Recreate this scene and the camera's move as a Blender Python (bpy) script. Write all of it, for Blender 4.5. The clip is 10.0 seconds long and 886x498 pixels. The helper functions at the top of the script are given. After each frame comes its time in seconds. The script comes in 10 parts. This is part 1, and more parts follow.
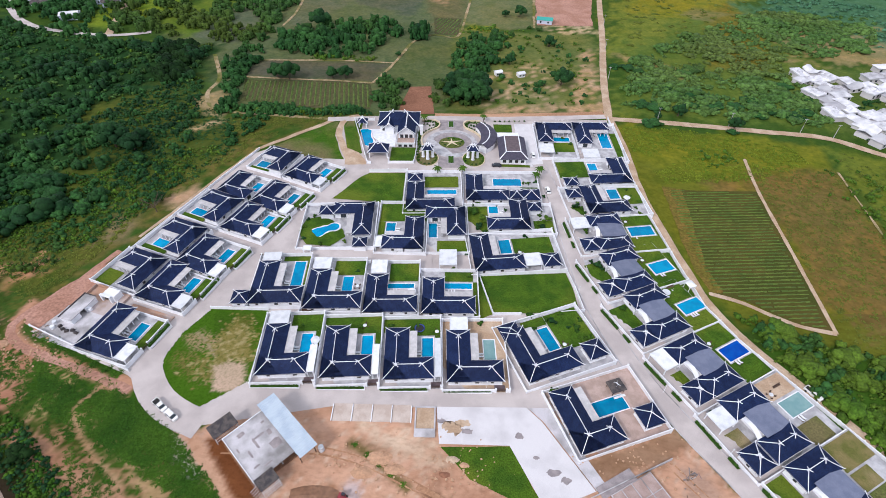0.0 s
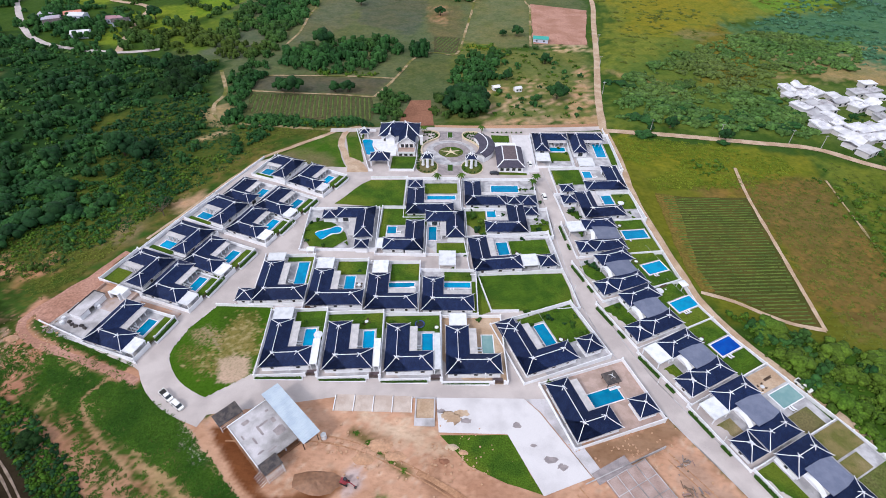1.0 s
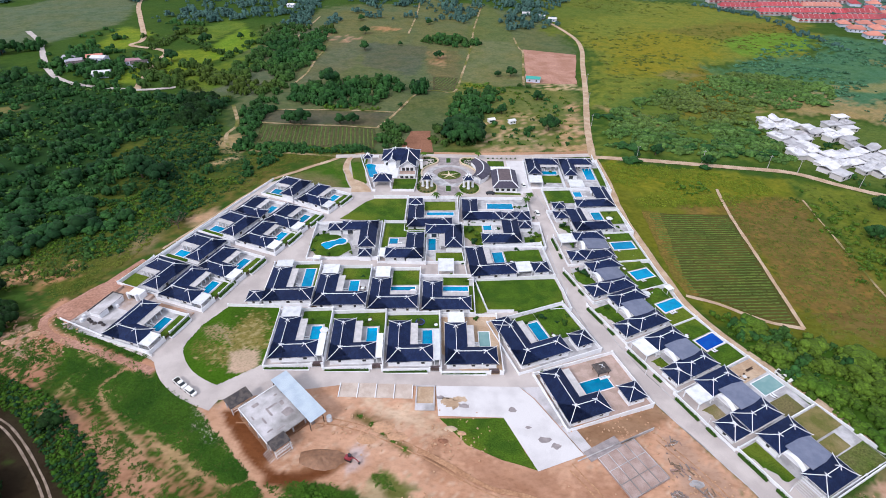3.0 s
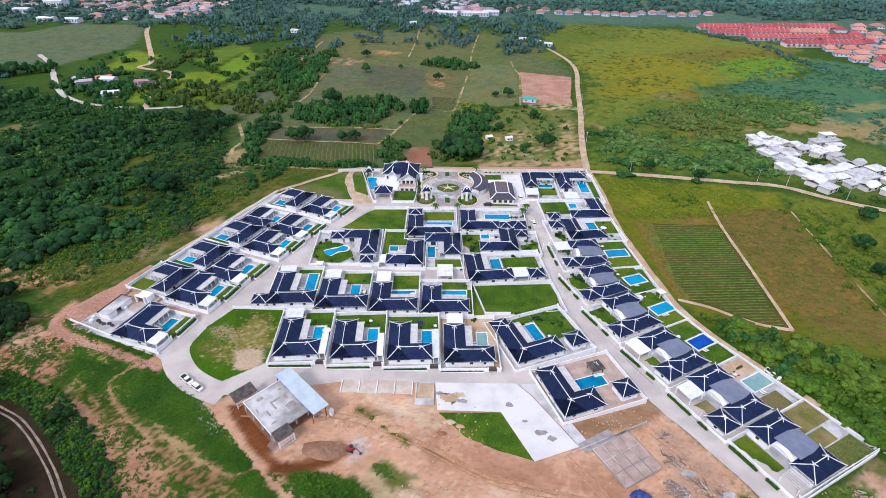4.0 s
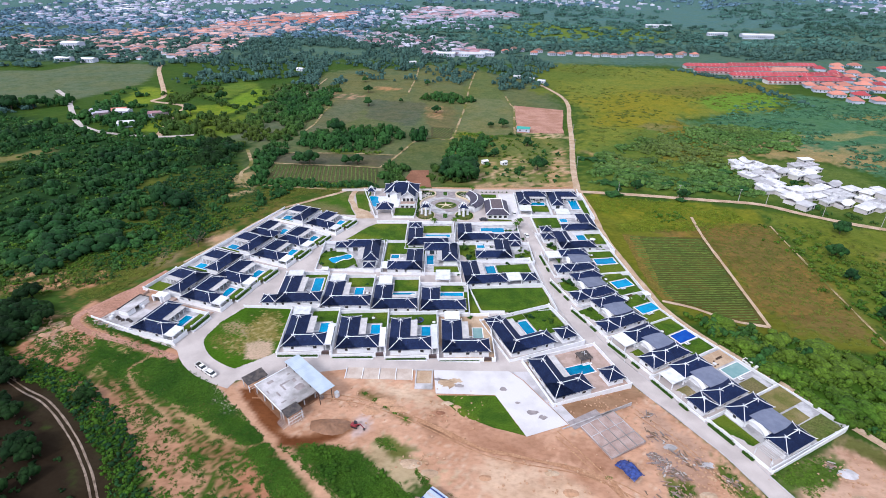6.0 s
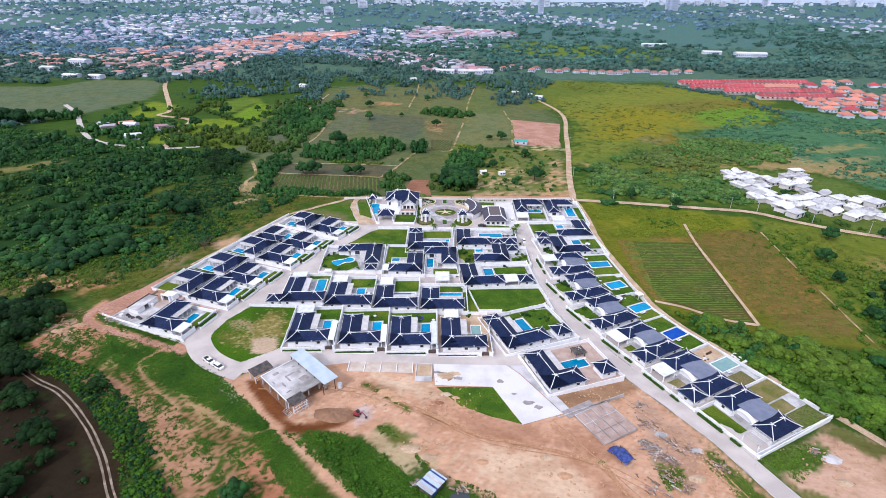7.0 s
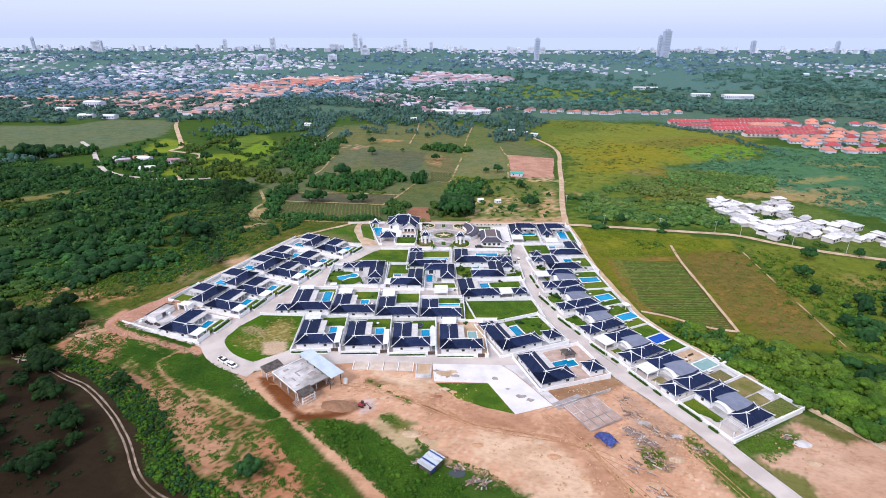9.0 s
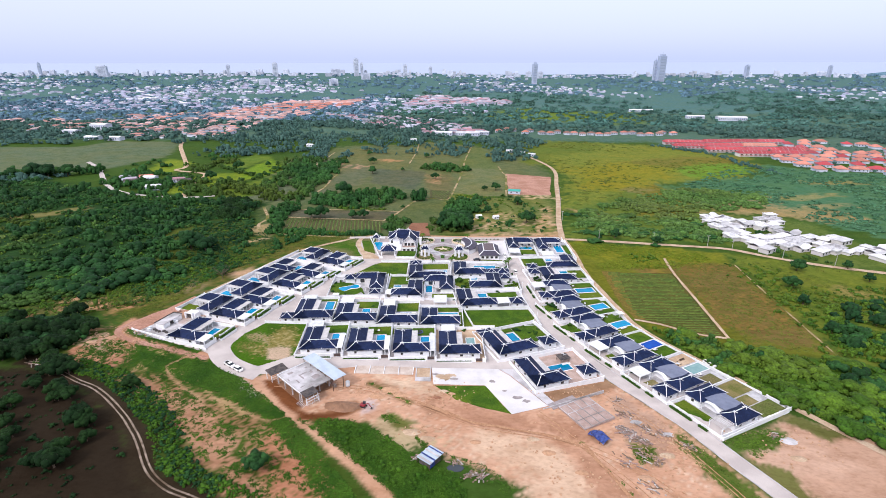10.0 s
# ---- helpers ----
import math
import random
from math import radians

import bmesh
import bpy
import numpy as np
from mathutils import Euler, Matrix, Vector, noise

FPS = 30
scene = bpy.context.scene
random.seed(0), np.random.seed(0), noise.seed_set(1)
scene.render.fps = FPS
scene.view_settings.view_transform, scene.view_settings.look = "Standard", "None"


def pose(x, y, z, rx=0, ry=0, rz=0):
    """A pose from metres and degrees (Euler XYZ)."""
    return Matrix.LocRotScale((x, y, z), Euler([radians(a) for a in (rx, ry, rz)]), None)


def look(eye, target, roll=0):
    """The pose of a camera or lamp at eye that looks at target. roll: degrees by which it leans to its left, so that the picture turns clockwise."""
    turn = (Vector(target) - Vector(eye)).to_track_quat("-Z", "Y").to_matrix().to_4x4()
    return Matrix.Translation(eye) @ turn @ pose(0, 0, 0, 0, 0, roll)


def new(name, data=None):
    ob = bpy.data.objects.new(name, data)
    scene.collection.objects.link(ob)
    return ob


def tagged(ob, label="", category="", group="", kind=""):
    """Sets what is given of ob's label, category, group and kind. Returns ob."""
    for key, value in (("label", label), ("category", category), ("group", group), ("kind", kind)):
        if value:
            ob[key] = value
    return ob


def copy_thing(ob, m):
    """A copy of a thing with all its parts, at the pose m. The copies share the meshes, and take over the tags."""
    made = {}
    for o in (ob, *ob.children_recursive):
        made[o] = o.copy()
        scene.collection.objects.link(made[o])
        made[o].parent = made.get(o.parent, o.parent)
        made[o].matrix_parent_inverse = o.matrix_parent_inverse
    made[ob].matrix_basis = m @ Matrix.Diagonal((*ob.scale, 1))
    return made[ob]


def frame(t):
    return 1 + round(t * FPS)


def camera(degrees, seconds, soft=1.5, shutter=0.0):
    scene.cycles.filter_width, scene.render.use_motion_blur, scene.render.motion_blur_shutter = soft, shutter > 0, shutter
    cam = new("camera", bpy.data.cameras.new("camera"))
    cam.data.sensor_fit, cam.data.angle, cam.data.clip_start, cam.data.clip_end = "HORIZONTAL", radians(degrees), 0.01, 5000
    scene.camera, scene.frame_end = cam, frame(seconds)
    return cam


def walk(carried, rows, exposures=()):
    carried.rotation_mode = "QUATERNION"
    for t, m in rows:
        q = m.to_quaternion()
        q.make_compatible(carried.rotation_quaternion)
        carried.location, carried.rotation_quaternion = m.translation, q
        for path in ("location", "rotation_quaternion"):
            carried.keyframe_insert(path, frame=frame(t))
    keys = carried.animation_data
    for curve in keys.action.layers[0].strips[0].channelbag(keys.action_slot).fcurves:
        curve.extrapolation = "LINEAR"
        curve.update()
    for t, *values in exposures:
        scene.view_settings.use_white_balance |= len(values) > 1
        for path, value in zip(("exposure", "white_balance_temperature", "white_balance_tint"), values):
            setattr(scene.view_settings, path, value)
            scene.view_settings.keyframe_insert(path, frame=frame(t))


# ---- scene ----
cam = camera(80.6, 10.0, soft=0.9)
PATH = [
    (0, (0.454, -0.142, 132.7), (0.434, 1.308, 131.322), -0.1),
    (0.5, (0.436, -4.87, 131.68), (0.418, -3.388, 130.338), -0.0),
    (1, (0.429, -9.624, 130.624), (0.412, -8.117, 129.31), 0.0),
    (1.5, (0.434, -14.401, 129.536), (0.417, -12.865, 128.256), -0.0),
    (2, (0.451, -19.201, 128.42), (0.436, -17.635, 127.175), -0.0),
    (2.5, (0.479, -24.02, 127.281), (0.465, -22.426, 126.072), 0.0),
    (4, (0.635, -38.578, 123.768), (0.625, -36.904, 122.674), 0.1),
    (4.5, (0.71, -43.458, 122.58), (0.701, -41.76, 121.524), 0.1),
    (5, (0.797, -48.349, 121.392), (0.788, -46.63, 120.369), 0.1),
    (5.5, (0.895, -53.248, 120.207), (0.888, -51.512, 119.213), 0.1),
    (7, (1.262, -67.977, 116.719), (1.257, -66.194, 115.813), 0.1),
    (7.5, (1.407, -72.891, 115.594), (1.402, -71.093, 114.717), 0.1),
    (8, (1.564, -77.804, 114.494), (1.559, -75.989, 113.654), 0.1),
    (8.5, (1.733, -82.714, 113.426), (1.729, -80.881, 112.625), 0.0),
    (9, (1.914, -87.619, 112.392), (1.909, -85.77, 111.629), -0.0),
    (9.5, (2.106, -92.518, 111.398), (2.101, -90.653, 110.676), -0.0),
    (10, (2.31, -97.408, 110.447), (2.306, -95.529, 109.763), -0.1),
]
walk(cam, [(t, look(eye, target, roll)) for t, eye, target, roll in PATH], [(0.0, 0.21, 6450, 10), (2.5, 0.26, 6480, 10), (5.0, 0.36, 6300, 10), (7.5, 0.43, 6350, 11), (10.0, 0.48, 6700, 11)])

# ---- world, sun ----
SUN_FROM = Vector((-0.45, -0.58, 0.68)).normalized()
world = bpy.data.worlds.new("world")
scene.world = world
world.use_nodes = True
wn, wl = world.node_tree.nodes, world.node_tree.links
sky = wn.new("ShaderNodeTexSky")
sky.sky_type, sky.sun_disc = "NISHITA", False
sky.sun_elevation = math.asin(SUN_FROM.z)
sky.sun_rotation = math.atan2(SUN_FROM.x, SUN_FROM.y)
sky.air_density, sky.dust_density, sky.ozone_density = 1.0, 2.0, 2.0
coord = wn.new("ShaderNodeTexCoord")
up = wn.new("ShaderNodeSeparateXYZ")
wl.new(coord.outputs["Generated"], up.inputs[0])
haze = wn.new("ShaderNodeValToRGB")
haze.color_ramp.elements[0].position, haze.color_ramp.elements[0].color = 0.0, (0.52, 0.61, 0.92, 1)
haze.color_ramp.elements[1].position, haze.color_ramp.elements[1].color = 0.16, (0.74, 0.785, 0.92, 1)
top = haze.color_ramp.elements.new(0.55)
top.color = (0.88, 0.92, 1.05, 1)
wl.new(up.outputs["Z"], haze.inputs[0])
veil = wn.new("ShaderNodeVectorMath")
veil.operation = "SCALE"
veil.inputs["Scale"].default_value = 9.0
wl.new(haze.outputs[0], veil.inputs[0])
cloud = wn.new("ShaderNodeMix")
cloud.data_type = "RGBA"
cloud.inputs[0].default_value = 0.8
wl.new(sky.outputs[0], cloud.inputs[6])
wl.new(veil.outputs[0], cloud.inputs[7])
wl.new(cloud.outputs[2], wn["Background"].inputs[0])
wn["Background"].inputs[1].default_value = 0.108
sun = new("sun", bpy.data.lights.new("sun", "SUN"))
sun.data.energy, sun.data.angle, sun.data.color = 1.9, radians(12), (1.0, 0.945, 0.935)
sun.matrix_world = look(SUN_FROM * 300, (0, 0, 0))


# ---- materials ----
def material(name, colour, second=None, rough=0.8, scale=1.0, fine=0.0, bump=0.0, bump_scale=8.0, metal=0.0, island=0.0, third=None, cut=(0.4, 0.6), piece=0.0, spec=0.5, streak=None):
    """A surface of two or three colours, mixed by noise at two sizes (world metres), with grain and fine relief."""
    m = bpy.data.materials.new(name)
    m.use_nodes = True
    n, l = m.node_tree.nodes, m.node_tree.links
    b = n["Principled BSDF"]
    b.inputs["Roughness"].default_value, b.inputs["Metallic"].default_value = rough, metal
    b.inputs["Specular IOR Level"].default_value = 0.08 if rough >= 0.93 and spec == 0.5 else spec
    geo = n.new("ShaderNodeNewGeometry")

    def noise_at(size, detail=4.0):
        t = n.new("ShaderNodeTexNoise")
        t.inputs["Scale"].default_value, t.inputs["Detail"].default_value = size, detail
        if streak and size < 0.5:
            turn = n.new("ShaderNodeMapping")
            turn.inputs["Rotation"].default_value, turn.inputs["Scale"].default_value = (0, 0, radians(-streak)), (0.35, 1.6, 1)
            l.new(geo.outputs["Position"], turn.inputs["Vector"])
            l.new(turn.outputs[0], t.inputs["Vector"])
        else:
            l.new(geo.outputs["Position"], t.inputs["Vector"])
        return t.outputs["Fac"]

    def blend(fac, a, c):
        x = n.new("ShaderNodeMix")
        x.data_type = "RGBA"
        l.new(fac, x.inputs[0])
        for socket, v in ((x.inputs[6], a), (x.inputs[7], c)):
            if isinstance(v, tuple):
                socket.default_value = (*v, 1)
            else:
                l.new(v, socket)
        return x.outputs[2]

    def ramp(fac, lo, hi):
        r = n.new("ShaderNodeMapRange")
        r.inputs[1].default_value, r.inputs[2].default_value = lo, hi
        l.new(fac, r.inputs[0])
        return r.outputs[0]

    out = colour
    if second:
        out = blend(ramp(noise_at(scale, 6.0), *cut), colour, second)
    if third:
        out = blend(ramp(noise_at(scale * 0.23, 5.0), 0.5, 0.62), out, third)
    for amount, source in ((fine, "fine"), (island, "Random Per Island"), (piece, "piece")):
        if amount:
            if source == "fine":
                fac = ramp(noise_at(bump_scale, 3.0), 0.3, 0.7)
            elif source == "piece":
                fac = n.new("ShaderNodeObjectInfo").outputs["Random"]
            else:
                fac = geo.outputs["Random Per Island"]
            h = n.new("ShaderNodeHueSaturation")
            if isinstance(out, tuple):
                h.inputs["Color"].default_value = (*out, 1)
            else:
                l.new(out, h.inputs["Color"])
            v = n.new("ShaderNodeMapRange")
            v.inputs[3].default_value, v.inputs[4].default_value = 1 - amount, 1 + amount
            l.new(fac, v.inputs[0])
            l.new(v.outputs[0], h.inputs["Value"])
            out = h.outputs[0]
    if isinstance(out, tuple):
        b.inputs["Base Color"].default_value = (*out, 1)
    else:
        l.new(out, b.inputs["Base Color"])
    if bump:
        k = n.new("ShaderNodeBump")
        k.inputs["Strength"].default_value, k.inputs["Distance"].default_value = bump, 0.1
        l.new(noise_at(bump_scale, 4.0), k.inputs["Height"])
        l.new(k.outputs[0], b.inputs["Normal"])
    return m


ROOF = material("roof_tile", (0.004, 0.011, 0.046), (0.008, 0.018, 0.062), rough=0.6, scale=0.5, fine=0.45, bump=0.5, bump_scale=4.0, piece=0.15, spec=0.16)
# lighter copy of the roof, the sky's reflection put into its colour
ROOF_GREY = material("sky_greyed_roof", (0.115, 0.135, 0.21), (0.15, 0.17, 0.25), rough=0.4, scale=0.4, fine=0.12, piece=0.12)
CAP = material("white_ridge_cap", (0.8, 0.81, 0.84), (0.68, 0.7, 0.75), rough=0.6, scale=0.7)
WHITE = material("white_render", (0.79, 0.8, 0.84), (0.65, 0.66, 0.7), rough=0.75, scale=0.35, fine=0.06, bump=0.1, cut=(0.45, 0.8))
CANOPY = material("white_flat_roof", (0.72, 0.74, 0.78), (0.54, 0.56, 0.6), rough=0.7, scale=0.5, fine=0.08, cut=(0.45, 0.75), piece=0.12)
TERRACE = material("grey_terrace_slab", (0.54, 0.52, 0.53), (0.44, 0.43, 0.44), rough=0.8, scale=0.6, fine=0.1, piece=0.1)
NEW_SLAB = material("new_white_concrete", (0.64, 0.62, 0.64), (0.52, 0.5, 0.52), rough=0.8, scale=0.15, fine=0.08, cut=(0.45, 0.7))
DECK = material("pale_stone_paving", (0.48, 0.475, 0.5), (0.32, 0.315, 0.335), rough=0.8, scale=0.4, fine=0.12, bump=0.1)
SLAB = material("bare_concrete", (0.54, 0.52, 0.55), (0.4, 0.385, 0.4), rough=0.85, scale=0.3, fine=0.12, third=(0.22, 0.21, 0.21))
ROAD = material("concrete_road", (0.52, 0.465, 0.45), (0.42, 0.37, 0.36), rough=0.85, scale=0.12, fine=0.08, bump=0.1)
BLOCKS = material("block_paving", (0.32, 0.28, 0.285), (0.24, 0.21, 0.22), rough=0.85, scale=0.5, fine=0.15)
LAWN = material("lawn_grass", (0.06, 0.118, 0.011), (0.036, 0.084, 0.009), rough=0.95, scale=0.22, fine=0.4, bump=0.5, bump_scale=3.0, third=(0.1, 0.14, 0.016))
PATCHY = material("patchy_grass", (0.038, 0.1, 0.007), (0.075, 0.115, 0.016), rough=0.95, scale=0.14, fine=0.35, bump=0.5, bump_scale=2.0, third=(0.15, 0.13, 0.06))
EARTH = material("bare_earth", (0.48, 0.29, 0.185), (0.36, 0.2, 0.12), rough=0.95, scale=0.09, fine=0.16, bump=0.3, bump_scale=1.4, third=(0.45, 0.315, 0.235), streak=-28, cut=(0.42, 0.64))
RED_EARTH = material("red_earth", (0.26, 0.125, 0.08), (0.2, 0.095, 0.06), rough=0.95, scale=0.09, fine=0.2, bump=0.5, bump_scale=1.2)
PINK_EARTH = material("dry_pink_earth", (0.42, 0.235, 0.18), (0.34, 0.18, 0.13), rough=0.95, scale=0.09, fine=0.25, bump=0.5, bump_scale=1.2)
DUG_EARTH = material("dug_red_brown_earth", (0.2, 0.1, 0.055), (0.27, 0.14, 0.08), rough=0.6, scale=0.15, fine=0.2, bump=0.4, bump_scale=1.0)
TRACK = material("dirt_track", (0.5, 0.38, 0.28), (0.4, 0.28, 0.19), rough=0.95, scale=0.2, fine=0.15, bump=0.4, bump_scale=2.0)
RUT_SOIL = material("pale_rut_soil", (0.3, 0.235, 0.19), (0.19, 0.145, 0.115), rough=0.95, scale=0.4, fine=0.25, bump=0.4, bump_scale=1.5, third=(0.12, 0.085, 0.06))
PATH_SOIL = material("worn_grassy_path", (0.4, 0.3, 0.19), (0.24, 0.19, 0.09), rough=0.95, scale=0.25, fine=0.25, bump=0.4, bump_scale=1.5, third=(0.12, 0.13, 0.03))


def cover_material(name, tints, streak=0.0):
    """Grass, weeds and soil after the colour layer of the ground, broken up at three sizes."""
    m = bpy.data.materials.new(name)
    m.use_nodes = True
    n, l = m.node_tree.nodes, m.node_tree.links
    b = n["Principled BSDF"]
    b.inputs["Roughness"].default_value, b.inputs["Specular IOR Level"].default_value = 0.97, 0.06
    at = n.new("ShaderNodeAttribute")
    at.attribute_name = "cover"
    geo = n.new("ShaderNodeNewGeometry")
    out = at.outputs["Color"]
    for size, detail, lo, hi, amount, tint in tints:
        t = n.new("ShaderNodeTexNoise")
        t.inputs["Scale"].default_value, t.inputs["Detail"].default_value = size, detail
        if streak:
            turn = n.new("ShaderNodeMapping")
            turn.inputs["Rotation"].default_value, turn.inputs["Scale"].default_value = (0, 0, radians(-streak)), (0.75, 1.25, 1)
            l.new(geo.outputs["Position"], turn.inputs["Vector"])
            l.new(turn.outputs[0], t.inputs["Vector"])
        else:
            l.new(geo.outputs["Position"], t.inputs["Vector"])
        r = n.new("ShaderNodeMapRange")
        r.inputs[1].default_value, r.inputs[2].default_value, r.inputs[4].default_value = lo, hi, amount
        l.new(t.outputs["Fac"], r.inputs[0])
        x = n.new("ShaderNodeMix")
        x.data_type, x.blend_type = "RGBA", "MULTIPLY"
        l.new(r.outputs[0], x.inputs[0])
        l.new(out, x.inputs[6])
        x.inputs[7].default_value = (*tint, 1)
        out = x.outputs[2]
    l.new(out, b.inputs["Base Color"])
    k = n.new("ShaderNodeBump")
    k.inputs["Strength"].default_value, k.inputs["Distance"].default_value = 0.7, 0.25
    g = n.new("ShaderNodeTexNoise")
    g.inputs["Scale"].default_value, g.inputs["Detail"].default_value = 0.9, 5.0
    l.new(geo.outputs["Position"], g.inputs["Vector"])
    l.new(g.outputs["Fac"], k.inputs["Height"])
    l.new(k.outputs[0], b.inputs["Normal"])
    return m


GROUND = cover_material("grass_and_soil", ((0.028, 5.0, 0.4, 0.62, 0.55, (1.25, 1.02, 0.8)), (0.12, 5.0, 0.46, 0.62, 0.6, (0.62, 0.78, 0.62)), (0.55, 4.0, 0.42, 0.66, 0.55, (0.58, 0.66, 0.55)), (0.3, 6.0, 0.5, 0.68, 0.5, (1.45, 1.3, 1.1))))
SITE_SOIL = cover_material("trodden_earth", ((0.05, 6.0, 0.45, 0.62, 0.6, (0.8, 0.72, 0.66)), (0.16, 6.0, 0.48, 0.66, 0.6, (0.74, 0.68, 0.62)), (0.8, 5.0, 0.45, 0.7, 0.5, (0.68, 0.66, 0.62)), (0.22, 6.0, 0.52, 0.68, 0.5, (1.2, 1.2, 1.18))), -28)
SPECKLED = cover_material("mown_and_worn_grass", ((0.12, 5.0, 0.45, 0.65, 0.5, (0.7, 0.8, 0.7)), (1.3, 4.0, 0.45, 0.65, 0.6, (0.6, 0.66, 0.55))))
CROP = material("low_crop", (0.066, 0.07, 0.03), (0.085, 0.078, 0.036), rough=0.95, scale=0.05, fine=0.35, bump=0.5, bump_scale=0.8, third=(0.06, 0.085, 0.02))
CROP_ROW = material("crop_leaves", (0.062, 0.112, 0.014), (0.086, 0.13, 0.018), rough=0.9, scale=0.1, fine=0.3, island=0.25)
LEAF = material("dark_foliage", (0.008, 0.037, 0.011), (0.02, 0.07, 0.017), rough=0.8, scale=0.06, island=0.3, spec=0.15, fine=0.4, bump=0.9, bump_scale=1.1)
LEAF_DEEP = material("deep_green_foliage", (0.006, 0.02, 0.006), (0.013, 0.037, 0.009), rough=0.85, scale=0.08, island=0.3, spec=0.1, fine=0.4, bump=0.9, bump_scale=1.1)
LEAF_WOOD = material("mixed_woodland_foliage", (0.0145, 0.058, 0.0155), (0.031, 0.095, 0.023), rough=0.85, scale=0.03, island=0.3, spec=0.12, third=(0.05, 0.082, 0.014), fine=0.4, bump=0.9, bump_scale=1.1)
LEAF_LIGHT = material("bright_foliage", (0.034, 0.088, 0.008), (0.066, 0.13, 0.012), third=(0.07, 0.122, 0.013), rough=0.8, scale=0.07, island=0.3, spec=0.15, fine=0.4, bump=0.9, bump_scale=1.5)
# blue distance haze is mixed into these two far foliage colours
LEAF_FAR = material("hazed_far_foliage", (0.082, 0.16, 0.22), (0.112, 0.205, 0.28), rough=0.9, scale=0.02, island=0.3, spec=0.15, fine=0.4, bump=0.9, bump_scale=0.3)
LEAF_PLAIN = material("hazed_plain_foliage", (0.048, 0.125, 0.11), (0.074, 0.165, 0.14), rough=0.9, scale=0.015, island=0.3, spec=0.12, third=(0.04, 0.095, 0.075), fine=0.4, bump=0.9, bump_scale=0.35)
LEAF_OLIVE = material("olive_green_foliage", (0.056, 0.126, 0.03), (0.088, 0.164, 0.04), rough=0.85, scale=0.03, island=0.3, spec=0.12, third=(0.098, 0.132, 0.032), fine=0.4, bump=0.9, bump_scale=0.8)
LEAF_FIELD = material("dry_field_weeds", (0.085, 0.11, 0.018), (0.115, 0.135, 0.022), rough=0.9, scale=0.05, island=0.3, spec=0.1)
ROOF_MAUVE = material("mauve_grey_roof_tile", (0.04, 0.036, 0.062), (0.058, 0.05, 0.08), rough=0.6, scale=0.5, fine=0.35, bump=0.4, bump_scale=4.0)
LEAF_MEADOW = material("yellow_green_weeds", (0.1, 0.15, 0.012), (0.14, 0.18, 0.016), rough=0.9, scale=0.06, island=0.35, spec=0.1)
LEAF_WEED = material("dense_green_weeds", (0.026, 0.076, 0.007), (0.046, 0.108, 0.01), rough=0.85, scale=0.12, island=0.35, spec=0.12)
LEAF_SCRUB = material("green_scrub_foliage", (0.044, 0.125, 0.066), (0.066, 0.165, 0.088), rough=0.85, scale=0.03, island=0.3, spec=0.12, fine=0.4, bump=0.9, bump_scale=0.7)
# mid-distance leaves, with some haze blue put into the colour
LEAF_MID = material("hazed_mid_foliage", (0.042, 0.098, 0.086), (0.06, 0.128, 0.108), rough=0.85, scale=0.03, island=0.2, spec=0.15, fine=0.25, bump=0.9, bump_scale=0.6)
HEDGE = material("clipped_hedge", (0.022, 0.065, 0.008), (0.038, 0.09, 0.012), rough=0.9, scale=1.5, island=0.4, spec=0.15)
BARK = material("bark", (0.13, 0.09, 0.06), (0.08, 0.055, 0.04), rough=0.9, scale=3.0)
GLASS = material("dark_window_glass", (0.03, 0.04, 0.05), rough=0.05)
TRIM = material("dark_timber", (0.06, 0.035, 0.025), (0.09, 0.05, 0.03), rough=0.6, scale=2.0)
WATER = material("pool_water", (0.0, 0.2, 0.4), (0.0, 0.26, 0.48), spec=0.1, rough=0.1, scale=0.35, bump=0.12, bump_scale=2.2, piece=0.25)
WATER_DEEP = material("deep_blue_water", (0.0, 0.05, 0.32), (0.0, 0.07, 0.38), spec=0.1, rough=0.1, scale=0.35, bump=0.12, bump_scale=2.2)
WATER_PALE = material("still_green_water", (0.15, 0.29, 0.3), (0.2, 0.34, 0.34), rough=0.08, scale=0.35, bump=0.08, bump_scale=2.2)
TAN_GRASS = material("tan_dry_grass", (0.2, 0.165, 0.07), (0.12, 0.125, 0.035), rough=0.95, scale=0.25, fine=0.35, third=(0.3, 0.24, 0.14))
DUSTY = material("dusty_pink_concrete", (0.46, 0.385, 0.37), (0.36, 0.275, 0.235), rough=0.9, scale=0.25, fine=0.15, third=(0.42, 0.25, 0.17))
CROP_BED = material("dark_furrow_soil", (0.056, 0.064, 0.014), (0.085, 0.074, 0.018), rough=0.95, scale=0.08, fine=0.3, third=(0.085, 0.066, 0.02))
FIELD_EDGE = material("orange_dry_weeds", (0.17, 0.115, 0.028), (0.12, 0.105, 0.02), rough=0.95, scale=0.3, fine=0.35, bump=0.5, bump_scale=1.2)
TERRACOTTA = material("terracotta_paving", (0.46, 0.34, 0.3), (0.37, 0.27, 0.23), rough=0.8, scale=0.5, fine=0.15)
BROWN_TILE = material("brown_grey_tile", (0.085, 0.062, 0.07), (0.12, 0.085, 0.095), rough=0.6, scale=0.8, fine=0.15)
METAL = material("pale_blue_metal_sheet", (0.5, 0.58, 0.66), (0.42, 0.5, 0.6), rough=0.4, scale=0.3, fine=0.05, metal=0.2)
RUST = material("weathered_sheet", (0.06, 0.055, 0.06), (0.11, 0.095, 0.09), spec=0.1, rough=0.9, scale=0.8, fine=0.2)
CAR_WHITE = material("white_car_paint", (0.8, 0.8, 0.8), rough=0.25)
CAR_DARK = material("dark_car_paint", (0.03, 0.03, 0.04), rough=0.25)
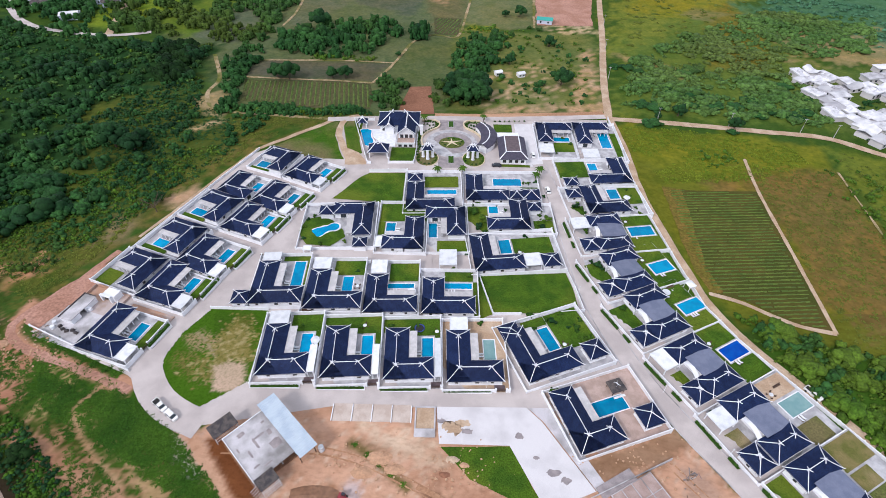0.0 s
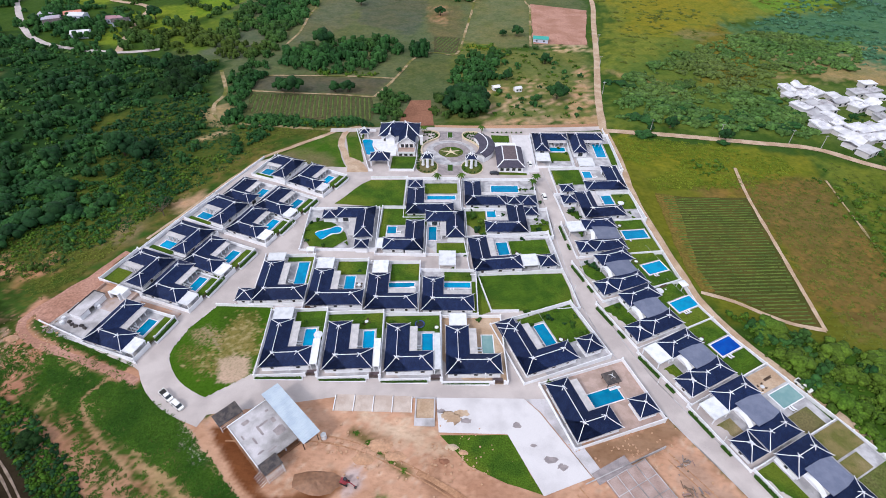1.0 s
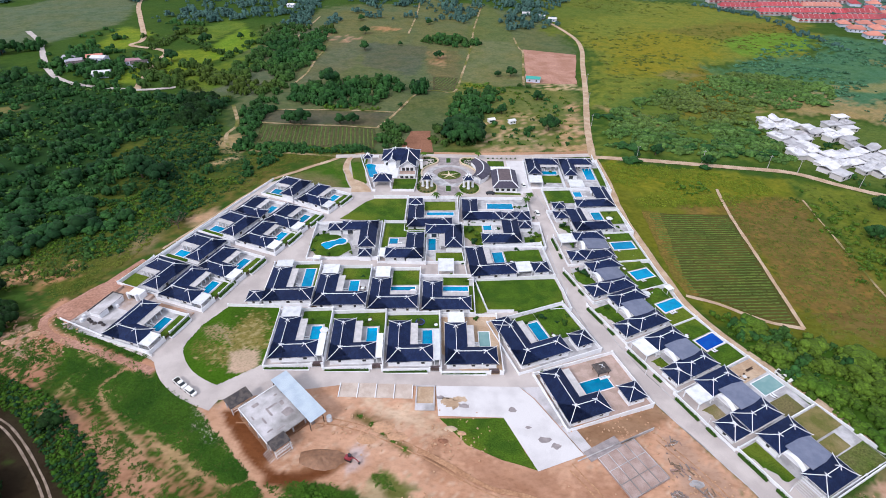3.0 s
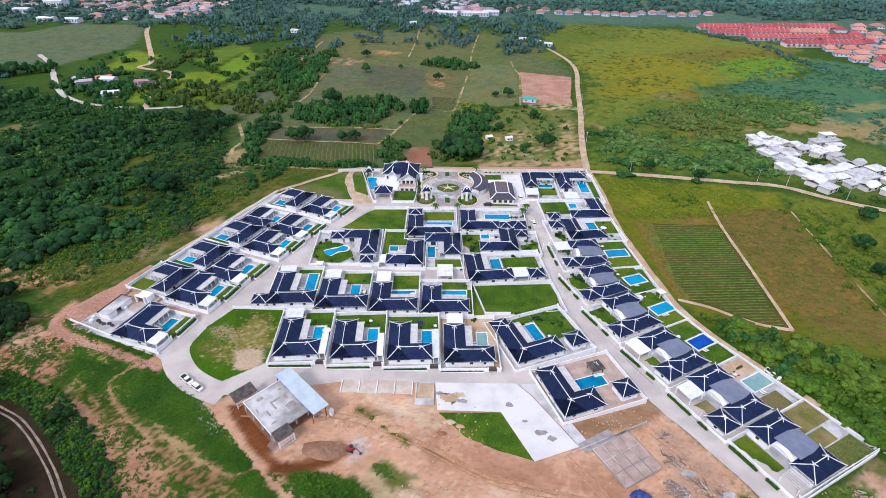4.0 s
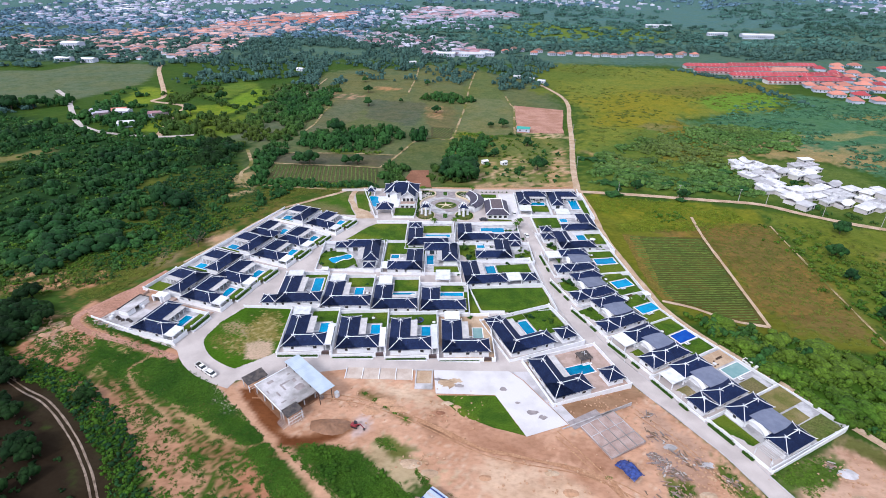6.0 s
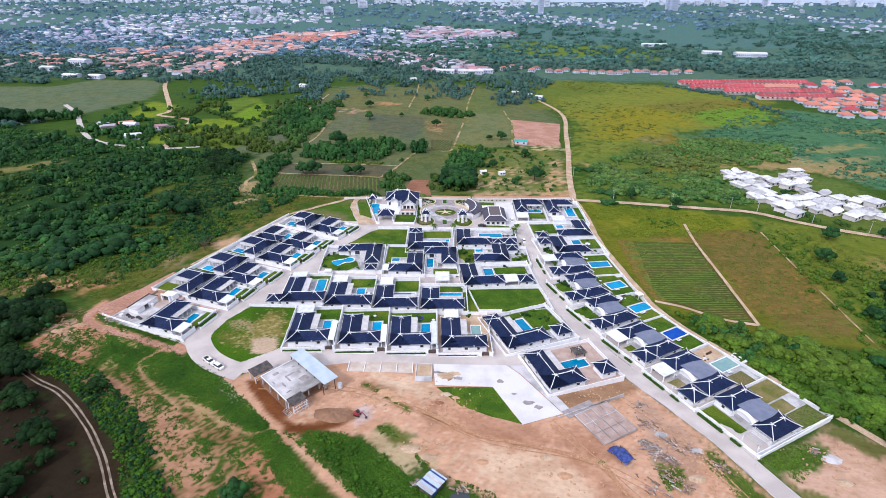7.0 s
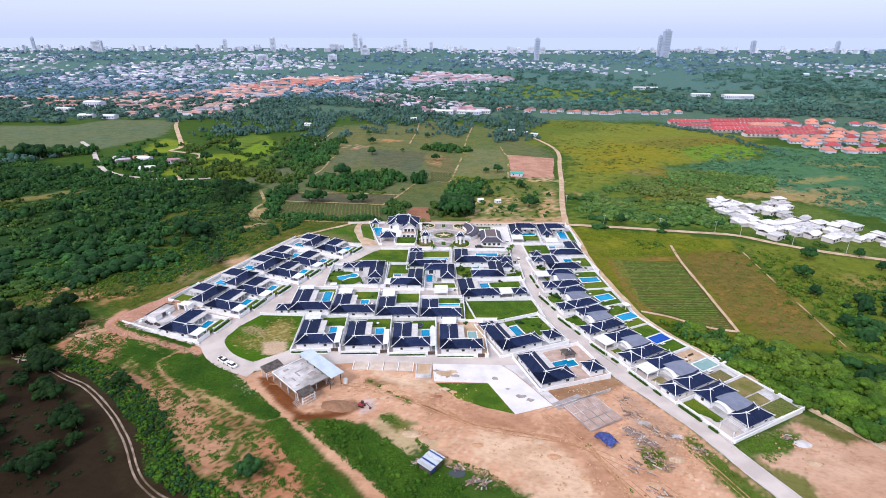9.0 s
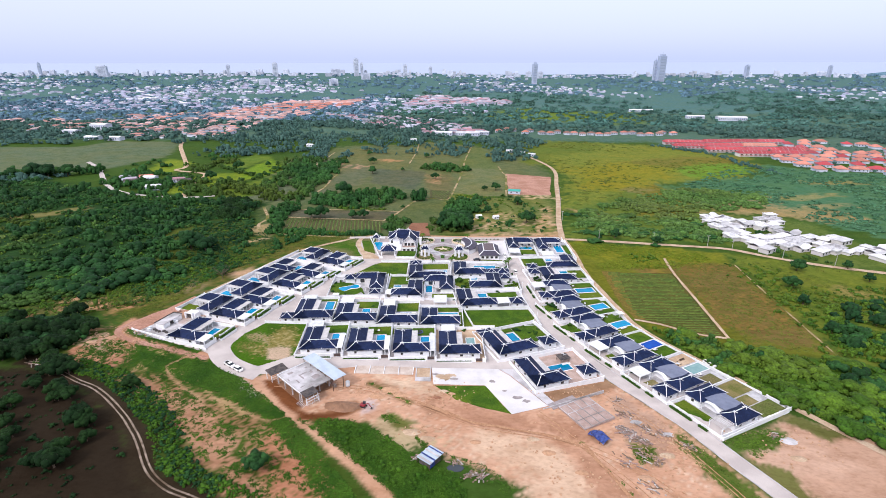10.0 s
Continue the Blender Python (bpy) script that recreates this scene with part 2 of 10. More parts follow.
RUBBER = material("rubber", (0.02, 0.02, 0.02), rough=0.9)
RED_PAINT = material("red_machine_paint", (0.3, 0.03, 0.045), (0.2, 0.03, 0.035), rough=0.6, scale=2.0)
PAD_CREAM = material("sandy_concrete", (0.55, 0.47, 0.42), (0.45, 0.36, 0.31), rough=0.85, scale=0.3, fine=0.15)
CREAM = material("cream_render", (0.66, 0.56, 0.4), (0.56, 0.46, 0.33), rough=0.8, scale=0.6, fine=0.06)
SCRAP = [material("scrap_" + k, c, d, rough=0.8, scale=2.0) for k, c, d in (("grey", (0.24, 0.2, 0.19), (0.17, 0.145, 0.14)), ("pink", (0.34, 0.22, 0.19), (0.25, 0.16, 0.14)), ("white", (0.46, 0.42, 0.4), (0.36, 0.33, 0.32)), ("brown", (0.14, 0.09, 0.06), (0.2, 0.14, 0.1)))]
MAUVE = material("mauve_brown_fill", (0.4, 0.3, 0.275), (0.32, 0.225, 0.2), rough=0.9, scale=0.4, fine=0.2)
TARP = material("blue_tarpaulin", (0.01, 0.022, 0.13), (0.03, 0.065, 0.28), rough=0.5, scale=1.0, bump=0.5, bump_scale=1.0)
TEAL = material("teal_sheet_roof", (0.03, 0.32, 0.28), rough=0.5)
RED_ROOF = material("red_clay_roof", (0.4, 0.048, 0.06), (0.34, 0.06, 0.075), rough=0.8, scale=0.1, piece=0.2)
ORANGE_ROOF = material("salmon_clay_roof", (0.5, 0.2, 0.15), (0.42, 0.16, 0.125), rough=0.8, scale=0.1, piece=0.2, island=0.2)
BROWN_ROOF = material("brown_clay_roof", (0.3, 0.16, 0.13), (0.22, 0.12, 0.1), rough=0.8, scale=0.2, piece=0.2)
PALE_ROOF = material("pale_sheet_roof", (0.66, 0.66, 0.69), (0.55, 0.56, 0.6), rough=0.7, scale=0.1, piece=0.15)
# pale wall with the blue of distance haze put into it
FAR_WALL = material("hazed_pale_wall", (0.56, 0.6, 0.72), (0.4, 0.44, 0.57), rough=0.85, scale=0.05, island=0.25)
TOWN_WARM = material("warm_town_roof", (0.46, 0.22, 0.19), (0.4, 0.3, 0.3), rough=0.85, scale=0.02, island=0.45)
# farther roofs: haze over the town is painted as mauve and blue
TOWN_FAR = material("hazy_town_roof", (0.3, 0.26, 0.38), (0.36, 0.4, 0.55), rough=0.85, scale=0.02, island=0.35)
TOWN_ROOF = material("town_roof", (0.31, 0.17, 0.2), (0.36, 0.37, 0.45), rough=0.85, scale=0.02, island=0.45)
RED_WALL = material("white_terrace_wall", (0.62, 0.6, 0.62), (0.5, 0.47, 0.5), rough=0.85, scale=0.05, piece=0.1)
# towers, paled and blued in the colour as haze would do
TOWER_BAND = material("hazed_tower_glass", (0.3, 0.34, 0.43), (0.25, 0.29, 0.38), rough=0.3, scale=0.05)
TOWER_GREY = material("hazed_tower_wall", (0.33, 0.39, 0.54), (0.38, 0.44, 0.58), rough=0.6, scale=0.05)


# ---- the lie of the land ----
def land(x, y):
    return 0.3 - 8.0 * math.tanh(x / 250) - 16.8 * math.tanh(y / 600)


# ---- builders ----
class Shape:
    def __init__(self):
        self.v, self.f = [], []

    def add(self, verts, faces):
        k = len(self.v)
        self.v += [tuple(p) for p in verts]
        self.f += [tuple(k + i for i in q) for q in faces]
        return self

    def box(self, x0, y0, z0, x1, y1, z1):
        c = [(x0, y0), (x1, y0), (x1, y1), (x0, y1)]
        return self.prism(c, z0, z1)

    def prism(self, outline, z0, z1):
        k = len(outline)
        v = [(x, y, z0) for x, y in outline] + [(x, y, z1) for x, y in outline]
        f = [tuple(reversed(range(k))), tuple(range(k, 2 * k))]
        f += [(i, (i + 1) % k, k + (i + 1) % k, k + i) for i in range(k)]
        return self.add(v, f)

    def beam(self, p, q, w, h):
        """A bar of width w and height h, its underside on the line p to q."""
        p, q = Vector(p), Vector(q)
        d = (q - p).normalized()
        s = d.cross(Vector((0, 0, 1)))
        s = s.normalized() * (w / 2) if s.length > 1e-4 else Vector((w / 2, 0, 0))
        n = s.cross(d).normalized() * h
        v = [p - s, p + s, p + s + n, p - s + n, q - s, q + s, q + s + n, q - s + n]
        return self.add(v, [(0, 1, 2, 3), (7, 6, 5, 4), (0, 4, 5, 1), (1, 5, 6, 2), (2, 6, 7, 3), (3, 7, 4, 0)])

    def tube(self, p, q, r0, r1, sides=7):
        p, q = Vector(p), Vector(q)
        turn = (q - p).to_track_quat("Z", "Y").to_matrix()
        ring = [turn @ Vector((math.cos(a), math.sin(a), 0)) for a in [2 * math.pi * i / sides for i in range(sides)]]
        v = [p + r0 * c for c in ring] + [q + r1 * c for c in ring]
        f = [(i, (i + 1) % sides, sides + (i + 1) % sides, sides + i) for i in range(sides)]
        return self.add(v, f + [tuple(reversed(range(sides))), tuple(range(sides, 2 * sides))])


def mesh_of(name, shape, mat):
    me = bpy.data.meshes.new(name)
    me.from_pydata(shape.v, [], shape.f)
    me.materials.append(mat)
    me.update()
    return me


def part(name, shape, mat, parent=None, label=""):
    """Links a shape as one mesh object under a thing, a part, or on its own."""
    ob = new(name, mesh_of(name, shape, mat) if isinstance(shape, Shape) else shape)
    if parent:
        ob.parent = parent
    return tagged(ob, label)


def thing(name, m, label, category, group="", kind=""):
    ob = new(name)
    ob.matrix_world = m
    return tagged(ob, label, category, group, kind)


def spot(x, y, deg=0.0, lift=0.0):
    return pose(x, y, land(x, y) + lift, 0, 0, deg)


def smooth_line(points, step=3.0):
    """A flowing line through the points (Catmull-Rom)."""
    p = [Vector((*q, 0)) for q in points]
    p = [2 * p[0] - p[1]] + p + [2 * p[-1] - p[-2]]
    out = []
    for a, b, c, d in zip(p, p[1:], p[2:], p[3:]):
        k = max(2, int((c - b).length / step))
        for i in range(k):
            t = i / k
            out.append(0.5 * (2 * b + (c - a) * t + (2 * a - 5 * b + 4 * c - d) * t * t + (3 * b - a - 3 * c + d) * t ** 3))
    return out + [p[-2]]


def sides_of(line, width, wobble=0.0):
    left, right = [], []
    for i, p in enumerate(line):
        d = (line[min(i + 1, len(line) - 1)] - line[max(i - 1, 0)]).normalized()
        s = Vector((-d.y, d.x, 0))
        k = width / 2
        a = k * (1 + wobble * noise.noise(p * 0.11)), k * (1 + wobble * noise.noise(p * 0.13 + Vector((9, 4, 0))))
        left.append(p + s * a[0])
        right.append(p - s * a[1])
    return left, right


def ribbon(name, points, width, mat, lift, label, category, wobble=0.0, kerb=0.0, kind="structure", step=3.0):
    """A road or path that lies on the land; kerb: the height of its edge stones."""
    line = smooth_line(points, step)
    left, right = sides_of(line, width, wobble)
    s = Shape()
    v = []
    for l, p, r in zip(left, line, right):
        v += [(l.x, l.y, land(l.x, l.y) + lift), (p.x, p.y, land(p.x, p.y) + lift + 0.02), (r.x, r.y, land(r.x, r.y) + lift)]
    f = []
    for i in range(len(line) - 1):
        a = 3 * i
        f += [(a, a + 1, a + 4, a + 3), (a + 1, a + 2, a + 5, a + 4)]
    s.add(v, [tuple(reversed(q)) for q in f])
    ob = tagged(part(name, s, mat), label, category, "", kind)
    if kerb:
        for edge in (left, right):
            k = Shape()
            for p, q in zip(edge, edge[1:]):
                k.beam((p.x, p.y, land(p.x, p.y)), (q.x, q.y, land(q.x, q.y)), 0.25, lift + kerb)
            part("kerb", k, SLAB, ob)
    return ob


def inside(x, y, poly):
    c = False
    for (ax, ay), (bx, by) in zip(poly, poly[1:] + poly[:1]):
        if (ay > y) != (by > y) and x < (bx - ax) * (y - ay) / (by - ay) + ax:
            c = not c
    return c


def patch(name, outline, mat, lift, label, category, rough_edge=0.0, step=3.0, cell=20.0, kind="structure"):
    """A sheet with the given outline that follows the land."""
    pts = []
    for (ax, ay), (bx, by) in zip(outline, outline[1:] + outline[:1]):
        k = max(1, int(math.hypot(bx - ax, by - ay) / step)) if rough_edge else 1
        for i in range(k):
            x, y = ax + (bx - ax) * i / k, ay + (by - ay) * i / k
            w = 1.1 if step < 1 else 0.6 if step < 2 else 0.25
            n1 = noise.noise((x * 0.07, y * 0.07, 3)) + 0.6 * noise.noise((x * w, y * w, 7)) + (0.7 * noise.noise((x * 2.7, y * 2.7, 23)) if step < 1 else 0)
            n2 = noise.noise((x * 0.07, y * 0.07, 11)) + 0.6 * noise.noise((x * w, y * w, 17)) + (0.7 * noise.noise((x * 2.7, y * 2.7, 29)) if step < 1 else 0)
            pts.append((x + rough_edge * n1, y + rough_edge * n2))
    bm = bmesh.new()
    bm.faces.new([bm.verts.new((x, y, 0)) for x, y in pts])
    bmesh.ops.triangulate(bm, faces=bm.faces[:])
    for axis in (0, 1):
        lo, hi = min(p[axis] for p in pts), max(p[axis] for p in pts)
        for k in range(int(lo // cell) + 1, int(hi // cell) + 1):
            co, no = [0, 0, 0], [0, 0, 0]
            co[axis], no[axis] = k * cell, 1
            bmesh.ops.bisect_plane(bm, geom=bm.verts[:] + bm.edges[:] + bm.faces[:], plane_co=co, plane_no=no)
    bmesh.ops.recalc_face_normals(bm, faces=bm.faces[:])
    bm.normal_update()
    if sum(f.normal.z for f in bm.faces) < 0:
        bmesh.ops.reverse_faces(bm, faces=bm.faces[:])
    for v in bm.verts:
        v.co.z = land(v.co.x, v.co.y) + lift
    me = bpy.data.meshes.new(name)
    bm.to_mesh(me)
    bm.free()
    me.materials.append(mat)
    return tagged(new(name, me), label, category, "", kind)


def quad_mesh(name, v, q, mat, smooth=True):
    me = bpy.data.meshes.new(name)
    me.vertices.add(len(v))
    me.vertices.foreach_set("co", v.ravel())
    me.loops.add(q.size)
    me.loops.foreach_set("vertex_index", q.ravel())
    me.polygons.add(len(q))
    me.polygons.foreach_set("loop_start", np.arange(0, q.size, 4, dtype=np.int32))
    me.materials.append(mat)
    me.polygons.foreach_set("use_smooth", np.full(len(q), smooth, dtype=bool))
    me.update(calc_edges=True)
    return me


# ---- ground and what lies on it ----
def runs(*stretches):
    """Grid lines over stretches of (from, to, step)."""
    out = []
    for lo, hi, step in stretches:
        out += list(np.linspace(lo, hi, max(1, int(round((hi - lo) / step))), endpoint=False))
    return out + [stretches[-1][1]]


FOREST_GROUND = [(-150, 330), (-132, 262), (-106, 224), (-118, 175), (-140, 132), (-180, 116), (-330, 110), (-640, 300), (-600, 420), (-440, 440), (-330, 385), (-250, 345)]
SOIL, SAND = (0.43, 0.245, 0.16), (0.42, 0.31, 0.2)
# what grows on the land, far zones with haze in the colour: outline, colour, width of the soft edge, how far the edge
# wanders
COVER_ZONES = [
    # far plain: its blue stands for distance haze
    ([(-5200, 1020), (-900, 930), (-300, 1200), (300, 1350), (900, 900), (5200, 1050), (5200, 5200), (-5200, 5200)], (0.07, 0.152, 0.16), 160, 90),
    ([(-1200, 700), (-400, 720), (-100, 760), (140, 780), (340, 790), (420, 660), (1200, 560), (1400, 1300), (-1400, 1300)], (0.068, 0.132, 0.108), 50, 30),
    ([(100, 1150), (420, 1050), (520, 1300), (200, 1450)], (0.11, 0.17, 0.03), 60, 40),
    # mid fields, greyed and blued a little in place of haze
    ([(-185, 330), (-150, 300), (-118, 246), (0, 250), (8, 380), (75, 380), (125, 480), (120, 640), (40, 720), (-130, 680), (-185, 560)], (0.1, 0.124, 0.06), 16, 12),
    ([(-122, 440), (-60, 440), (-40, 540), (-36, 650), (-126, 650)], (0.12, 0.13, 0.058), 5, 4),
    ([(-34, 500), (10, 430), (18, 560), (38, 700), (-34, 745)], (0.115, 0.13, 0.058), 5, 4),
    ([(18, 430), (66, 400), (72, 500), (60, 690), (42, 700), (22, 560)], (0.105, 0.132, 0.048), 5, 4),
    ([(-172, 345), (-165, 420), (-158, 560), (-131, 560), (-131, 458), (-140, 338)], (0.105, 0.125, 0.078), 5, 4),
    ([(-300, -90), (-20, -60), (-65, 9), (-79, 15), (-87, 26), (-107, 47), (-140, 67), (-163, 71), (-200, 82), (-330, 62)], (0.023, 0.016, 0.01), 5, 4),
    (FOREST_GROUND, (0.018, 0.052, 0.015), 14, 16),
    ([(-187, 252), (-166, 269), (-145, 281), (-122, 257), (-104, 231), (-95, 200), (-108, 179), (-109, 162), (-137, 150), (-162, 170), (-171, 210)], (0.066, 0.088, 0.017), 12, 14),
    ([(-96, 214), (-104, 196), (-117, 166), (-128, 142), (-140, 118), (-185, 112), (-210, 128), (-168, 148), (-140, 172), (-118, 206)], (0.07, 0.092, 0.018), 8, 8),
    ([(-345, 268), (-304, 291), (-286, 313), (-280, 300), (-306, 274)], (0.16, 0.15, 0.06), 6, 4),
    ([(-455, 434), (-387, 454), (-366, 495), (-345, 560), (-391, 692), (-490, 700), (-520, 640), (-900, 640), (-900, 470)], (0.1, 0.132, 0.08), 8, 6),
    ([(-323, 466), (-335, 545), (-292, 515), (-290, 444)], (0.15, 0.21, 0.022), 6, 6),
    ([(-251, 366), (-262, 420), (-243, 452), (-215, 466), (-196, 430), (-210, 381), (-232, 358)], (0.14, 0.2, 0.02), 7, 7),
    ([(-222, 480), (-212, 548), (-178, 500), (-186, 438), (-206, 428)], (0.13, 0.22, 0.02), 7, 7),
    ([(-258, 501), (-245, 590), (-214, 560), (-226, 480)], (0.1, 0.16, 0.025), 9, 7),
    ([(-211, 372), (-193, 405), (-178, 453), (-158, 423), (-172, 343)], (0.095, 0.15, 0.022), 7, 6),
    ([(-124, 262), (-112, 246), (-60, 247), (-40, 249), (-40, 244), (-62, 236), (-86, 212), (-104, 212), (-116, 240)], (0.085, 0.096, 0.024), 4, 4, 0.9),
    ([(-130, 312), (-66, 312), (-35, 312), (-44, 286), (-66, 287), (-130, 289)], (0.09, 0.09, 0.062), 4, 3),
    ([(-43, 284), (-34, 310), (-23, 345), (-13, 359), (3, 356), (0, 320), (-5, 297), (-10, 283), (-22, 281), (-38, 285)], (0.088, 0.112, 0.045), 5, 4),
    ([(-80, 501), (-33, 497), (-17, 484), (-19, 418), (-31, 391), (-40, 409), (-74, 424)], (0.088, 0.104, 0.07), 6, 5),
    ([(-19, 480), (10, 480), (11, 422), (5, 367), (-10, 366), (-18, 418)], (0.135, 0.122, 0.058), 9, 6),
    ([(27, 526), (68, 523), (72, 481), (61, 385), (37, 374), (12, 385)], (0.135, 0.15, 0.072), 6, 5),
    ([(9, 370), (14, 386), (34, 387), (36, 372), (21, 366)], (0.17, 0.19, 0.02), 5, 5),
    ([(-112, 365), (-113, 394), (-112, 456), (-115, 518), (-83, 507), (-75, 431), (-87, 397), (-97, 372)], (0.112, 0.124, 0.074), 6, 5),
    ([(-119, 524), (-84, 520), (-80, 498), (-116, 502)], (0.34, 0.22, 0.15), 7, 7, 0.2),
    ([(88, 262), (100, 262), (128, 420), (140, 500), (135, 560), (120, 650), (140, 770), (245, 770), (340, 740), (430, 650), (405, 560), (351, 487), (287, 470), (236, 452), (200, 380), (165, 350), (122, 322)], (0.15, 0.172, 0.028), 20, 26),
    ([(110, 560), (120, 660), (150, 770), (250, 770), (230, 690), (160, 640)], (0.105, 0.14, 0.024), 24, 20),
    ([(150, 430), (165, 540), (250, 600), (300, 540), (240, 470), (190, 400)], (0.188, 0.178, 0.018), 24, 22),
    ([(240, 590), (330, 640), (420, 640), (400, 560), (300, 545)], (0.15, 0.138, 0.028), 20, 16),
    ([(275, 530), (340, 590), (405, 575), (362, 511), (292, 484)], (0.115, 0.215, 0.026), 12, 12),
    ([(96, 264), (130, 256), (207, 246), (216, 300), (244, 330), (238, 380), (240, 448), (161, 400), (123, 345), (108, 320)], (0.092, 0.138, 0.026), 12, 14),
    ([(197, 426), (228, 452), (226, 374), (200, 318), (172, 326), (182, 372)], (0.15, 0.132, 0.022), 10, 10),
    ([(232, 446), (290, 473), (351, 487), (420, 575), (480, 530), (660, 470), (700, 320), (450, 200), (330, 240), (300, 330), (262, 350), (250, 400)], (0.058, 0.145, 0.078), 12, 18),
    ([(240, 385), (273, 403), (292, 372), (340, 350), (345, 318), (300, 318), (259, 327), (226, 339)], (0.25, 0.205, 0.105), 14, 20),
    ([(322, 396), (392, 416), (396, 402), (336, 386)], (0.2, 0.2, 0.09), 8, 12),
    ([(316, 362), (372, 374), (372, 358), (322, 350)], (0.22, 0.2, 0.1), 8, 10),
    ([(396, 470), (470, 480), (470, 462), (400, 452)], (0.18, 0.18, 0.08), 10, 12),
    ([(180, 420), (200, 440), (214, 425), (196, 405)], (0.17, 0.16, 0.06), 8, 6),
    ([(87, 244), (188, 228), (182, 204), (168, 88), (128, 98), (97, 108), (89, 128), (86, 160), (86, 195)], (0.115, 0.128, 0.015), 3, 2),
    ([(96, 240), (188, 228), (183, 208), (140, 196), (110, 196), (95, 214)], (0.15, 0.162, 0.016), 10, 10),
    ([(136, 206), (182, 204), (178, 150), (166, 96), (140, 104), (131, 120), (134, 160)], (0.15, 0.108, 0.034), 9, 9),
    ([(110, 196), (128, 198), (134, 190), (118, 184)], (0.17, 0.12, 0.035), 5, 6),
    ([(186, 228), (214, 215), (270, 186), (330, 150), (330, 40), (176, 80), (172, 100), (184, 204)], (0.112, 0.148, 0.022), 6, 6),
    ([(196, 190), (206, 160), (196, 120), (188, 140)], (0.06, 0.105, 0.016), 8, 10),
    ([(222, 170), (240, 165), (236, 150), (218, 158)], (0.19, 0.17, 0.06), 8, 8),
    ([(96, 116), (106, 88), (121, 62), (137, 40), (165, 5), (280, 10), (280, 64), (184, 80), (150, 92), (128, 100)], (0.042, 0.1, 0.011), 5, 4),
    ([(0, 252), (86, 258), (92, 300), (98, 345), (100, 380), (60, 372), (4, 376)], (0.125, 0.148, 0.046), 6, 6),
    ([(84, 336), (96, 345), (90, 300), (86, 262), (70, 258), (76, 290)], (0.44, 0.28, 0.18), 5, 5, 0.5),
    ([(18, 300), (60, 320), (84, 300), (84, 262), (20, 262)], (0.42, 0.3, 0.2), 8, 6, -0.6),
    ([(18, 256), (50, 268), (72, 262), (84, 262), (84, 257), (18, 250)], (0.4, 0.27, 0.17), 4, 4, 1.0),
    ([(70, 388), (106, 400), (107, 376), (75, 372)], (0.44, 0.34, 0.22), 5, 5, 0.7),
    ([(110, 340), (124, 331), (137, 326), (148, 307), (144, 302), (133, 319), (120, 325), (108, 334)], (0.27, 0.21, 0.1), 4, 4),
    ([(222, 316), (276, 330), (300, 300), (290, 200), (252, 200), (214, 232), (206, 262)], (0.085, 0.13, 0.03), 8, 6),
    ([(-88, 214), (-100, 190), (-111, 160), (-122, 130), (-132, 112), (-142, 116), (-132, 146), (-118, 178), (-104, 208), (-92, 222)], (0.13, 0.112, 0.034), 5, 5, 0.7),
    ([(-150, 128), (-138, 138), (-130, 134), (-134, 122), (-142, 112), (-156, 112)], (0.2, 0.14, 0.06), 6, 7, 0.3),
    ([(-162, 139), (-152, 146), (-135, 159), (-124, 168), (-128, 144), (-132, 124), (-138, 108), (-142, 103), (-151, 120)], (0.088, 0.1, 0.02), 6, 6, 0.8),
    ([(-190, 122), (-176, 130), (-168, 118), (-183, 113)], (0.1, 0.1, 0.028), 5, 5, 0.6),
    ([(-180, 129), (-174, 134), (-159, 132), (-144, 138), (-141, 130), (-146, 121), (-154, 122), (-156, 113), (-165, 117)], (0.42, 0.255, 0.165), 4, 5, 0.7),
    ([(-190, 110), (-184, 113), (-178, 108), (-184, 105)], (0.34, 0.17, 0.1), 4, 4, 1.0),
    ([(-162, 122), (-151, 130), (-140, 134), (-136, 127), (-145, 119), (-155, 119)], (0.42, 0.225, 0.16), 5, 8, 0.9),
    ([(-180, 120), (-168, 131), (-158, 128), (-166, 116)], (0.42, 0.225, 0.16), 5, 7, 0.9),
    ([(-158, 102), (-146, 106), (-138, 100), (-150, 94)], SOIL, 5, 7),
    ([(-129, 225), (-120, 236), (-114, 235), (-122, 224)], SAND, 4, 3),
    ([(-138, 258), (-126, 268), (-122, 262), (-126, 244), (-114, 240), (-122, 240)], (0.3, 0.23, 0.13), 3, 4),
    ([(-116, 170), (-106, 180), (-102, 176), (-111, 164)], (0.4, 0.27, 0.18), 3, 3),
    ([(-136, 163), (-127, 158), (-124, 146), (-131, 142)], (0.2, 0.15, 0.08), 5, 7),
    ([(-17, 469), (-2, 487), (3, 449), (-5, 427), (-16, 439)], (0.36, 0.22, 0.13), 6, 6, 0.2),
    ([(-80, 568), (-52, 566), (-50, 552), (-76, 552)], (0.33, 0.2, 0.11), 6, 6),
]


def away(x, y, poly):
    """Signed distance to an outline, positive inside."""
    best, odd = np.full(x.shape, 1e9), np.zeros(x.shape, dtype=bool)
    for (ax, ay), (bx, by) in zip(poly, poly[1:] + poly[:1]):
        ex, ey = bx - ax, by - ay
        t = np.clip(((x - ax) * ex + (y - ay) * ey) / (ex * ex + ey * ey), 0, 1)
        best = np.minimum(best, np.hypot(x - ax - t * ex, y - ay - t * ey))
        if ey:
            odd ^= ((ay > y) != (by > y)) & (x < ex * (y - ay) / ey + ax)
    return np.where(odd, best, -best)


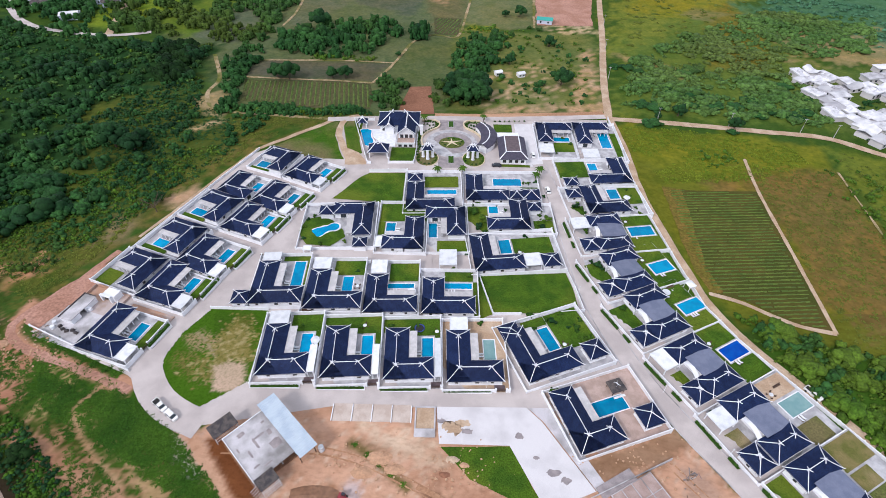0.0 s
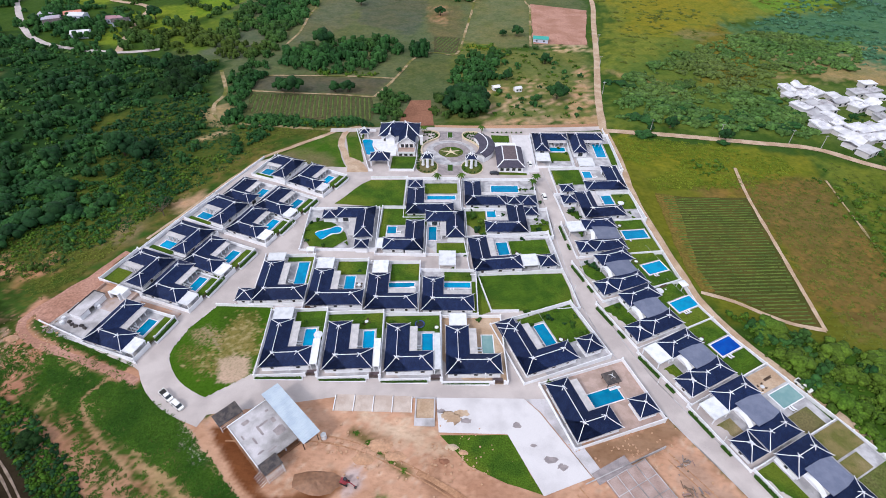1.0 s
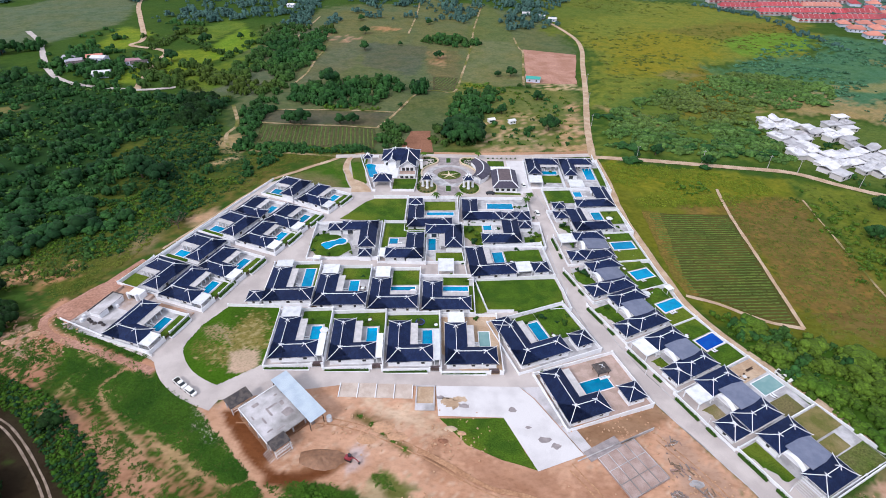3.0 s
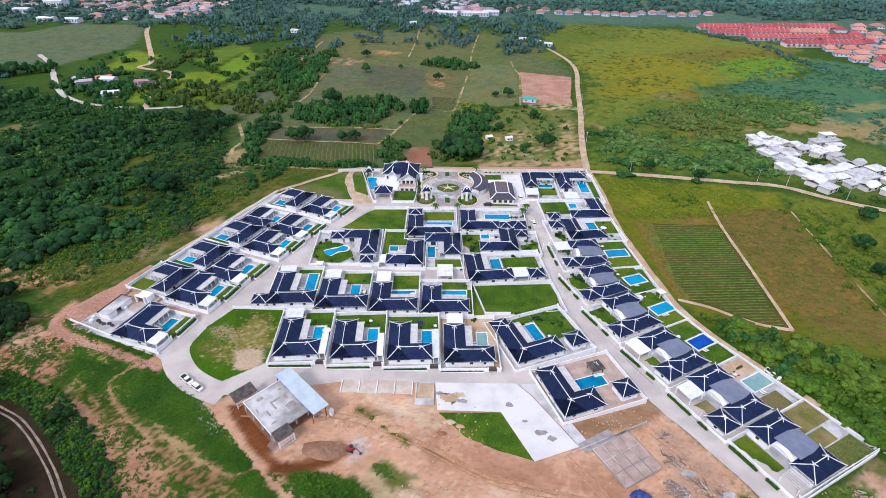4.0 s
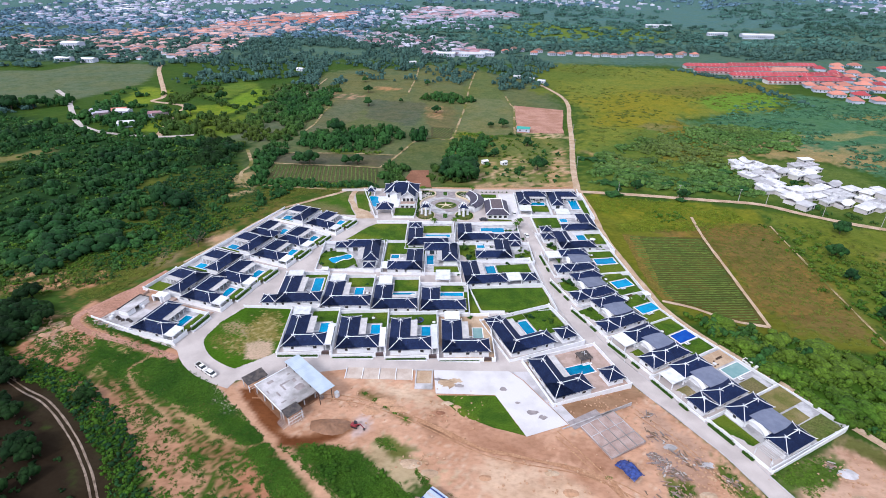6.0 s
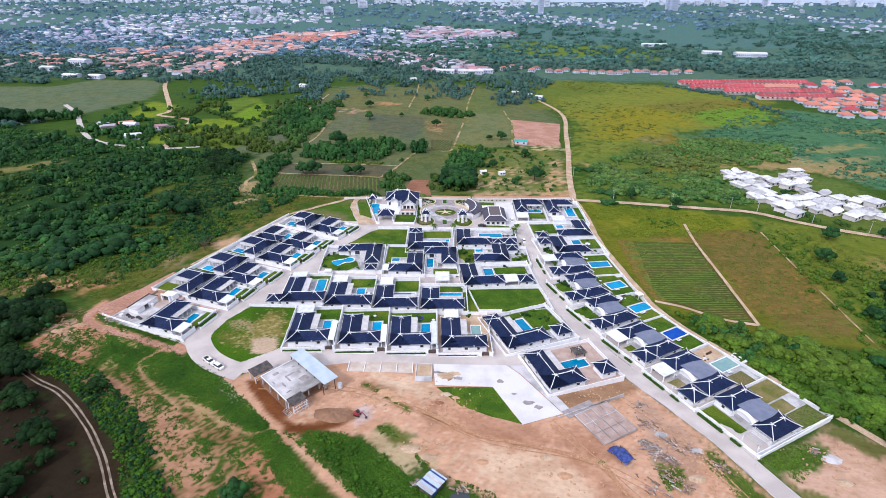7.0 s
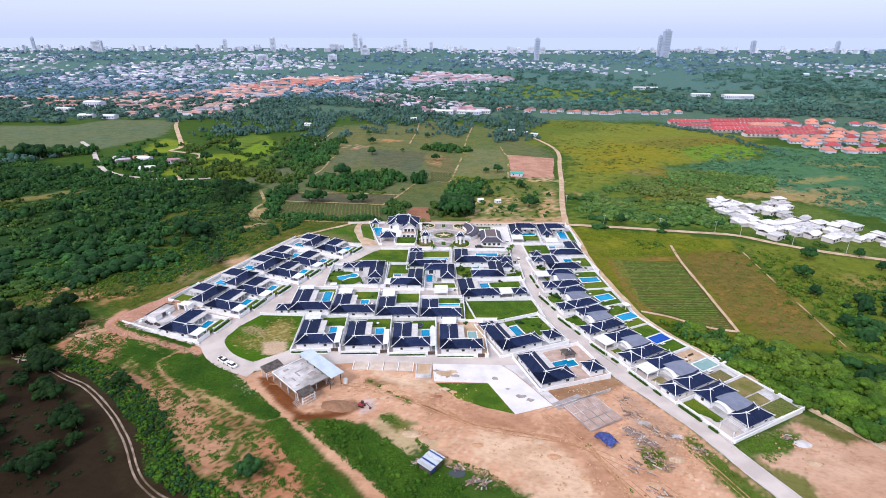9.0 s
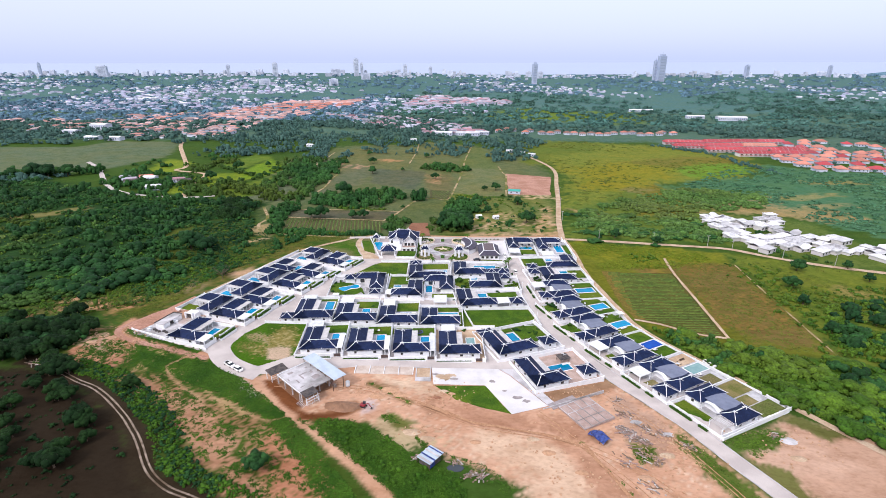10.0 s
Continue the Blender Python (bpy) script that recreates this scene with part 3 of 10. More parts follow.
def build_ground():
    """One sheet to the horizon; its colour layer says what grows where, tinted for haze far off, with soft, wandering
    edges.
    """
    xs = runs((-5200, -1000, 400), (-1000, -520, 24), (-520, -270, 6), (-270, 340, 3), (340, 720, 6), (720, 1100, 24), (1100, 5200, 400))
    ys = runs((-3000, -200, 400), (-200, 80, 10), (80, 430, 3), (430, 860, 6), (860, 1500, 30), (1500, 4900, 200))
    gx, gy = [a.ravel() for a in np.meshgrid(np.array(xs), np.array(ys))]
    k = len(xs)
    co = np.stack([gx, gy, 0.3 - 8.0 * np.tanh(gx / 250) - 16.8 * np.tanh(gy / 600)], axis=1).astype(np.float32)
    i, j = [a.ravel() for a in np.meshgrid(np.arange(k - 1), np.arange(len(ys) - 1))]
    a = j * k + i
    me = quad_mesh("ground", co, np.stack([a, a + 1, a + 1 + k, a + k], axis=1).astype(np.int32), GROUND)
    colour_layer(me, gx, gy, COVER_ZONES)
    tagged(new("ground", me), "rough green grassland and meadow with bare brown patches", "ground", "", "structure")


def colour_layer(me, gx, gy, zones, fine=0.31, base=None):
    """What grows where, as a colour layer with soft, wandering edges."""
    wide = np.array([noise.noise((x * 0.03, y * 0.03, 4.0)) for x, y in zip(gx, gy)])
    small = np.array([noise.noise((x * 0.11, y * 0.11, 8.0)) for x, y in zip(gx, gy)])
    tiny = np.array([noise.noise((x * fine, y * fine, 2.0)) for x, y in zip(gx, gy)])
    grain = np.array([noise.noise((x * fine * 2.6, y * fine * 2.6, 3.0)) for x, y in zip(gx, gy)])
    rgb = np.empty((len(gx), 3))
    rgb[:] = base or (0.04, 0.085, 0.014)
    for poly, colour, soft, wander, *patchy in zones:
        px, py = [q[0] for q in poly], [q[1] for q in poly]
        m = soft + wander * 2
        near = (gx > min(px) - m) & (gx < max(px) + m) & (gy > min(py) - m) & (gy < max(py) + m)
        d = away(gx[near], gy[near], poly) + wander * (0.9 * wide[near] + 0.7 * small[near] + 0.65 * tiny[near] + 0.5 * grain[near])
        f = np.clip(d / soft + 0.5, 0, 1)
        f = f * f * (3 - 2 * f)
        if patchy:
            f = f * np.clip((tiny[near] * 0.7 + grain[near] * 0.8 + small[near] * 0.4) * 4.5 + patchy[0], 0, 1)
        f = f[:, None]
        rgb[near] = rgb[near] * (1 - f) + np.array(colour) * f
    layer = me.color_attributes.new("cover", "FLOAT_COLOR", "POINT")
    layer.data.foreach_set("color", np.concatenate([rgb, np.ones((len(gx), 1))], axis=1).astype(np.float32).ravel())


def sheet(name, x0, y0, x1, y1, step, lift, zones, mat, label, fine, base=None, outline=None, category="ground"):
    """A finer sheet that lies on the land, with a colour layer of its own; outline: what it keeps to."""
    xs, ys = np.linspace(x0, x1, int((x1 - x0) / step) + 1), np.linspace(y0, y1, int((y1 - y0) / step) + 1)
    gx, gy = [a.ravel() for a in np.meshgrid(xs, ys)]
    k = len(xs)
    bumps = 0.04 * np.array([noise.noise((x * 0.4, y * 0.4, 6.0)) for x, y in zip(gx, gy)])
    co = np.stack([gx, gy, 0.3 - 8.0 * np.tanh(gx / 250) - 16.8 * np.tanh(gy / 600) + lift + np.maximum(bumps, 0)], axis=1).astype(np.float32)
    i, j = [a.ravel() for a in np.meshgrid(np.arange(k - 1), np.arange(len(ys) - 1))]
    a = j * k + i
    if outline:
        a = a[away(gx[a] + step / 2, gy[a] + step / 2, outline) > 0]
    me = quad_mesh(name, co, np.stack([a, a + 1, a + 1 + k, a + k], axis=1).astype(np.int32), mat)
    colour_layer(me, gx, gy, zones, fine, base)
    return tagged(new(name, me), label, category, "", "structure")


build_ground()
SITE = [(-68, 66), (-60, 73), (-50, 76.6), (-32, 76.6), (23, 76.6), (36, 77), (58, 80), (68, 64), (80, 44), (88, 22), (97, -2), (110, -40), (20, -40), (24, 4), (28, 15.5), (4, 27), (-22, 41.5), (-38, 44), (-46, 44)]
patch("estate_ground", [(-90, 206), (-46, 240), (84, 249), (82, 190), (84, 140), (94, 100), (122, 55), (90, 37), (78, 52), (60, 84), (38, 76), (-30, 76), (-70, 68), (-93, 84), (-130, 99), (-108, 160)], ROAD, 0.075, "pale concrete ground between the walled plots", "ground")
PEACH, GREEN_WEED = (0.53, 0.315, 0.215), (0.034, 0.086, 0.009)
def band(points, width):
    """The outline of a strip along a flowing line."""
    left, right = sides_of(smooth_line(points, 3.0), width)
    return [(q.x, q.y) for q in left] + [(q.x, q.y) for q in reversed(right)]


NEAR_ZONES = COVER_ZONES + [
    ([(-175, 96), (-140, 102), (-128, 98), (-92, 80), (-72, 66), (-46, 43), (-20, 16), (0, -60), (-40, -60), (-52, 4), (-64, 9), (-80, 19), (-97, 42), (-116, 56), (-150, 72)], (0.045, 0.08, 0.012), 4, 3),
    ([(-124, 87), (-109, 91), (-82, 77), (-66, 70), (-70, 66), (-99, 68), (-122, 76)], GREEN_WEED, 5, 5),
    ([(-100, 73), (-89, 79), (-75, 70), (-64, 56), (-46, 43), (-50, 41), (-67, 48), (-92, 60)], GREEN_WEED, 5, 5),
    ([(-50, 42), (-35, 25), (-27, 17), (-8, -10), (-16, -10), (-33, 16), (-52, 34)], GREEN_WEED, 4, 4),
    ([(-112, 70), (-95, 61), (-75, 56), (-59, 44), (-42, 30), (-20, 4), (-6, -20), (-40, -20), (-56, 20), (-70, 35), (-83, 48), (-100, 60)], (0.27, 0.16, 0.085), 6, 5, 0.9),
    ([(-128, 73), (-116, 70), (-98, 61), (-83, 51), (-71, 40), (-59, 30), (-46, 15), (-36, -4), (-48, -4), (-62, 20), (-72, 27), (-82, 36), (-91, 47), (-103, 54), (-121, 65)], (0.37, 0.205, 0.13), 4, 5, 2.0),
    ([(-53, 37), (-43, 30), (-33, 20), (-18, -2), (-36, -2), (-51, 18)], (0.36, 0.165, 0.098), 5, 5, 1.3),
    ([(-144, 77), (-145, 94), (-134, 99), (-126, 93), (-122, 82), (-118, 69), (-129, 72)], (0.37, 0.185, 0.12), 4, 5, 1.2),
    ([(-146, 78), (-145, 94), (-139, 96), (-125, 89), (-125, 80), (-125, 71), (-136, 74)], (0.39, 0.19, 0.12), 3, 4, 1.0),
    ([(-118, 86), (-112, 80), (-114, 70), (-110, 70), (-108, 82), (-112, 88)], (0.3, 0.22, 0.1), 3, 3, 0.5),
    (band([(-95, 83), (-98, 81), (-100.4, 77), (-102.8, 72.6), (-97.5, 65.8), (-89.3, 58.7), (-80, 52)], 1.3), (0.36, 0.23, 0.13), 1.2, 0.8),
    (band([(-48.4, 45), (-53.1, 42.1), (-58.8, 43.4), (-66.7, 47.7), (-78.0, 53.9)], 1.1), (0.36, 0.23, 0.13), 1.2, 0.8),
    ([(-106, 77), (-92, 67), (-76, 55.5), (-64, 45.5), (-64, 43.5), (-76, 53.5), (-92, 65), (-106, 75)], (0.32, 0.22, 0.11), 2, 2.5, 0.6),
    ([(-150, 90), (-136, 84), (-132, 82), (-136, 92), (-140, 98)], (0.36, 0.25, 0.19), 3, 3, 0.4),
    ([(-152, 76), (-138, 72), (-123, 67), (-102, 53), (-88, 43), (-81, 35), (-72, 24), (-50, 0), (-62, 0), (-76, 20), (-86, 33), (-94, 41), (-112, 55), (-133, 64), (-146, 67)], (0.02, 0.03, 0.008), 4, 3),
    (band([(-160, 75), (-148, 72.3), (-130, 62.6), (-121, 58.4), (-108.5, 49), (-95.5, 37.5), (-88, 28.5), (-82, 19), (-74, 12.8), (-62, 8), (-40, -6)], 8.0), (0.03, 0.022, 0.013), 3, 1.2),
    (SITE, PEACH, 2.5, 1.5),
    (SITE, (0.42, 0.225, 0.14), 6, 2, -0.5),
    (SITE, (0.58, 0.41, 0.31), 6, 2, -0.9),
    ([(-24, 72), (-4, 65), (2, 58), (-8, 60), (-22, 66)], (0.58, 0.43, 0.32), 6, 6),
    ([(14, 38), (40, 34), (52, 8), (30, 4), (26, 18)], (0.57, 0.4, 0.29), 8, 8),
    ([(-3, 57), (10, 54), (24, 48.5), (44, 47), (56, 38), (50, 33), (36, 39), (18, 43), (3, 48)], (0.4, 0.22, 0.145), 4, 5),
    ([(34, 40), (46, 33), (54, 14), (60, -4), (52, -4), (44, 16)], (0.42, 0.235, 0.155), 4, 4),
    ([(62, 60), (66, 60), (76, 44), (72, 30), (64, 26), (58, 33), (61, 47)], (0.42, 0.27, 0.2), 4, 4),
    ([(-25, 55.5), (-20.8, 54.5), (-19.3, 49.7), (-22.9, 44.9), (-26, 47)], (0.5, 0.4, 0.39), 3, 2.5),
    ([(-73, 68.7), (-67, 67.5), (-57.8, 58.2), (-62.9, 55), (-70, 61)], (0.5, 0.45, 0.43), 2.5, 2),
    ([(-23, 46.1), (-13.3, 48.7), (-2.7, 37.1), (0.5, 33.2), (-8.4, 27.3), (-13.3, 30.9), (-20.1, 36.5)], (0.4, 0.31, 0.19), 4, 5),
    ([(-21, 47), (-14, 48.5), (-7, 42), (-10, 38), (-17, 43)], (0.12, 0.13, 0.035), 3, 4),
    (band([(-26, 65.6), (-20, 61.8), (-14, 57.2), (-8.5, 52.4)], 3.0), (0.17, 0.125, 0.05), 1.6, 0.8),
    ([(-26, 66.8), (-15, 63.4), (-14, 62), (-26, 65.4)], (0.3, 0.19, 0.12), 1.5, 1),
    ([(35, 60.6), (49, 65.8), (57.3, 69), (64, 72), (65.5, 67), (59.4, 62.4), (43.5, 57.8), (35.5, 54)], (0.31, 0.19, 0.12), 2.5, 2),
    ([(-6.6, 52), (-1.4, 54.6), (3, 48.4), (-3, 47)], (0.3, 0.17, 0.11), 2.5, 2),
    ([(59.5, 37.2), (66, 34), (65.5, 26), (60, 26.5)], (0.12, 0.14, 0.035), 3, 3),
    ([(77.2, 42.5), (80.5, 36), (86, 24), (93, 4), (88, 0), (80, 20), (76, 34)], (0.09, 0.125, 0.025), 3, 4),
    ([(-46, 43.5), (-36, 44), (-28, 43), (-20, 38), (-10, 30), (-2, 23.5), (4, 20), (9, 10), (16, -14), (4, -14), (-12, 13), (-29, 29)], GREEN_WEED, 3, 2.5),
    (band([(-72, 69.5), (-66, 63.6), (-55.5, 53.2), (-46, 44), (-30, 29), (-15, 12.5), (5, -20), (20, -48)], 4.4), (0.5, 0.3, 0.2), 1.6, 0.9),
    ([(-64, 65), (-59, 65.6), (-45.4, 51.5), (-46.4, 45.2), (-52.4, 51.0), (-58, 57.4)], (0.17, 0.062, 0.024), 1.6, 0.7),
    ([(-47.4, 50), (-42.5, 45.6), (-33.6, 49.1), (-27.9, 54.3), (-24.9, 49.4), (-28.7, 46.1), (-37.2, 42.0), (-45.6, 42.8)], (0.24, 0.115, 0.06), 2, 0.9),
    ([(-47, 47.6), (-42.6, 46.4), (-38, 45.6), (-31, 48), (-28.4, 46.6), (-37.2, 42.6), (-44.8, 43)], (0.15, 0.056, 0.023), 1.6, 0.7),
    (band([(-136, 112), (-137, 104), (-134, 97), (-126, 92.5), (-111, 87.5), (-90, 80)], 4.0), (0.44, 0.235, 0.15), 1.8, 1.2),
    (band([(-128, 98.2), (-113, 91.4), (-96, 84.2)], 2.6), (0.03, 0.08, 0.008), 1.2, 0.6),
    ([(92, 35.5), (121, 51), (143, 37), (160, 10), (175, -40), (110, -40), (100, 12)], (0.5, 0.325, 0.24), 3, 2),
    ([(91, 36), (112, 45), (116, 42), (109, 36), (97, 32), (91, 32)], (0.07, 0.12, 0.022), 3, 3),
    ([(94, 29.5), (104, 24), (104, 10), (98, 16)], (0.14, 0.14, 0.045), 3, 4),
    ([(116, 48.5), (122, 51), (134, 42), (126, 38)], (0.12, 0.13, 0.04), 3, 3),
]
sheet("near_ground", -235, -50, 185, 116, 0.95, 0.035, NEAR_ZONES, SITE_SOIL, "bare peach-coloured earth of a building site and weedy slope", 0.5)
LOT_GRASS, STRAW = (0.05, 0.118, 0.008), (0.2, 0.165, 0.05)
LOT_ZONES = [
    ([(-78, 109), (-60, 109), (-60, 100), (-72, 97)], (0.04, 0.09, 0.008), 6, 4),
    ([(-72, 95), (-69.5, 101), (-67, 107), (-62, 107.5), (-61.5, 98), (-60.5, 90), (-68, 88)], (0.12, 0.12, 0.025), 5, 4),
    ([(-82, 91), (-76, 92), (-68, 86.5), (-66, 81), (-74, 84)], (0.14, 0.125, 0.035), 4, 4, 0.7),
    ([(-81, 98.5), (-77, 101.6), (-72, 98), (-69.5, 93), (-76.6, 94.2)], (0.3, 0.215, 0.12), 3, 3, 0.9),
    (band([(-79, 100.4), (-74.8, 97.3), (-69.6, 91)], 0.8), (0.3, 0.235, 0.14), 0.7, 0.3),
]
rng0 = random.Random(4)
for i in range(640):
    x, y, r = (-65.6 + rng0.gauss(0, 3.0), 96.5 + rng0.gauss(0, 5.4), rng0.uniform(0.2, 0.6)) if i % 4 else (-71 + rng0.gauss(0, 3.4), 87 + rng0.gauss(0, 2.6), rng0.uniform(0.2, 0.5))
    LOT_ZONES.append(([(x + r * 1.3 * math.cos(k * 1.05), y + r * 0.8 * math.sin(k * 1.05)) for k in range(6)], STRAW if i % 3 else (0.32, 0.26, 0.12), 0.5, 0.4))
LOT_ZONES.append(([(-69, 87.6), (-65, 89.6), (-60.4, 88.6), (-58.6, 83), (-59.5, 79), (-66.6, 79.2)], (0.5, 0.355, 0.265), 2, 1.6))
sheet("corner_lot", -86, 72, -57, 111, 0.4, 0.095, LOT_ZONES, SPECKLED, "empty corner lot of green grass with a worn sandy patch", 1.3, LOT_GRASS, [(-77.5, 110), (-58.6, 110), (-57.6, 83), (-69, 74), (-77.5, 77), (-83.5, 83.5), (-85, 91), (-83, 100)], "grass")
patch("round_lawn", [(-48.4, 172.6), (-45.2, 177.4), (-42.0, 183.4), (-38.6, 189.0), (-35, 192.3), (-19, 193.4), (-19, 170.5)], LAWN, 0.2, "empty mown green lawn plot", "lawn")
patch("square_lawn", [(11.5, 129.2), (43.2, 132), (44.6, 124), (44.9, 113.5), (16, 111.4)], LAWN, 0.2, "empty square green lawn plot inside white walls", "lawn")
patch("side_lawn", [(11, 131), (15.4, 111.3), (11, 109)], LAWN, 0.18, "narrow green lawn along a white wall", "lawn")
patch("site_lawn", [(-1.2, 64.4), (17.3, 65), (25, 48.6), (16, 51.5), (6.5, 56)], LAWN, 0.12, "triangular green lawn beside the white slab", "lawn", 0.3)
patch("verge_lawn", [(-50.8, 239.6), (-48.6, 239.8), (-40.4, 209), (-43.6, 206), (-46.8, 212), (-50.4, 224), (-52.2, 234)], PATCHY, 0.11, "green verge between a dirt path and the clubhouse wall", "grass", 0.3)
patch("verge_lawn", [(-84, 211), (-60, 236.5), (-56, 238), (-55.8, 224), (-51.8, 212), (-48, 203), (-58, 203), (-76, 207)], PATCHY, 0.11, "green verge inside the estate boundary", "grass", 0.6)
patch("club_verge", [(-53, 235), (-44, 243), (-43, 214), (-47, 206)], LAWN, 0.1, "green grass beside the clubhouse wall", "lawn", 0.4)

# fields
patch("crop_field", [(96.5, 188), (110, 186.6), (137.4, 187), (128, 107), (116, 111.4), (104, 120.4), (94, 124), (92.8, 136), (93.4, 152), (95, 172)], CROP_BED, 0.14, "dark green field planted in rows", "field", 0.6)
patch("field_edge", [(95.4, 189), (103.5, 187.4), (102, 172), (99, 156), (97, 138), (97.6, 124), (93, 124.4), (91.8, 136), (92.2, 152), (94, 172)], FIELD_EDGE, 0.16, "orange bare edge of the planted field", "field", 1.0, 1.5)
patch("red_field", [(73.5, 494), (122, 480), (104, 390), (64, 388)], PINK_EARTH, 0.2, "ploughed red-brown field", "field", 1.0)
patch("club_field", [(-27, 249), (-7.5, 249.5), (-10, 282), (-22, 281)], RED_EARTH, 0.12, "small red soil plot", "field", 0.8)
patch("row_field", [(-117, 284), (-93, 284), (-65, 284.5), (-45, 283), (-41, 264), (-42, 252), (-61, 251), (-86, 254), (-112, 257)], CROP, 0.12, "olive field with pale furrows", "field", 0.6)
patch("row_field", [(-11, 397), (9, 396), (6, 363), (-10, 364)], CROP, 0.12, "small field with dark furrows", "field", 0.6)
# roads and paths
LEFT_ROAD = [(44, 199), (17, 198.6), (-6, 198), (-24, 197), (-37.5, 195.5), (-44.5, 186), (-53, 169), (-63, 148), (-72, 130), (-81, 114.5), (-87, 103), (-88.3, 92), (-85, 81.5), (-77, 74), (-68, 71.6), (-59.5, 76.8), (-49, 79.3), (-31, 79.4), (-5, 79.2), (27, 79.3)]
ribbon("road", LEFT_ROAD, 5.8, ROAD, 0.12, "pale grey concrete estate road", "road", 0.05)
ribbon("road", [(-89.5, 97), (-89, 88), (-83, 78.5), (-75, 72.5), (-66, 69)], 8.6, ROAD, 0.135, "wide concrete road bend", "road", 0.05)
ribbon("road", [(42.5, 204), (44.5, 190), (46.6, 172), (47.6, 150), (48.6, 133), (50.5, 117), (54.2, 102), (59, 88), (66, 74), (78.5, 53), (83.5, 44), (89, 30), (96, 14), (104, -6), (116, -45)], 6.2, ROAD, 0.125, "long pale concrete estate road", "road", 0.05, 0.1)
ribbon("road", [(-61, 139.6), (-48, 139.4), (-28, 138.4), (-9, 138.2)], 4.0, ROAD, 0.14, "narrow concrete lane between white walls", "road")
ribbon("road", [(-7.6, 140), (-7.4, 126)], 4.4, ROAD, 0.15, "short concrete lane", "road")
ribbon("road", [(86.4, 256), (86.7, 234), (86.6, 217), (85.1, 189), (85.9, 165), (88.5, 137.5), (91.1, 118), (96.8, 103.2), (106.1, 87.4), (116.6, 70), (125.2, 56), (137, 36), (155, 6), (172, -30)], 3.0, TRACK, 0.13, "narrow dirt track along the estate wall", "road", 0.25)
ribbon("road", [(85.6, 252), (93.5, 301), (107, 368), (121, 445), (131, 496), (134, 540), (127, 585), (118, 620)], 4.2, TRACK, 0.25, "pale straight dirt road", "road", 0.12)
ribbon("road", [(84, 250.5), (122, 247), (160, 241.5), (193, 236), (213, 221), (237, 206), (268, 193), (340, 165), (420, 150)], 4.6, TRACK, 0.24, "pale dirt road past white houses", "road", 0.2)
ribbon("road", [(-62, 240), (-40, 242.5), (-7, 245), (32, 246.8), (86, 253)], 4.6, ROAD, 0.16, "pale road behind the estate", "road", 0.15)
ribbon("road", [(-7, 248), (32, 250.5), (84, 256.5)], 4.0, EARTH, 0.13, "bare earth verge", "road", 0.3)
ribbon("road", [(-46, 245), (-51, 243), (-54, 237), (-54, 226), (-50, 214), (-44.6, 200)], 3.2, TRACK, 0.15, "curving dirt path", "road", 0.2)
patch("bare_verge", [(-48.6, 213), (-42, 209.5), (-38.6, 203), (-37.4, 199), (-47, 198.6)], TRACK, 0.13, "trodden bare earth beside the road", "ground", 0.6, 1.5)
ribbon("road", [(-58, 240), (-76, 223), (-90, 209)], 2.4, TRACK, 0.11, "narrow dirt path along the verge", "road", 0.5)
ribbon("path", [(-90, 209), (-99.5, 187), (-108.5, 164), (-116.5, 145)], 1.3, TRACK, 0.11, "narrow pale path along the estate wall", "path", 0.6)
ribbon("road", [(-120, 137), (-126.5, 122), (-136, 106), (-136, 98), (-126, 91.5), (-111, 86.5), (-90, 79)], 2.6, PINK_EARTH, 0.115, "orange dirt track round the estate wall", "road", 0.7)
ribbon("road", [(-146, 318), (-132, 284), (-132.5, 266), (-125, 250), (-110, 244.5), (-62, 240.5)], 2.3, PATH_SOIL, 0.16, "winding dirt path", "road", 0.3)
for side in (-0.7, 0.7):
    ribbon("wheel_track", [(x + side * 0.6, y + side * 0.8) for x, y in ((-156, 73.8), (-148, 72), (-129.3, 62.2), (-117.8, 56.3), (-103.2, 44.4), (-91.8, 32.8), (-81.5, 19.9), (-73, 12.8), (-62, 8), (-40, -4))], 0.5, RUT_SOIL, 0.12, "pale wheel rut through the orchard", "road", 0.8, 0.0, "structure", 1.5)
ribbon("path", [(92.6, 124), (103, 119.6), (116, 110.5), (128.6, 106.8)], 1.8, TRACK, 0.2, "pale field path", "path", 0.4)
ribbon("path", [(128.6, 106.8), (133, 145), (137.8, 187), (142.7, 214)], 1.5, TRACK, 0.2, "pale field path", "path", 0.4)
ribbon("path", [(166, 85), (174, 145), (182.6, 204)], 0.8, PATH_SOIL, 0.2, "overgrown pale field path", "path", 1.2)
for line in ([(-118, 287), (-94, 286), (-65, 285.5), (-44, 284)], [(-44, 284), (-39, 297), (-34, 312), (-29, 331), (-24, 348), (-14, 361), (-4, 361), (3, 358), (8, 368), (12, 400), (16, 433), (20, 466), (24, 504), (30, 580), (44, 700)], [(-116, 311), (-100, 312), (-66, 314), (-34, 313)], [(-40, 540), (-36, 640), (-36, 740)], [(61, 382), (66, 429), (72, 481), (70, 500), (69, 540)], [(-116, 370), (-113, 397), (-114, 437), (-113, 462)], [(-150, 470), (-145, 610)]):
    ribbon("path", line, 1.8, PATH_SOIL, 0.28, "pale dirt path between fields", "path", 0.4)
ribbon("road", [(-420, 520), (-380, 477), (-360, 448), (-317, 389), (-286, 361), (-255, 349), (-222, 345), (-200, 352)], 4.5, ROAD, 0.3, "pale lane past farm houses", "road", 0.2)
ribbon("road", [(-226, 346), (-242, 405), (-251, 450), (-291, 470), (-292, 495), (-337, 582), (-372, 650), (-400, 720)], 5.0, TRACK, 0.3, "pale dirt road far off", "road", 0.2)


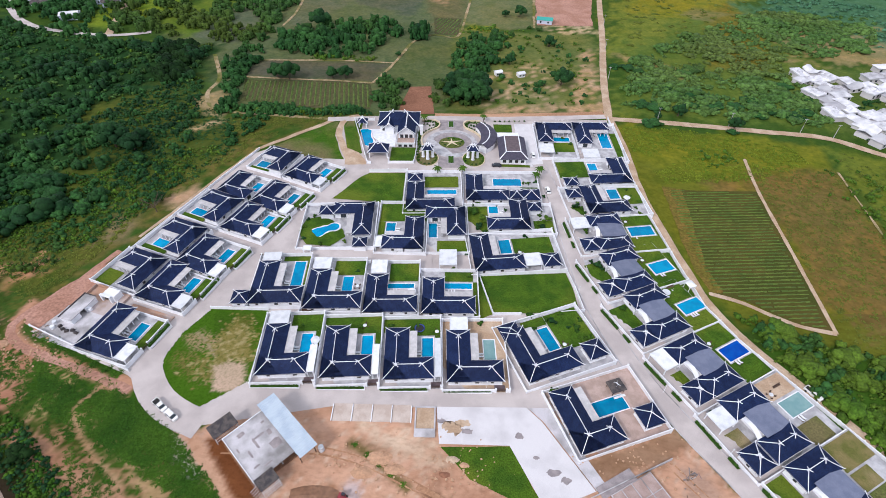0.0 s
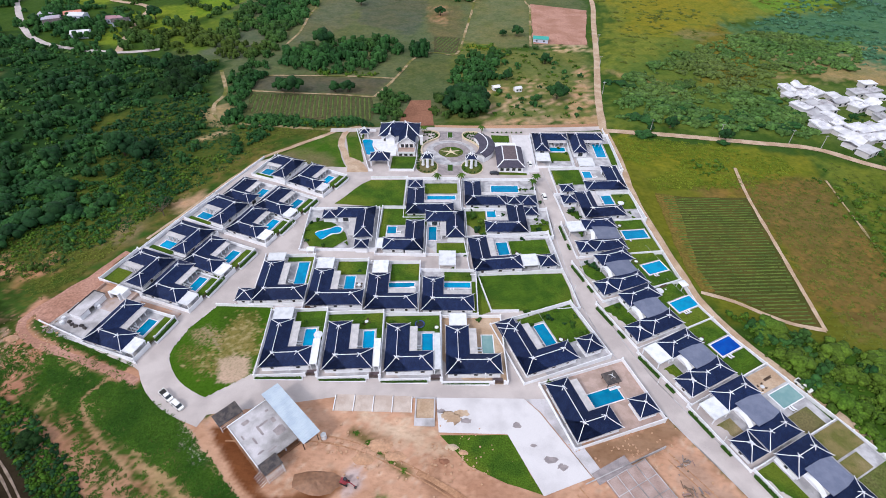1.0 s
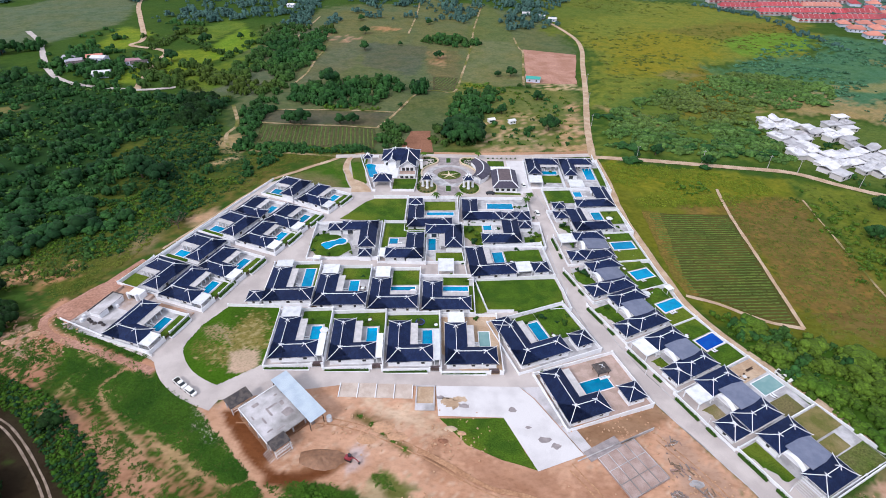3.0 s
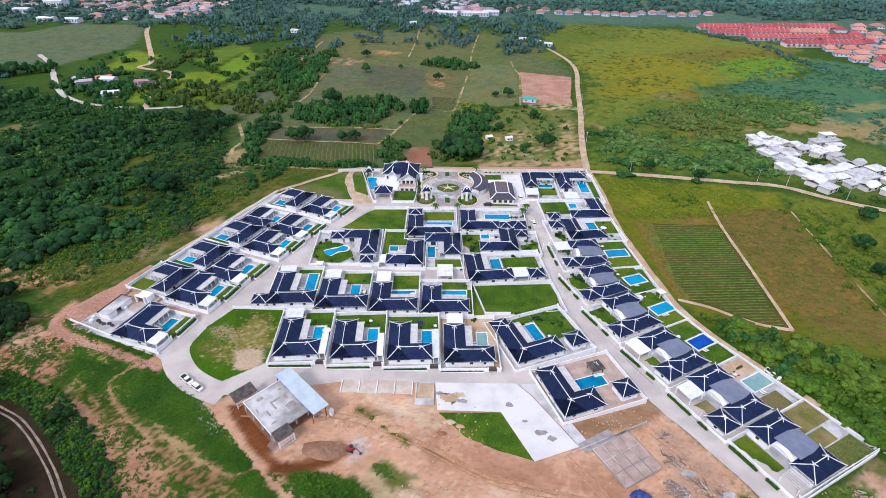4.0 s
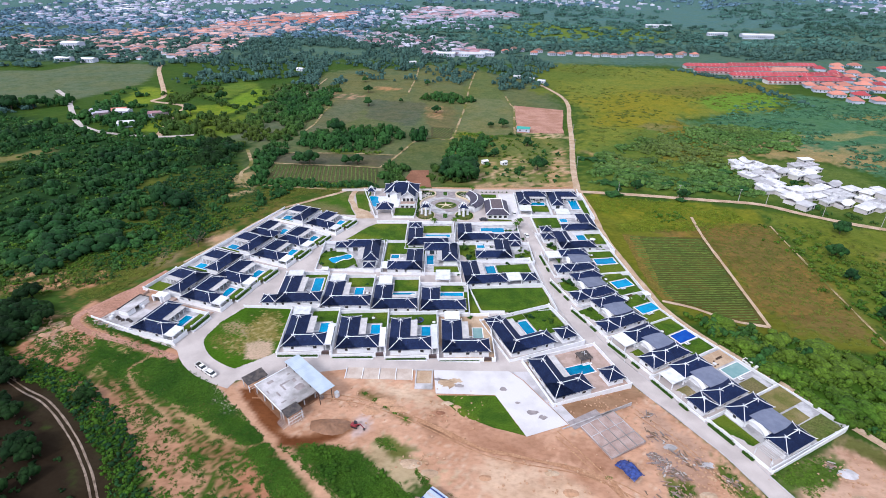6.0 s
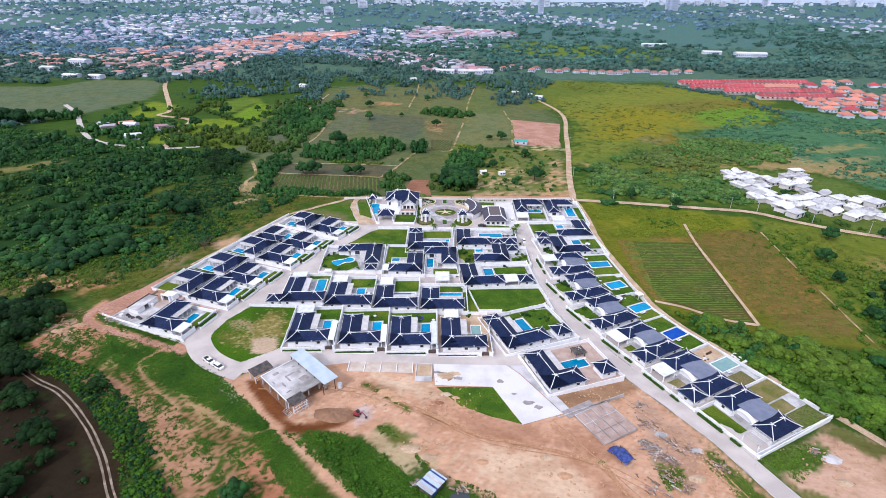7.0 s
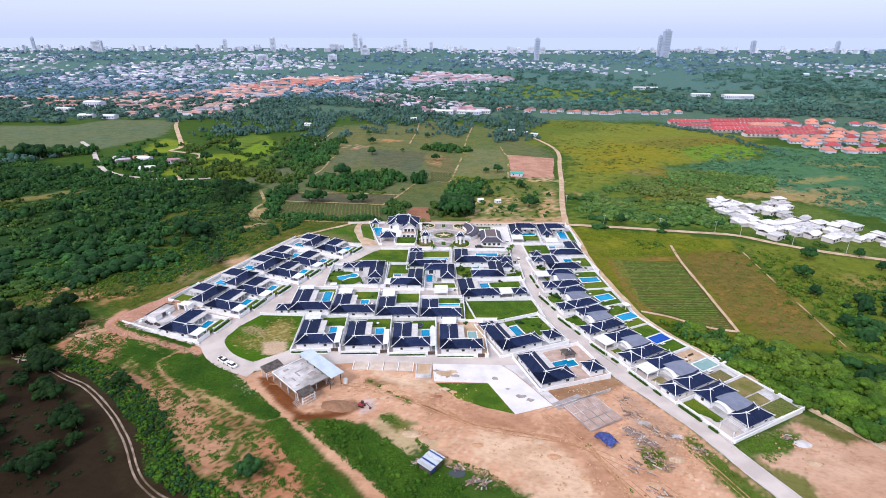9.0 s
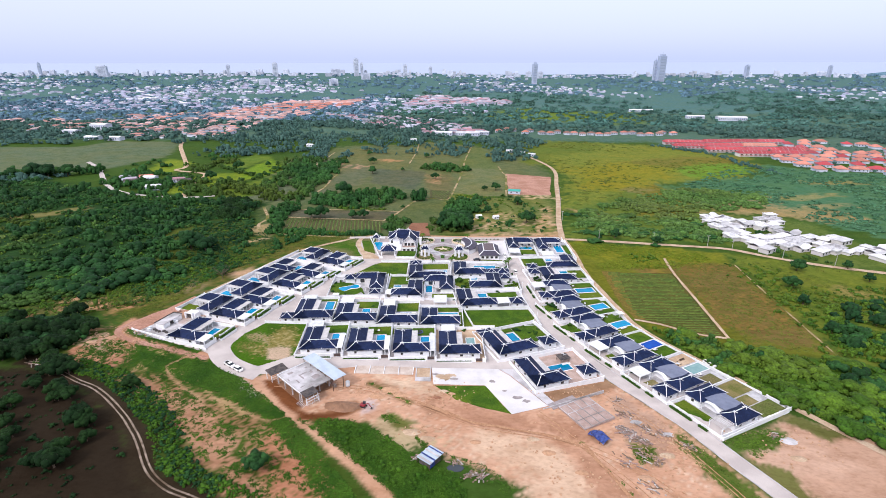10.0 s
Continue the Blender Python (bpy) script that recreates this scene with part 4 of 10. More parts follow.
def crop_rows(corners, spacing, height, along):
    """Rows of low plants across a field, one joined mesh."""
    rng = random.Random(5)
    s = Shape()
    xs, ys = [p[0] for p in corners], [p[1] for p in corners]
    d = Vector((math.cos(radians(along)), math.sin(radians(along)), 0))
    n = Vector((-d.y, d.x, 0))
    mid = Vector((sum(xs) / len(xs), sum(ys) / len(ys), 0))
    reach = max(max(xs) - min(xs), max(ys) - min(ys))
    k = int(reach / spacing)
    for i in range(-k, k + 1):
        a = -reach
        while a < reach:
            ln = rng.uniform(1.0, 2.4)
            p, q = mid + n * (i * spacing + rng.uniform(-0.15, 0.15)) + d * a, mid + n * (i * spacing + rng.uniform(-0.15, 0.15)) + d * (a + ln)
            a += ln + (rng.uniform(-0.5, 0.05) if rng.random() < 0.98 else 0.7)
            if inside(p.x, p.y, corners) and inside(q.x, q.y, corners):
                w, h = spacing * rng.uniform(0.42, 0.62), height * rng.uniform(0.6, 1.2)
                z, y = land(p.x, p.y), land(q.x, q.y)
                s.add([p + n * w / 2 + Vector((0, 0, z)), p - n * w / 2 + Vector((0, 0, z)), q - n * w / 2 + Vector((0, 0, y)), q + n * w / 2 + Vector((0, 0, y)), p + Vector((0, 0, z + h)), q + Vector((0, 0, y + h))], [(0, 4, 5, 3), (1, 2, 5, 4), (0, 1, 4), (2, 3, 5)])
    return s


tagged(part("crop_rows", crop_rows([(97.5, 187), (110, 185.6), (136.6, 186), (127, 108), (116, 112), (104.5, 121), (95.6, 125), (94.6, 137), (95, 152), (96, 172)], 1.8, 0.5, 4), CROP_ROW), "rows of low green crop plants", "crops", "", "stuff")
tagged(part("crop_rows", crop_rows([(-116, 283), (-93, 283), (-65, 283.5), (-46, 282), (-42, 264), (-43, 253), (-61, 252), (-86, 255), (-111, 258)], 2.6, 0.6, 98), CROP_ROW), "rows of low green crop plants", "crops", "", "stuff")
tagged(part("crop_rows", crop_rows([(-10, 396), (8, 395), (5, 364), (-9, 365)], 2.6, 0.5, 70), CROP_ROW), "rows of low green crop plants", "crops", "", "stuff")


RUT = material("darker_earth", (0.36, 0.195, 0.115), (0.42, 0.24, 0.145), rough=0.95, scale=0.3, fine=0.2, bump=0.5, bump_scale=1.5)
EARTH_PALE = material("pale_dry_earth", (0.48, 0.31, 0.205), (0.43, 0.26, 0.165), rough=0.95, scale=0.3, fine=0.2, bump=0.5, bump_scale=1.5)
# ruts, mounds and stains of the building site
for k, line in enumerate(([(-58, 62), (-30, 62), (-8, 54), (14, 42), (40, 36), (58, 24), (70, 8)], [(60, 60), (70, 46), (78, 30), (86, 8)], [(34, 50), (46, 32), (58, 12), (66, -8)])):
    for side in (-0.9, 0.9):
        ribbon("wheel_track", [(x + side * 0.5, y + side) for x, y in line], 0.4, RUT, 0.085 + 0.004 * k, "wheel rut pressed into bare earth", "road", 0.9)
def mound(x, y, r, h, mat, label, seed):
    """A heap of loose soil."""
    s, k = Shape(), 14
    v = [(x, y, land(x, y) + h)]
    for j, (f, g) in enumerate(((0.35, 0.75), (0.7, 0.3), (1.0, -0.05))):
        for i in range(k):
            a = i / k * 2 * math.pi
            q = f * r * (1 + 0.3 * noise.noise((math.cos(a) * 1.5, math.sin(a) * 1.5, seed + j)))
            px, py = x + q * 1.4 * math.cos(a), y + q * 0.8 * math.sin(a)
            v.append((px, py, land(px, py) + h * g * (1 + 0.4 * noise.noise((px, py, seed)))))
    f = [(0, 1 + i, 1 + (i + 1) % k) for i in range(k)]
    for j in range(2):
        b = 1 + j * k
        f += [(b + i, b + k + i, b + k + (i + 1) % k, b + (i + 1) % k) for i in range(k)]
    s.add(v, f)
    tagged(part("earth_mound", s, mat), label, "earth mound", "earth mounds")


for i, (x, y, r, h, m) in enumerate(((-21, 57, 2.4, 0.6, EARTH), (-17, 61, 2.8, 0.5, EARTH), (-13, 58, 2.2, 0.5, EARTH), (2, 61, 1.6, 0.5, TRACK), (5, 59.5, 1.3, 0.4, EARTH), (0, 57, 1.2, 0.4, RED_EARTH), (12, 34, 1.5, 0.4, EARTH), (30, 36, 1.6, 0.5, TRACK), (34, 30, 1.8, 0.4, EARTH), (-8, 38, 2.4, 0.6, TRACK), (-3, 35, 2.0, 0.5, TRACK), (70, 30, 2.0, 0.6, TRACK), (74, 40, 1.8, 0.6, SLAB), (66, 46, 1.6, 0.5, SLAB), (60, 20, 2.2, 0.6, EARTH), (42, 22, 1.6, 0.4, EARTH), (110, 30, 2.0, 0.5, TRACK), (112, 38, 2.4, 0.5, SLAB), (-136, 94, 2.0, 0.7, EARTH), (-142, 90, 1.7, 0.6, EARTH))):
    mound(x, y, r, h, m, "low heap of loose soil and rubble", i)


mound(-32.0, 50.6, 4.6, 1.4, DUG_EARTH, "rounded heap of dug brown earth", 41)


def rubble(places, label, seed):
    """Loose stones and clods, one mesh."""
    rng = random.Random(seed)
    s = Shape()
    for x, y, spread, count in places:
        for _ in range(count):
            px, py, r = x + rng.gauss(0, spread), y + rng.gauss(0, spread * 0.6), rng.uniform(0.12, 0.42)
            z = land(px, py) + 0.05
            k = [(px + r * rng.uniform(0.6, 1.2) * math.cos(a), py + r * rng.uniform(0.6, 1.2) * math.sin(a)) for a in (0, 1.3, 2.5, 3.8, 5.0)]
            s.prism(k, z - 0.1, z + r * rng.uniform(0.4, 0.9))
    tagged(part("rubble", s, EARTH_PALE), label, "rubble", "", "stuff")


rubble([(-20, 58, 5, 60), (2, 58, 6, 90), (30, 34, 8, 80), (66, 42, 7, 140), (70, 28, 7, 120), (40, 18, 8, 60), (-6, 39, 3, 40), (60, 12, 8, 80), (76, 36, 4, 70), (112, 36, 7, 80), (-138, 94, 7, 110), (-126, 90, 6, 60), (-30, 62, 4, 40), (54, 62, 6, 40), (48, 60, 5, 40)], "loose stones and clods scattered on bare earth", 3)


# ---- villas ----
PAD = 0.5
EAVE, PITCH = 2.65, 0.53


def hip_roof(root, u0, v0, u1, v1, skip=(), name="roof", mat=None, eave=EAVE, pitch=PITCH, horn=0.55, cap=0.16):
    """A hipped roof with a hollow curve and white caps on ridge and hips."""
    h = min(u1 - u0, v1 - v0) / 2
    rise = h * pitch

    def z(s):
        return eave + rise * (0.72 * s + 0.28 * s * s)

    steps = (0, 0.35, 0.7, 1.0)
    s = Shape()
    verts, faces = [(u0, v0, eave - 0.22), (u1, v0, eave - 0.22), (u1, v1, eave - 0.22), (u0, v1, eave - 0.22)], [(3, 2, 1, 0)]
    for k in steps:
        d = h * k
        verts += [(u0 + d, v0 + d, z(k)), (u1 - d, v0 + d, z(k)), (u1 - d, v1 - d, z(k)), (u0 + d, v1 - d, z(k))]
    for r in range(len(steps)):
        a = 4 * r
        faces += [(a + i, a + (i + 1) % 4, a + 4 + (i + 1) % 4, a + 4 + i) for i in range(4)]
    s.add(verts, faces)
    roof = part(name, s, mat or ROOF, root)
    if not mat:
        e = eave - 0.02
        part("gutter", Shape().beam((u0, v0, e), (u1, v0, e), 0.1, 0.07).beam((u0, v1, e), (u1, v1, e), 0.1, 0.07).beam((u0, v0 + 0.05, e), (u0, v1 - 0.05, e), 0.1, 0.07).beam((u1, v0 + 0.05, e), (u1, v1 - 0.05, e), 0.1, 0.07), TERRACE, roof, "thin pale gutter")
    um, vm = (u0 + u1) / 2, (v0 + v1) / 2
    long_u = u1 - u0 >= v1 - v0
    ends = [(u0 + h, vm), (u1 - h, vm)] if long_u else [(um, v0 + h), (um, v1 - h)]
    of = (0, 1, 1, 0) if long_u else (0, 0, 1, 1)
    for i, (x, y) in enumerate(((u0, v0), (u1, v0), (u1, v1), (u0, v1))):
        if i in skip:
            continue
        c = Shape()
        e = ends[of[i]]
        pts = [Vector((x + (e[0] - x) * k, y + (e[1] - y) * k, z(k) + 0.03)) for k in steps]
        d = (pts[0] - pts[1]).normalized()
        pts.insert(0, pts[0] + Vector((d.x, d.y, 0)) * 0.35 + Vector((0, 0, 0.12)))
        d = (pts[-1] - pts[-2]).normalized()
        pts.append(pts[-1] + d * horn)
        for p, q in zip(pts, pts[1:]):
            c.beam(p, q, cap, 0.16)
        part("hip_cap", c, CAP, roof, "white hip cap")
    a, b = Vector((*ends[0], z(1))), Vector((*ends[1], z(1)))
    if (b - a).length > 0.2:
        d = (b - a).normalized()
        part("ridge_cap", Shape().beam(a - d * horn, b + d * horn, cap, 0.2), CAP, roof, "white ridge cap")
        n = Vector((-d.y, d.x, 0))
        for e, back in ((a, d), (b, -d)):
            f = Shape()
            for s_ in (-1, 1):
                f.beam(e + Vector((0, 0, 0.1)), e + back * 0.8 + n * s_ * 0.8 + Vector((0, 0, 0.1 - 0.8 * pitch)), cap, 0.16)
            part("finial", f, CAP, roof, "white forked ridge-end ornament")
    return roof


WINDOW_MESHES = {}


def window(root, u, v, z, w, h, side):
    """A window on a wall: side 0 faces -v, 1 faces +u, 2 faces +v, 3 faces -u."""
    key = (w, h)
    if key not in WINDOW_MESHES:
        f, g = Shape(), Shape()
        t = 0.09
        f.box(-w / 2 - t, -0.06, -t, -w / 2, 0.05, h + t).box(w / 2, -0.06, -t, w / 2 + t, 0.05, h + t)
        f.box(-w / 2, -0.06, h, w / 2, 0.05, h + t).box(-w / 2, -0.1, -t, w / 2, 0.05, 0)
        k = max(2, round(w / 0.9))
        for i in range(1, k):
            f.box(-w / 2 + w * i / k - 0.03, -0.05, 0, -w / 2 + w * i / k + 0.03, 0.04, h)
        g.box(-w / 2, -0.03, 0, w / 2, 0.02, h)
        WINDOW_MESHES[key] = mesh_of("window_frame", f, TRIM), mesh_of("pane", g, GLASS)
    wf = part("window", WINDOW_MESHES[key][0], None, root)
    wf.matrix_local = pose(u, v, z, 0, 0, 90 * side)
    part("pane", WINDOW_MESHES[key][1], None, wf, "dark glass")


def body(root, u0, v0, u1, v1, openings=(0, 1, 2, 3), height=EAVE - 0.1, inset=0.6):
    """The rendered walls under a roof, with a plinth and windows; openings: the sides that have them."""
    a, b, c, d = u0 + inset, v0 + inset, u1 - inset, v1 - inset
    s = Shape().box(a, b, -0.4, c, d, height)
    s.box(a - 0.08, b - 0.08, -0.4, c + 0.08, d + 0.08, 0.25)
    wall = part("wall", s, WHITE, root)
    for side in openings:
        ln = (c - a) if side % 2 == 0 else (d - b)
        k = max(1, int(ln / (4.8 if side in (0, 3) else 3.6)))
        for i in range(k):
            m = (i + 0.5) / k
            if side == 0:
                window(root, a + ln * m + (0.5 if i % 2 else -0.3), b - 0.02, 1.15, 0.7 + 0.3 * (i % 2), 0.7, 0)
            elif side == 2:
                window(root, a + ln * m, d + 0.02, 0.1, 2.0, 2.1, 2)
            elif side == 1:
                window(root, c + 0.02, b + ln * m, 0.1, 2.0, 2.1, 1)
            else:
                window(root, a - 0.02, b + ln * m, 1.1, 0.8, 0.8, 3)
    return wall


def flat_roof(m, u0, v0, u1, v1, top=2.7, label="white flat-roofed carport on slim posts", mat=None, name="carport", back=False):
    root = thing(name, m, label, "carport" if name == "carport" else "canopy", name + "s of the villas")
    s = Shape().box(u0, v0, top - 0.22, u1, v1, top)
    s.box(u0, v0, top, u1, v0 + 0.15, top + 0.12).box(u0, v1 - 0.15, top, u1, v1, top + 0.12)
    s.box(u0, v0 + 0.15, top, u0 + 0.15, v1 - 0.15, top + 0.12).box(u1 - 0.15, v0 + 0.15, top, u1, v1 - 0.15, top + 0.12)
    part("roof_slab", s, mat or CANOPY, root)
    for a in (u0 + 0.25, u1 - 0.25):
        for b in (v0 + 0.25, v1 - 0.25):
            part("post", Shape().box(a - 0.14, b - 0.14, -0.3, a + 0.14, b + 0.14, top - 0.2), WHITE, root)
    if back:
        part("wall", Shape().box(u0 + 0.4, v1 - 0.3, -0.3, u1 - 0.4, v1 - 0.12, top - 0.25), WHITE, root)
    return root


def pool(m, u0, v0, u1, v1, water=None, label="rectangular swimming pool with bright blue water and pale coping"):
    root = thing("swimming_pool", m, label, "swimming pool", "swimming pools of the villas")
    c = Shape()
    w = 0.3
    for a, b, e, d in ((u0 - w, v0 - w, u1 + w, v0), (u0 - w, v1, u1 + w, v1 + w), (u0 - w, v0, u0, v1), (u1, v0, u1 + w, v1)):
        c.box(a, b, -0.35, e, d, 0.13)
    part("coping", c, CAP, root, "pale coping")
    part("water", Shape().add([(u0, v0, 0.06), (u1, v0, 0.06), (u1, v1, 0.06), (u0, v1, 0.06)], [(0, 1, 2, 3)]), water or WATER, root, "blue water")
    st = Shape()
    for i in range(3):
        st.box(u0 + 0.02, v0 + 0.02 + 0.32 * i, -0.3, u0 + 1.3, v0 + 0.3 + 0.32 * i, 0.04 - 0.06 * i)
    part("step", st, CAP, root)


LOUNGER = []


def loungers(m, r, plot):
    """One or two sun loungers beside a pool, where the plot has room."""
    if not LOUNGER:
        fr = Shape().box(-0.3, -0.95, 0.26, 0.3, 0.95, 0.32)
        for a in (-0.26, 0.26):
            for b in (-0.8, 0.8):
                fr.box(a - 0.03, b - 0.03, 0, a + 0.03, b + 0.03, 0.26)
        mt = Shape().add([(-0.29, -0.9, 0.32), (0.29, -0.9, 0.32), (0.29, 0.3, 0.32), (-0.29, 0.3, 0.32), (-0.29, -0.9, 0.42), (0.29, -0.9, 0.42), (0.29, 0.3, 0.42), (-0.29, 0.3, 0.42), (-0.29, 0.9, 0.75), (0.29, 0.9, 0.75), (-0.29, 0.93, 0.65), (0.29, 0.93, 0.65)], [(4, 5, 6, 7), (7, 6, 9, 8), (0, 1, 5, 4), (1, 2, 6, 5), (3, 0, 4, 7), (8, 9, 11, 10), (2, 11, 9, 6), (10, 3, 7, 8), (3, 10, 11, 2)])
        LOUNGER.extend((mesh_of("bed_rails", fr, TRIM), mesh_of("mattress", mt, CAP)))
    rng = random.Random(int(abs(m.translation.x * 7 + m.translation.y * 3)))
    for i in range(rng.choice((1, 2, 2, 3))):
        u, v = (r[0] - 1.1, r[1] + 1.2 + 1.0 * i) if r[3] - r[1] > r[2] - r[0] else (r[0] + 1.4 + 1.0 * i, r[1] - 1.2)
        root = thing("sun_lounger", m @ pose(u, v, 0.02, 0, 0, 90 if r[3] - r[1] > r[2] - r[0] else 180), "white padded sun lounger beside a pool", "sun lounger", "sun loungers")
        part("base_frame", LOUNGER[0], None, root)
        part("mattress", LOUNGER[1], None, root, "white mattress")


def slab_rect(name, m, u0, v0, u1, v1, z0, z1, mat, label, category, kind="structure"):
    ob = part(name, Shape().box(u0, v0, z0, u1, v1, z1), mat)
    ob.matrix_world = m
    return tagged(ob, label, category, "", kind)


def lawn(m, u0, v0, u1, v1, mat=None):
    """A lawn whose sheet is slightly uneven, inside a plot."""
    rng = random.Random(int(u0 * 10 + v0 * 100 + m.translation.x))
    nu, nv = max(2, int((u1 - u0) / 1.2)), max(2, int((v1 - v0) / 1.2))
    s = Shape()
    s.add([(u0 + (u1 - u0) * i / nu, v0 + (v1 - v0) * j / nv, 0.09 + rng.uniform(0, 0.05)) for j in range(nv + 1) for i in range(nu + 1)],
          [(j * (nu + 1) + i, j * (nu + 1) + i + 1, (j + 1) * (nu + 1) + i + 1, (j + 1) * (nu + 1) + i) for j in range(nv) for i in range(nu)])
    ob = part("lawn", s, mat or LAWN)
    ob.matrix_world = m
    tagged(ob, "small green garden lawn inside the plot walls", "lawn", "", "structure")


def garden_wall(m, u0, v0, u1, v1, gate=None, height=1.3, leave=None):
    """White walls round a plot. gate: (side, from, to), sides 0 -v, 1 +u, 2 +v, 3 -u."""
    root = thing("garden_wall", m, "white rendered garden wall round a villa plot", "wall", "garden walls")
    t = 0.18
    runs = [(u0, v0, u1, v0, 0), (u1, v0, u1, v1, 1), (u1, v1, u0, v1, 2), (u0, v1, u0, v0, 3)]
    for a, b, c, d, side in runs:
        if leave and side in leave:
            continue
        spans = [(0.0, 1.0)]
        ln = math.hypot(c - a, d - b)
        if gate and gate[0] == side:
            spans = [(0.0, gate[1] / ln), (gate[2] / ln, 1.0)]
        for f0, f1 in spans:
            if (f1 - f0) * ln < 0.3:
                continue
            p, q = (a + (c - a) * f0, b + (d - b) * f0), (a + (c - a) * f1, b + (d - b) * f1)
            s = Shape().beam((*p, -2.2), (*q, -2.2), t, height + 2.2)
            s.beam((*p, height), (*q, height), t + 0.08, 0.1)
            part("wall_panel", s, WHITE, root)
            k = max(1, int((f1 - f0) * ln / 4.5))
            for i in range(k + 1):
                x, y = p[0] + (q[0] - p[0]) * i / k, p[1] + (q[1] - p[1]) * i / k
                if i == 0 or (i == k and f1 < 1.0):
                    part("post", Shape().box(x - 0.2, y - 0.2, -2.2, x + 0.2, y + 0.2, height + 0.25).box(x - 0.25, y - 0.25, height + 0.25, x + 0.25, y + 0.25, height + 0.34), WHITE, root)
        if gate and gate[0] == side:
            p, q = (a + (c - a) * gate[1] / ln, b + (d - b) * gate[1] / ln), (a + (c - a) * gate[2] / ln, b + (d - b) * gate[2] / ln)
            g = Shape().beam((*p, 0.1), (*q, 0.1), 0.06, 0.12).beam((*p, height - 0.2), (*q, height - 0.2), 0.06, 0.12)
            k = int((gate[2] - gate[1]) / 0.22)
            for i in range(k):
                x, y = p[0] + (q[0] - p[0]) * (i + 0.5) / k, p[1] + (q[1] - p[1]) * (i + 0.5) / k
                g.box(x - 0.05, y - 0.03, 0.05, x + 0.05, y + 0.03, height - 0.05)
            part("gate", g, TRIM, root, "dark slatted sliding gate")


def plot_pose(x, y, deg, plot):
    """The pose of a villa whose plot is one level terrace at the height of the land under its middle."""
    a = radians(deg)
    u, v = ((plot[0] + plot[2]) / 2, (plot[1] + plot[3]) / 2) if plot else (0, 0)
    return pose(x, y, land(x + u * math.cos(a) - v * math.sin(a), y + u * math.sin(a) + v * math.cos(a)) + PAD, 0, 0, deg)


def villa(x, y, deg, lu, lv, water_rect=None, plot=None, lawns=(), carports=(), canopy="v", pyramids=(), gate=None, w=7.5, water=None, paving=None, label="white villa with a dark blue hipped roof round its pool"):
    """An L-shaped villa: its two ridges meet at (x, y) and run lu and lv metres; deg turns it."""
    m = plot_pose(x, y, deg, plot)
    root = thing("villa", m, label, "villa", "villas of the estate")
    h = w / 2
    hip_roof(root, -h, -h, lu + h, h, skip=(3,))
    hip_roof(root, -h, -h, h, lv + h, skip=(0, 1))
    body(root, -h, -h, lu + h, h, (0, 1))
    body(root, -h, h - 0.6, h, lv + h, (1, 3))
    for i in range(max(1, int((lu - 1) / 3.2))):
        window(root, h + 1.6 + 3.0 * i, h - 0.58, 0.1, 2.0, 2.1, 2)
    if canopy == "v":
        s = Shape().box(h - 0.3, h + 0.2, 2.35, h + 2.4, lv + h - 1.2, 2.55)
    else:
        s = Shape().box(h + 0.2, h - 0.3, 2.35, lu + h - 0.8, h + 2.2, 2.55)
    part("canopy", s, TERRACE, root, "flat pale concrete terrace canopy")
    for i in range(4):
        f = (i + 0.5) / 4
        px, py = (h + 1.8, h + 0.6 + (lv - 2) * f) if canopy == "v" else (h + 0.6 + (lu - 1) * f, h + 1.8)
        part("column", Shape().box(px - 0.12, py - 0.12, -0.2, px + 0.12, py + 0.12, 2.36), WHITE, root)
    for pu, pv, size in pyramids:
        hip_roof(root, pu - size / 2, pv - size / 2, pu + size / 2, pv + size / 2, name="pavilion_roof", eave=EAVE - 0.15)
        body(root, pu - size / 2, pv - size / 2, pu + size / 2, pv + size / 2, (0,), inset=0.6)
    finish_plot(m, plot, water_rect, lawns, carports, gate, water, paving)


BOUND = [(84.6, 250), (84.3, 217), (82.6, 189), (83.4, 165), (86.0, 137), (88.4, 117), (94.5, 102), (104, 86), (114.5, 68.5), (123, 54.6), (106.5, 46.4), (90.2, 38.2)]


def to_bound(x, y, deg, v):
    """How far a plot may reach at v before it meets the boundary wall."""
    o, d = pose(x, y, 0, 0, 0, deg) @ Vector((0, v, 0)), Vector((math.cos(radians(deg)), math.sin(radians(deg)), 0))
    reach = 40.0
    for (ax, ay), (bx, by) in zip(BOUND[2:9], BOUND[3:10]):
        ex, ey = bx - ax, by - ay
        k = d.x * ey - d.y * ex
        if abs(k) > 1e-6:
            t, f = ((ax - o.x) * ey - (ay - o.y) * ex) / k, ((ax - o.x) * d.y - (ay - o.y) * d.x) / k
            if t > 0 and 0 <= f <= 1:
                reach = min(reach, t)
    return reach - 0.25


def finish_plot(m, plot, water_rect, lawns, carports, gate, water, paving=None, leave=None):
    if plot:
        slab_rect("plot_paving", m, *plot, -2.2, 0.0, paving or DECK, "pale paved ground of a villa plot", "paving")
        garden_wall(m, *plot, gate, leave=leave)
    if water_rect:
        pool(m, *water_rect, water)
        loungers(m, water_rect, plot)
    for r in lawns:
        lawn(m, *r)
    for c in carports:
        flat_roof(m, *c, mat=None)


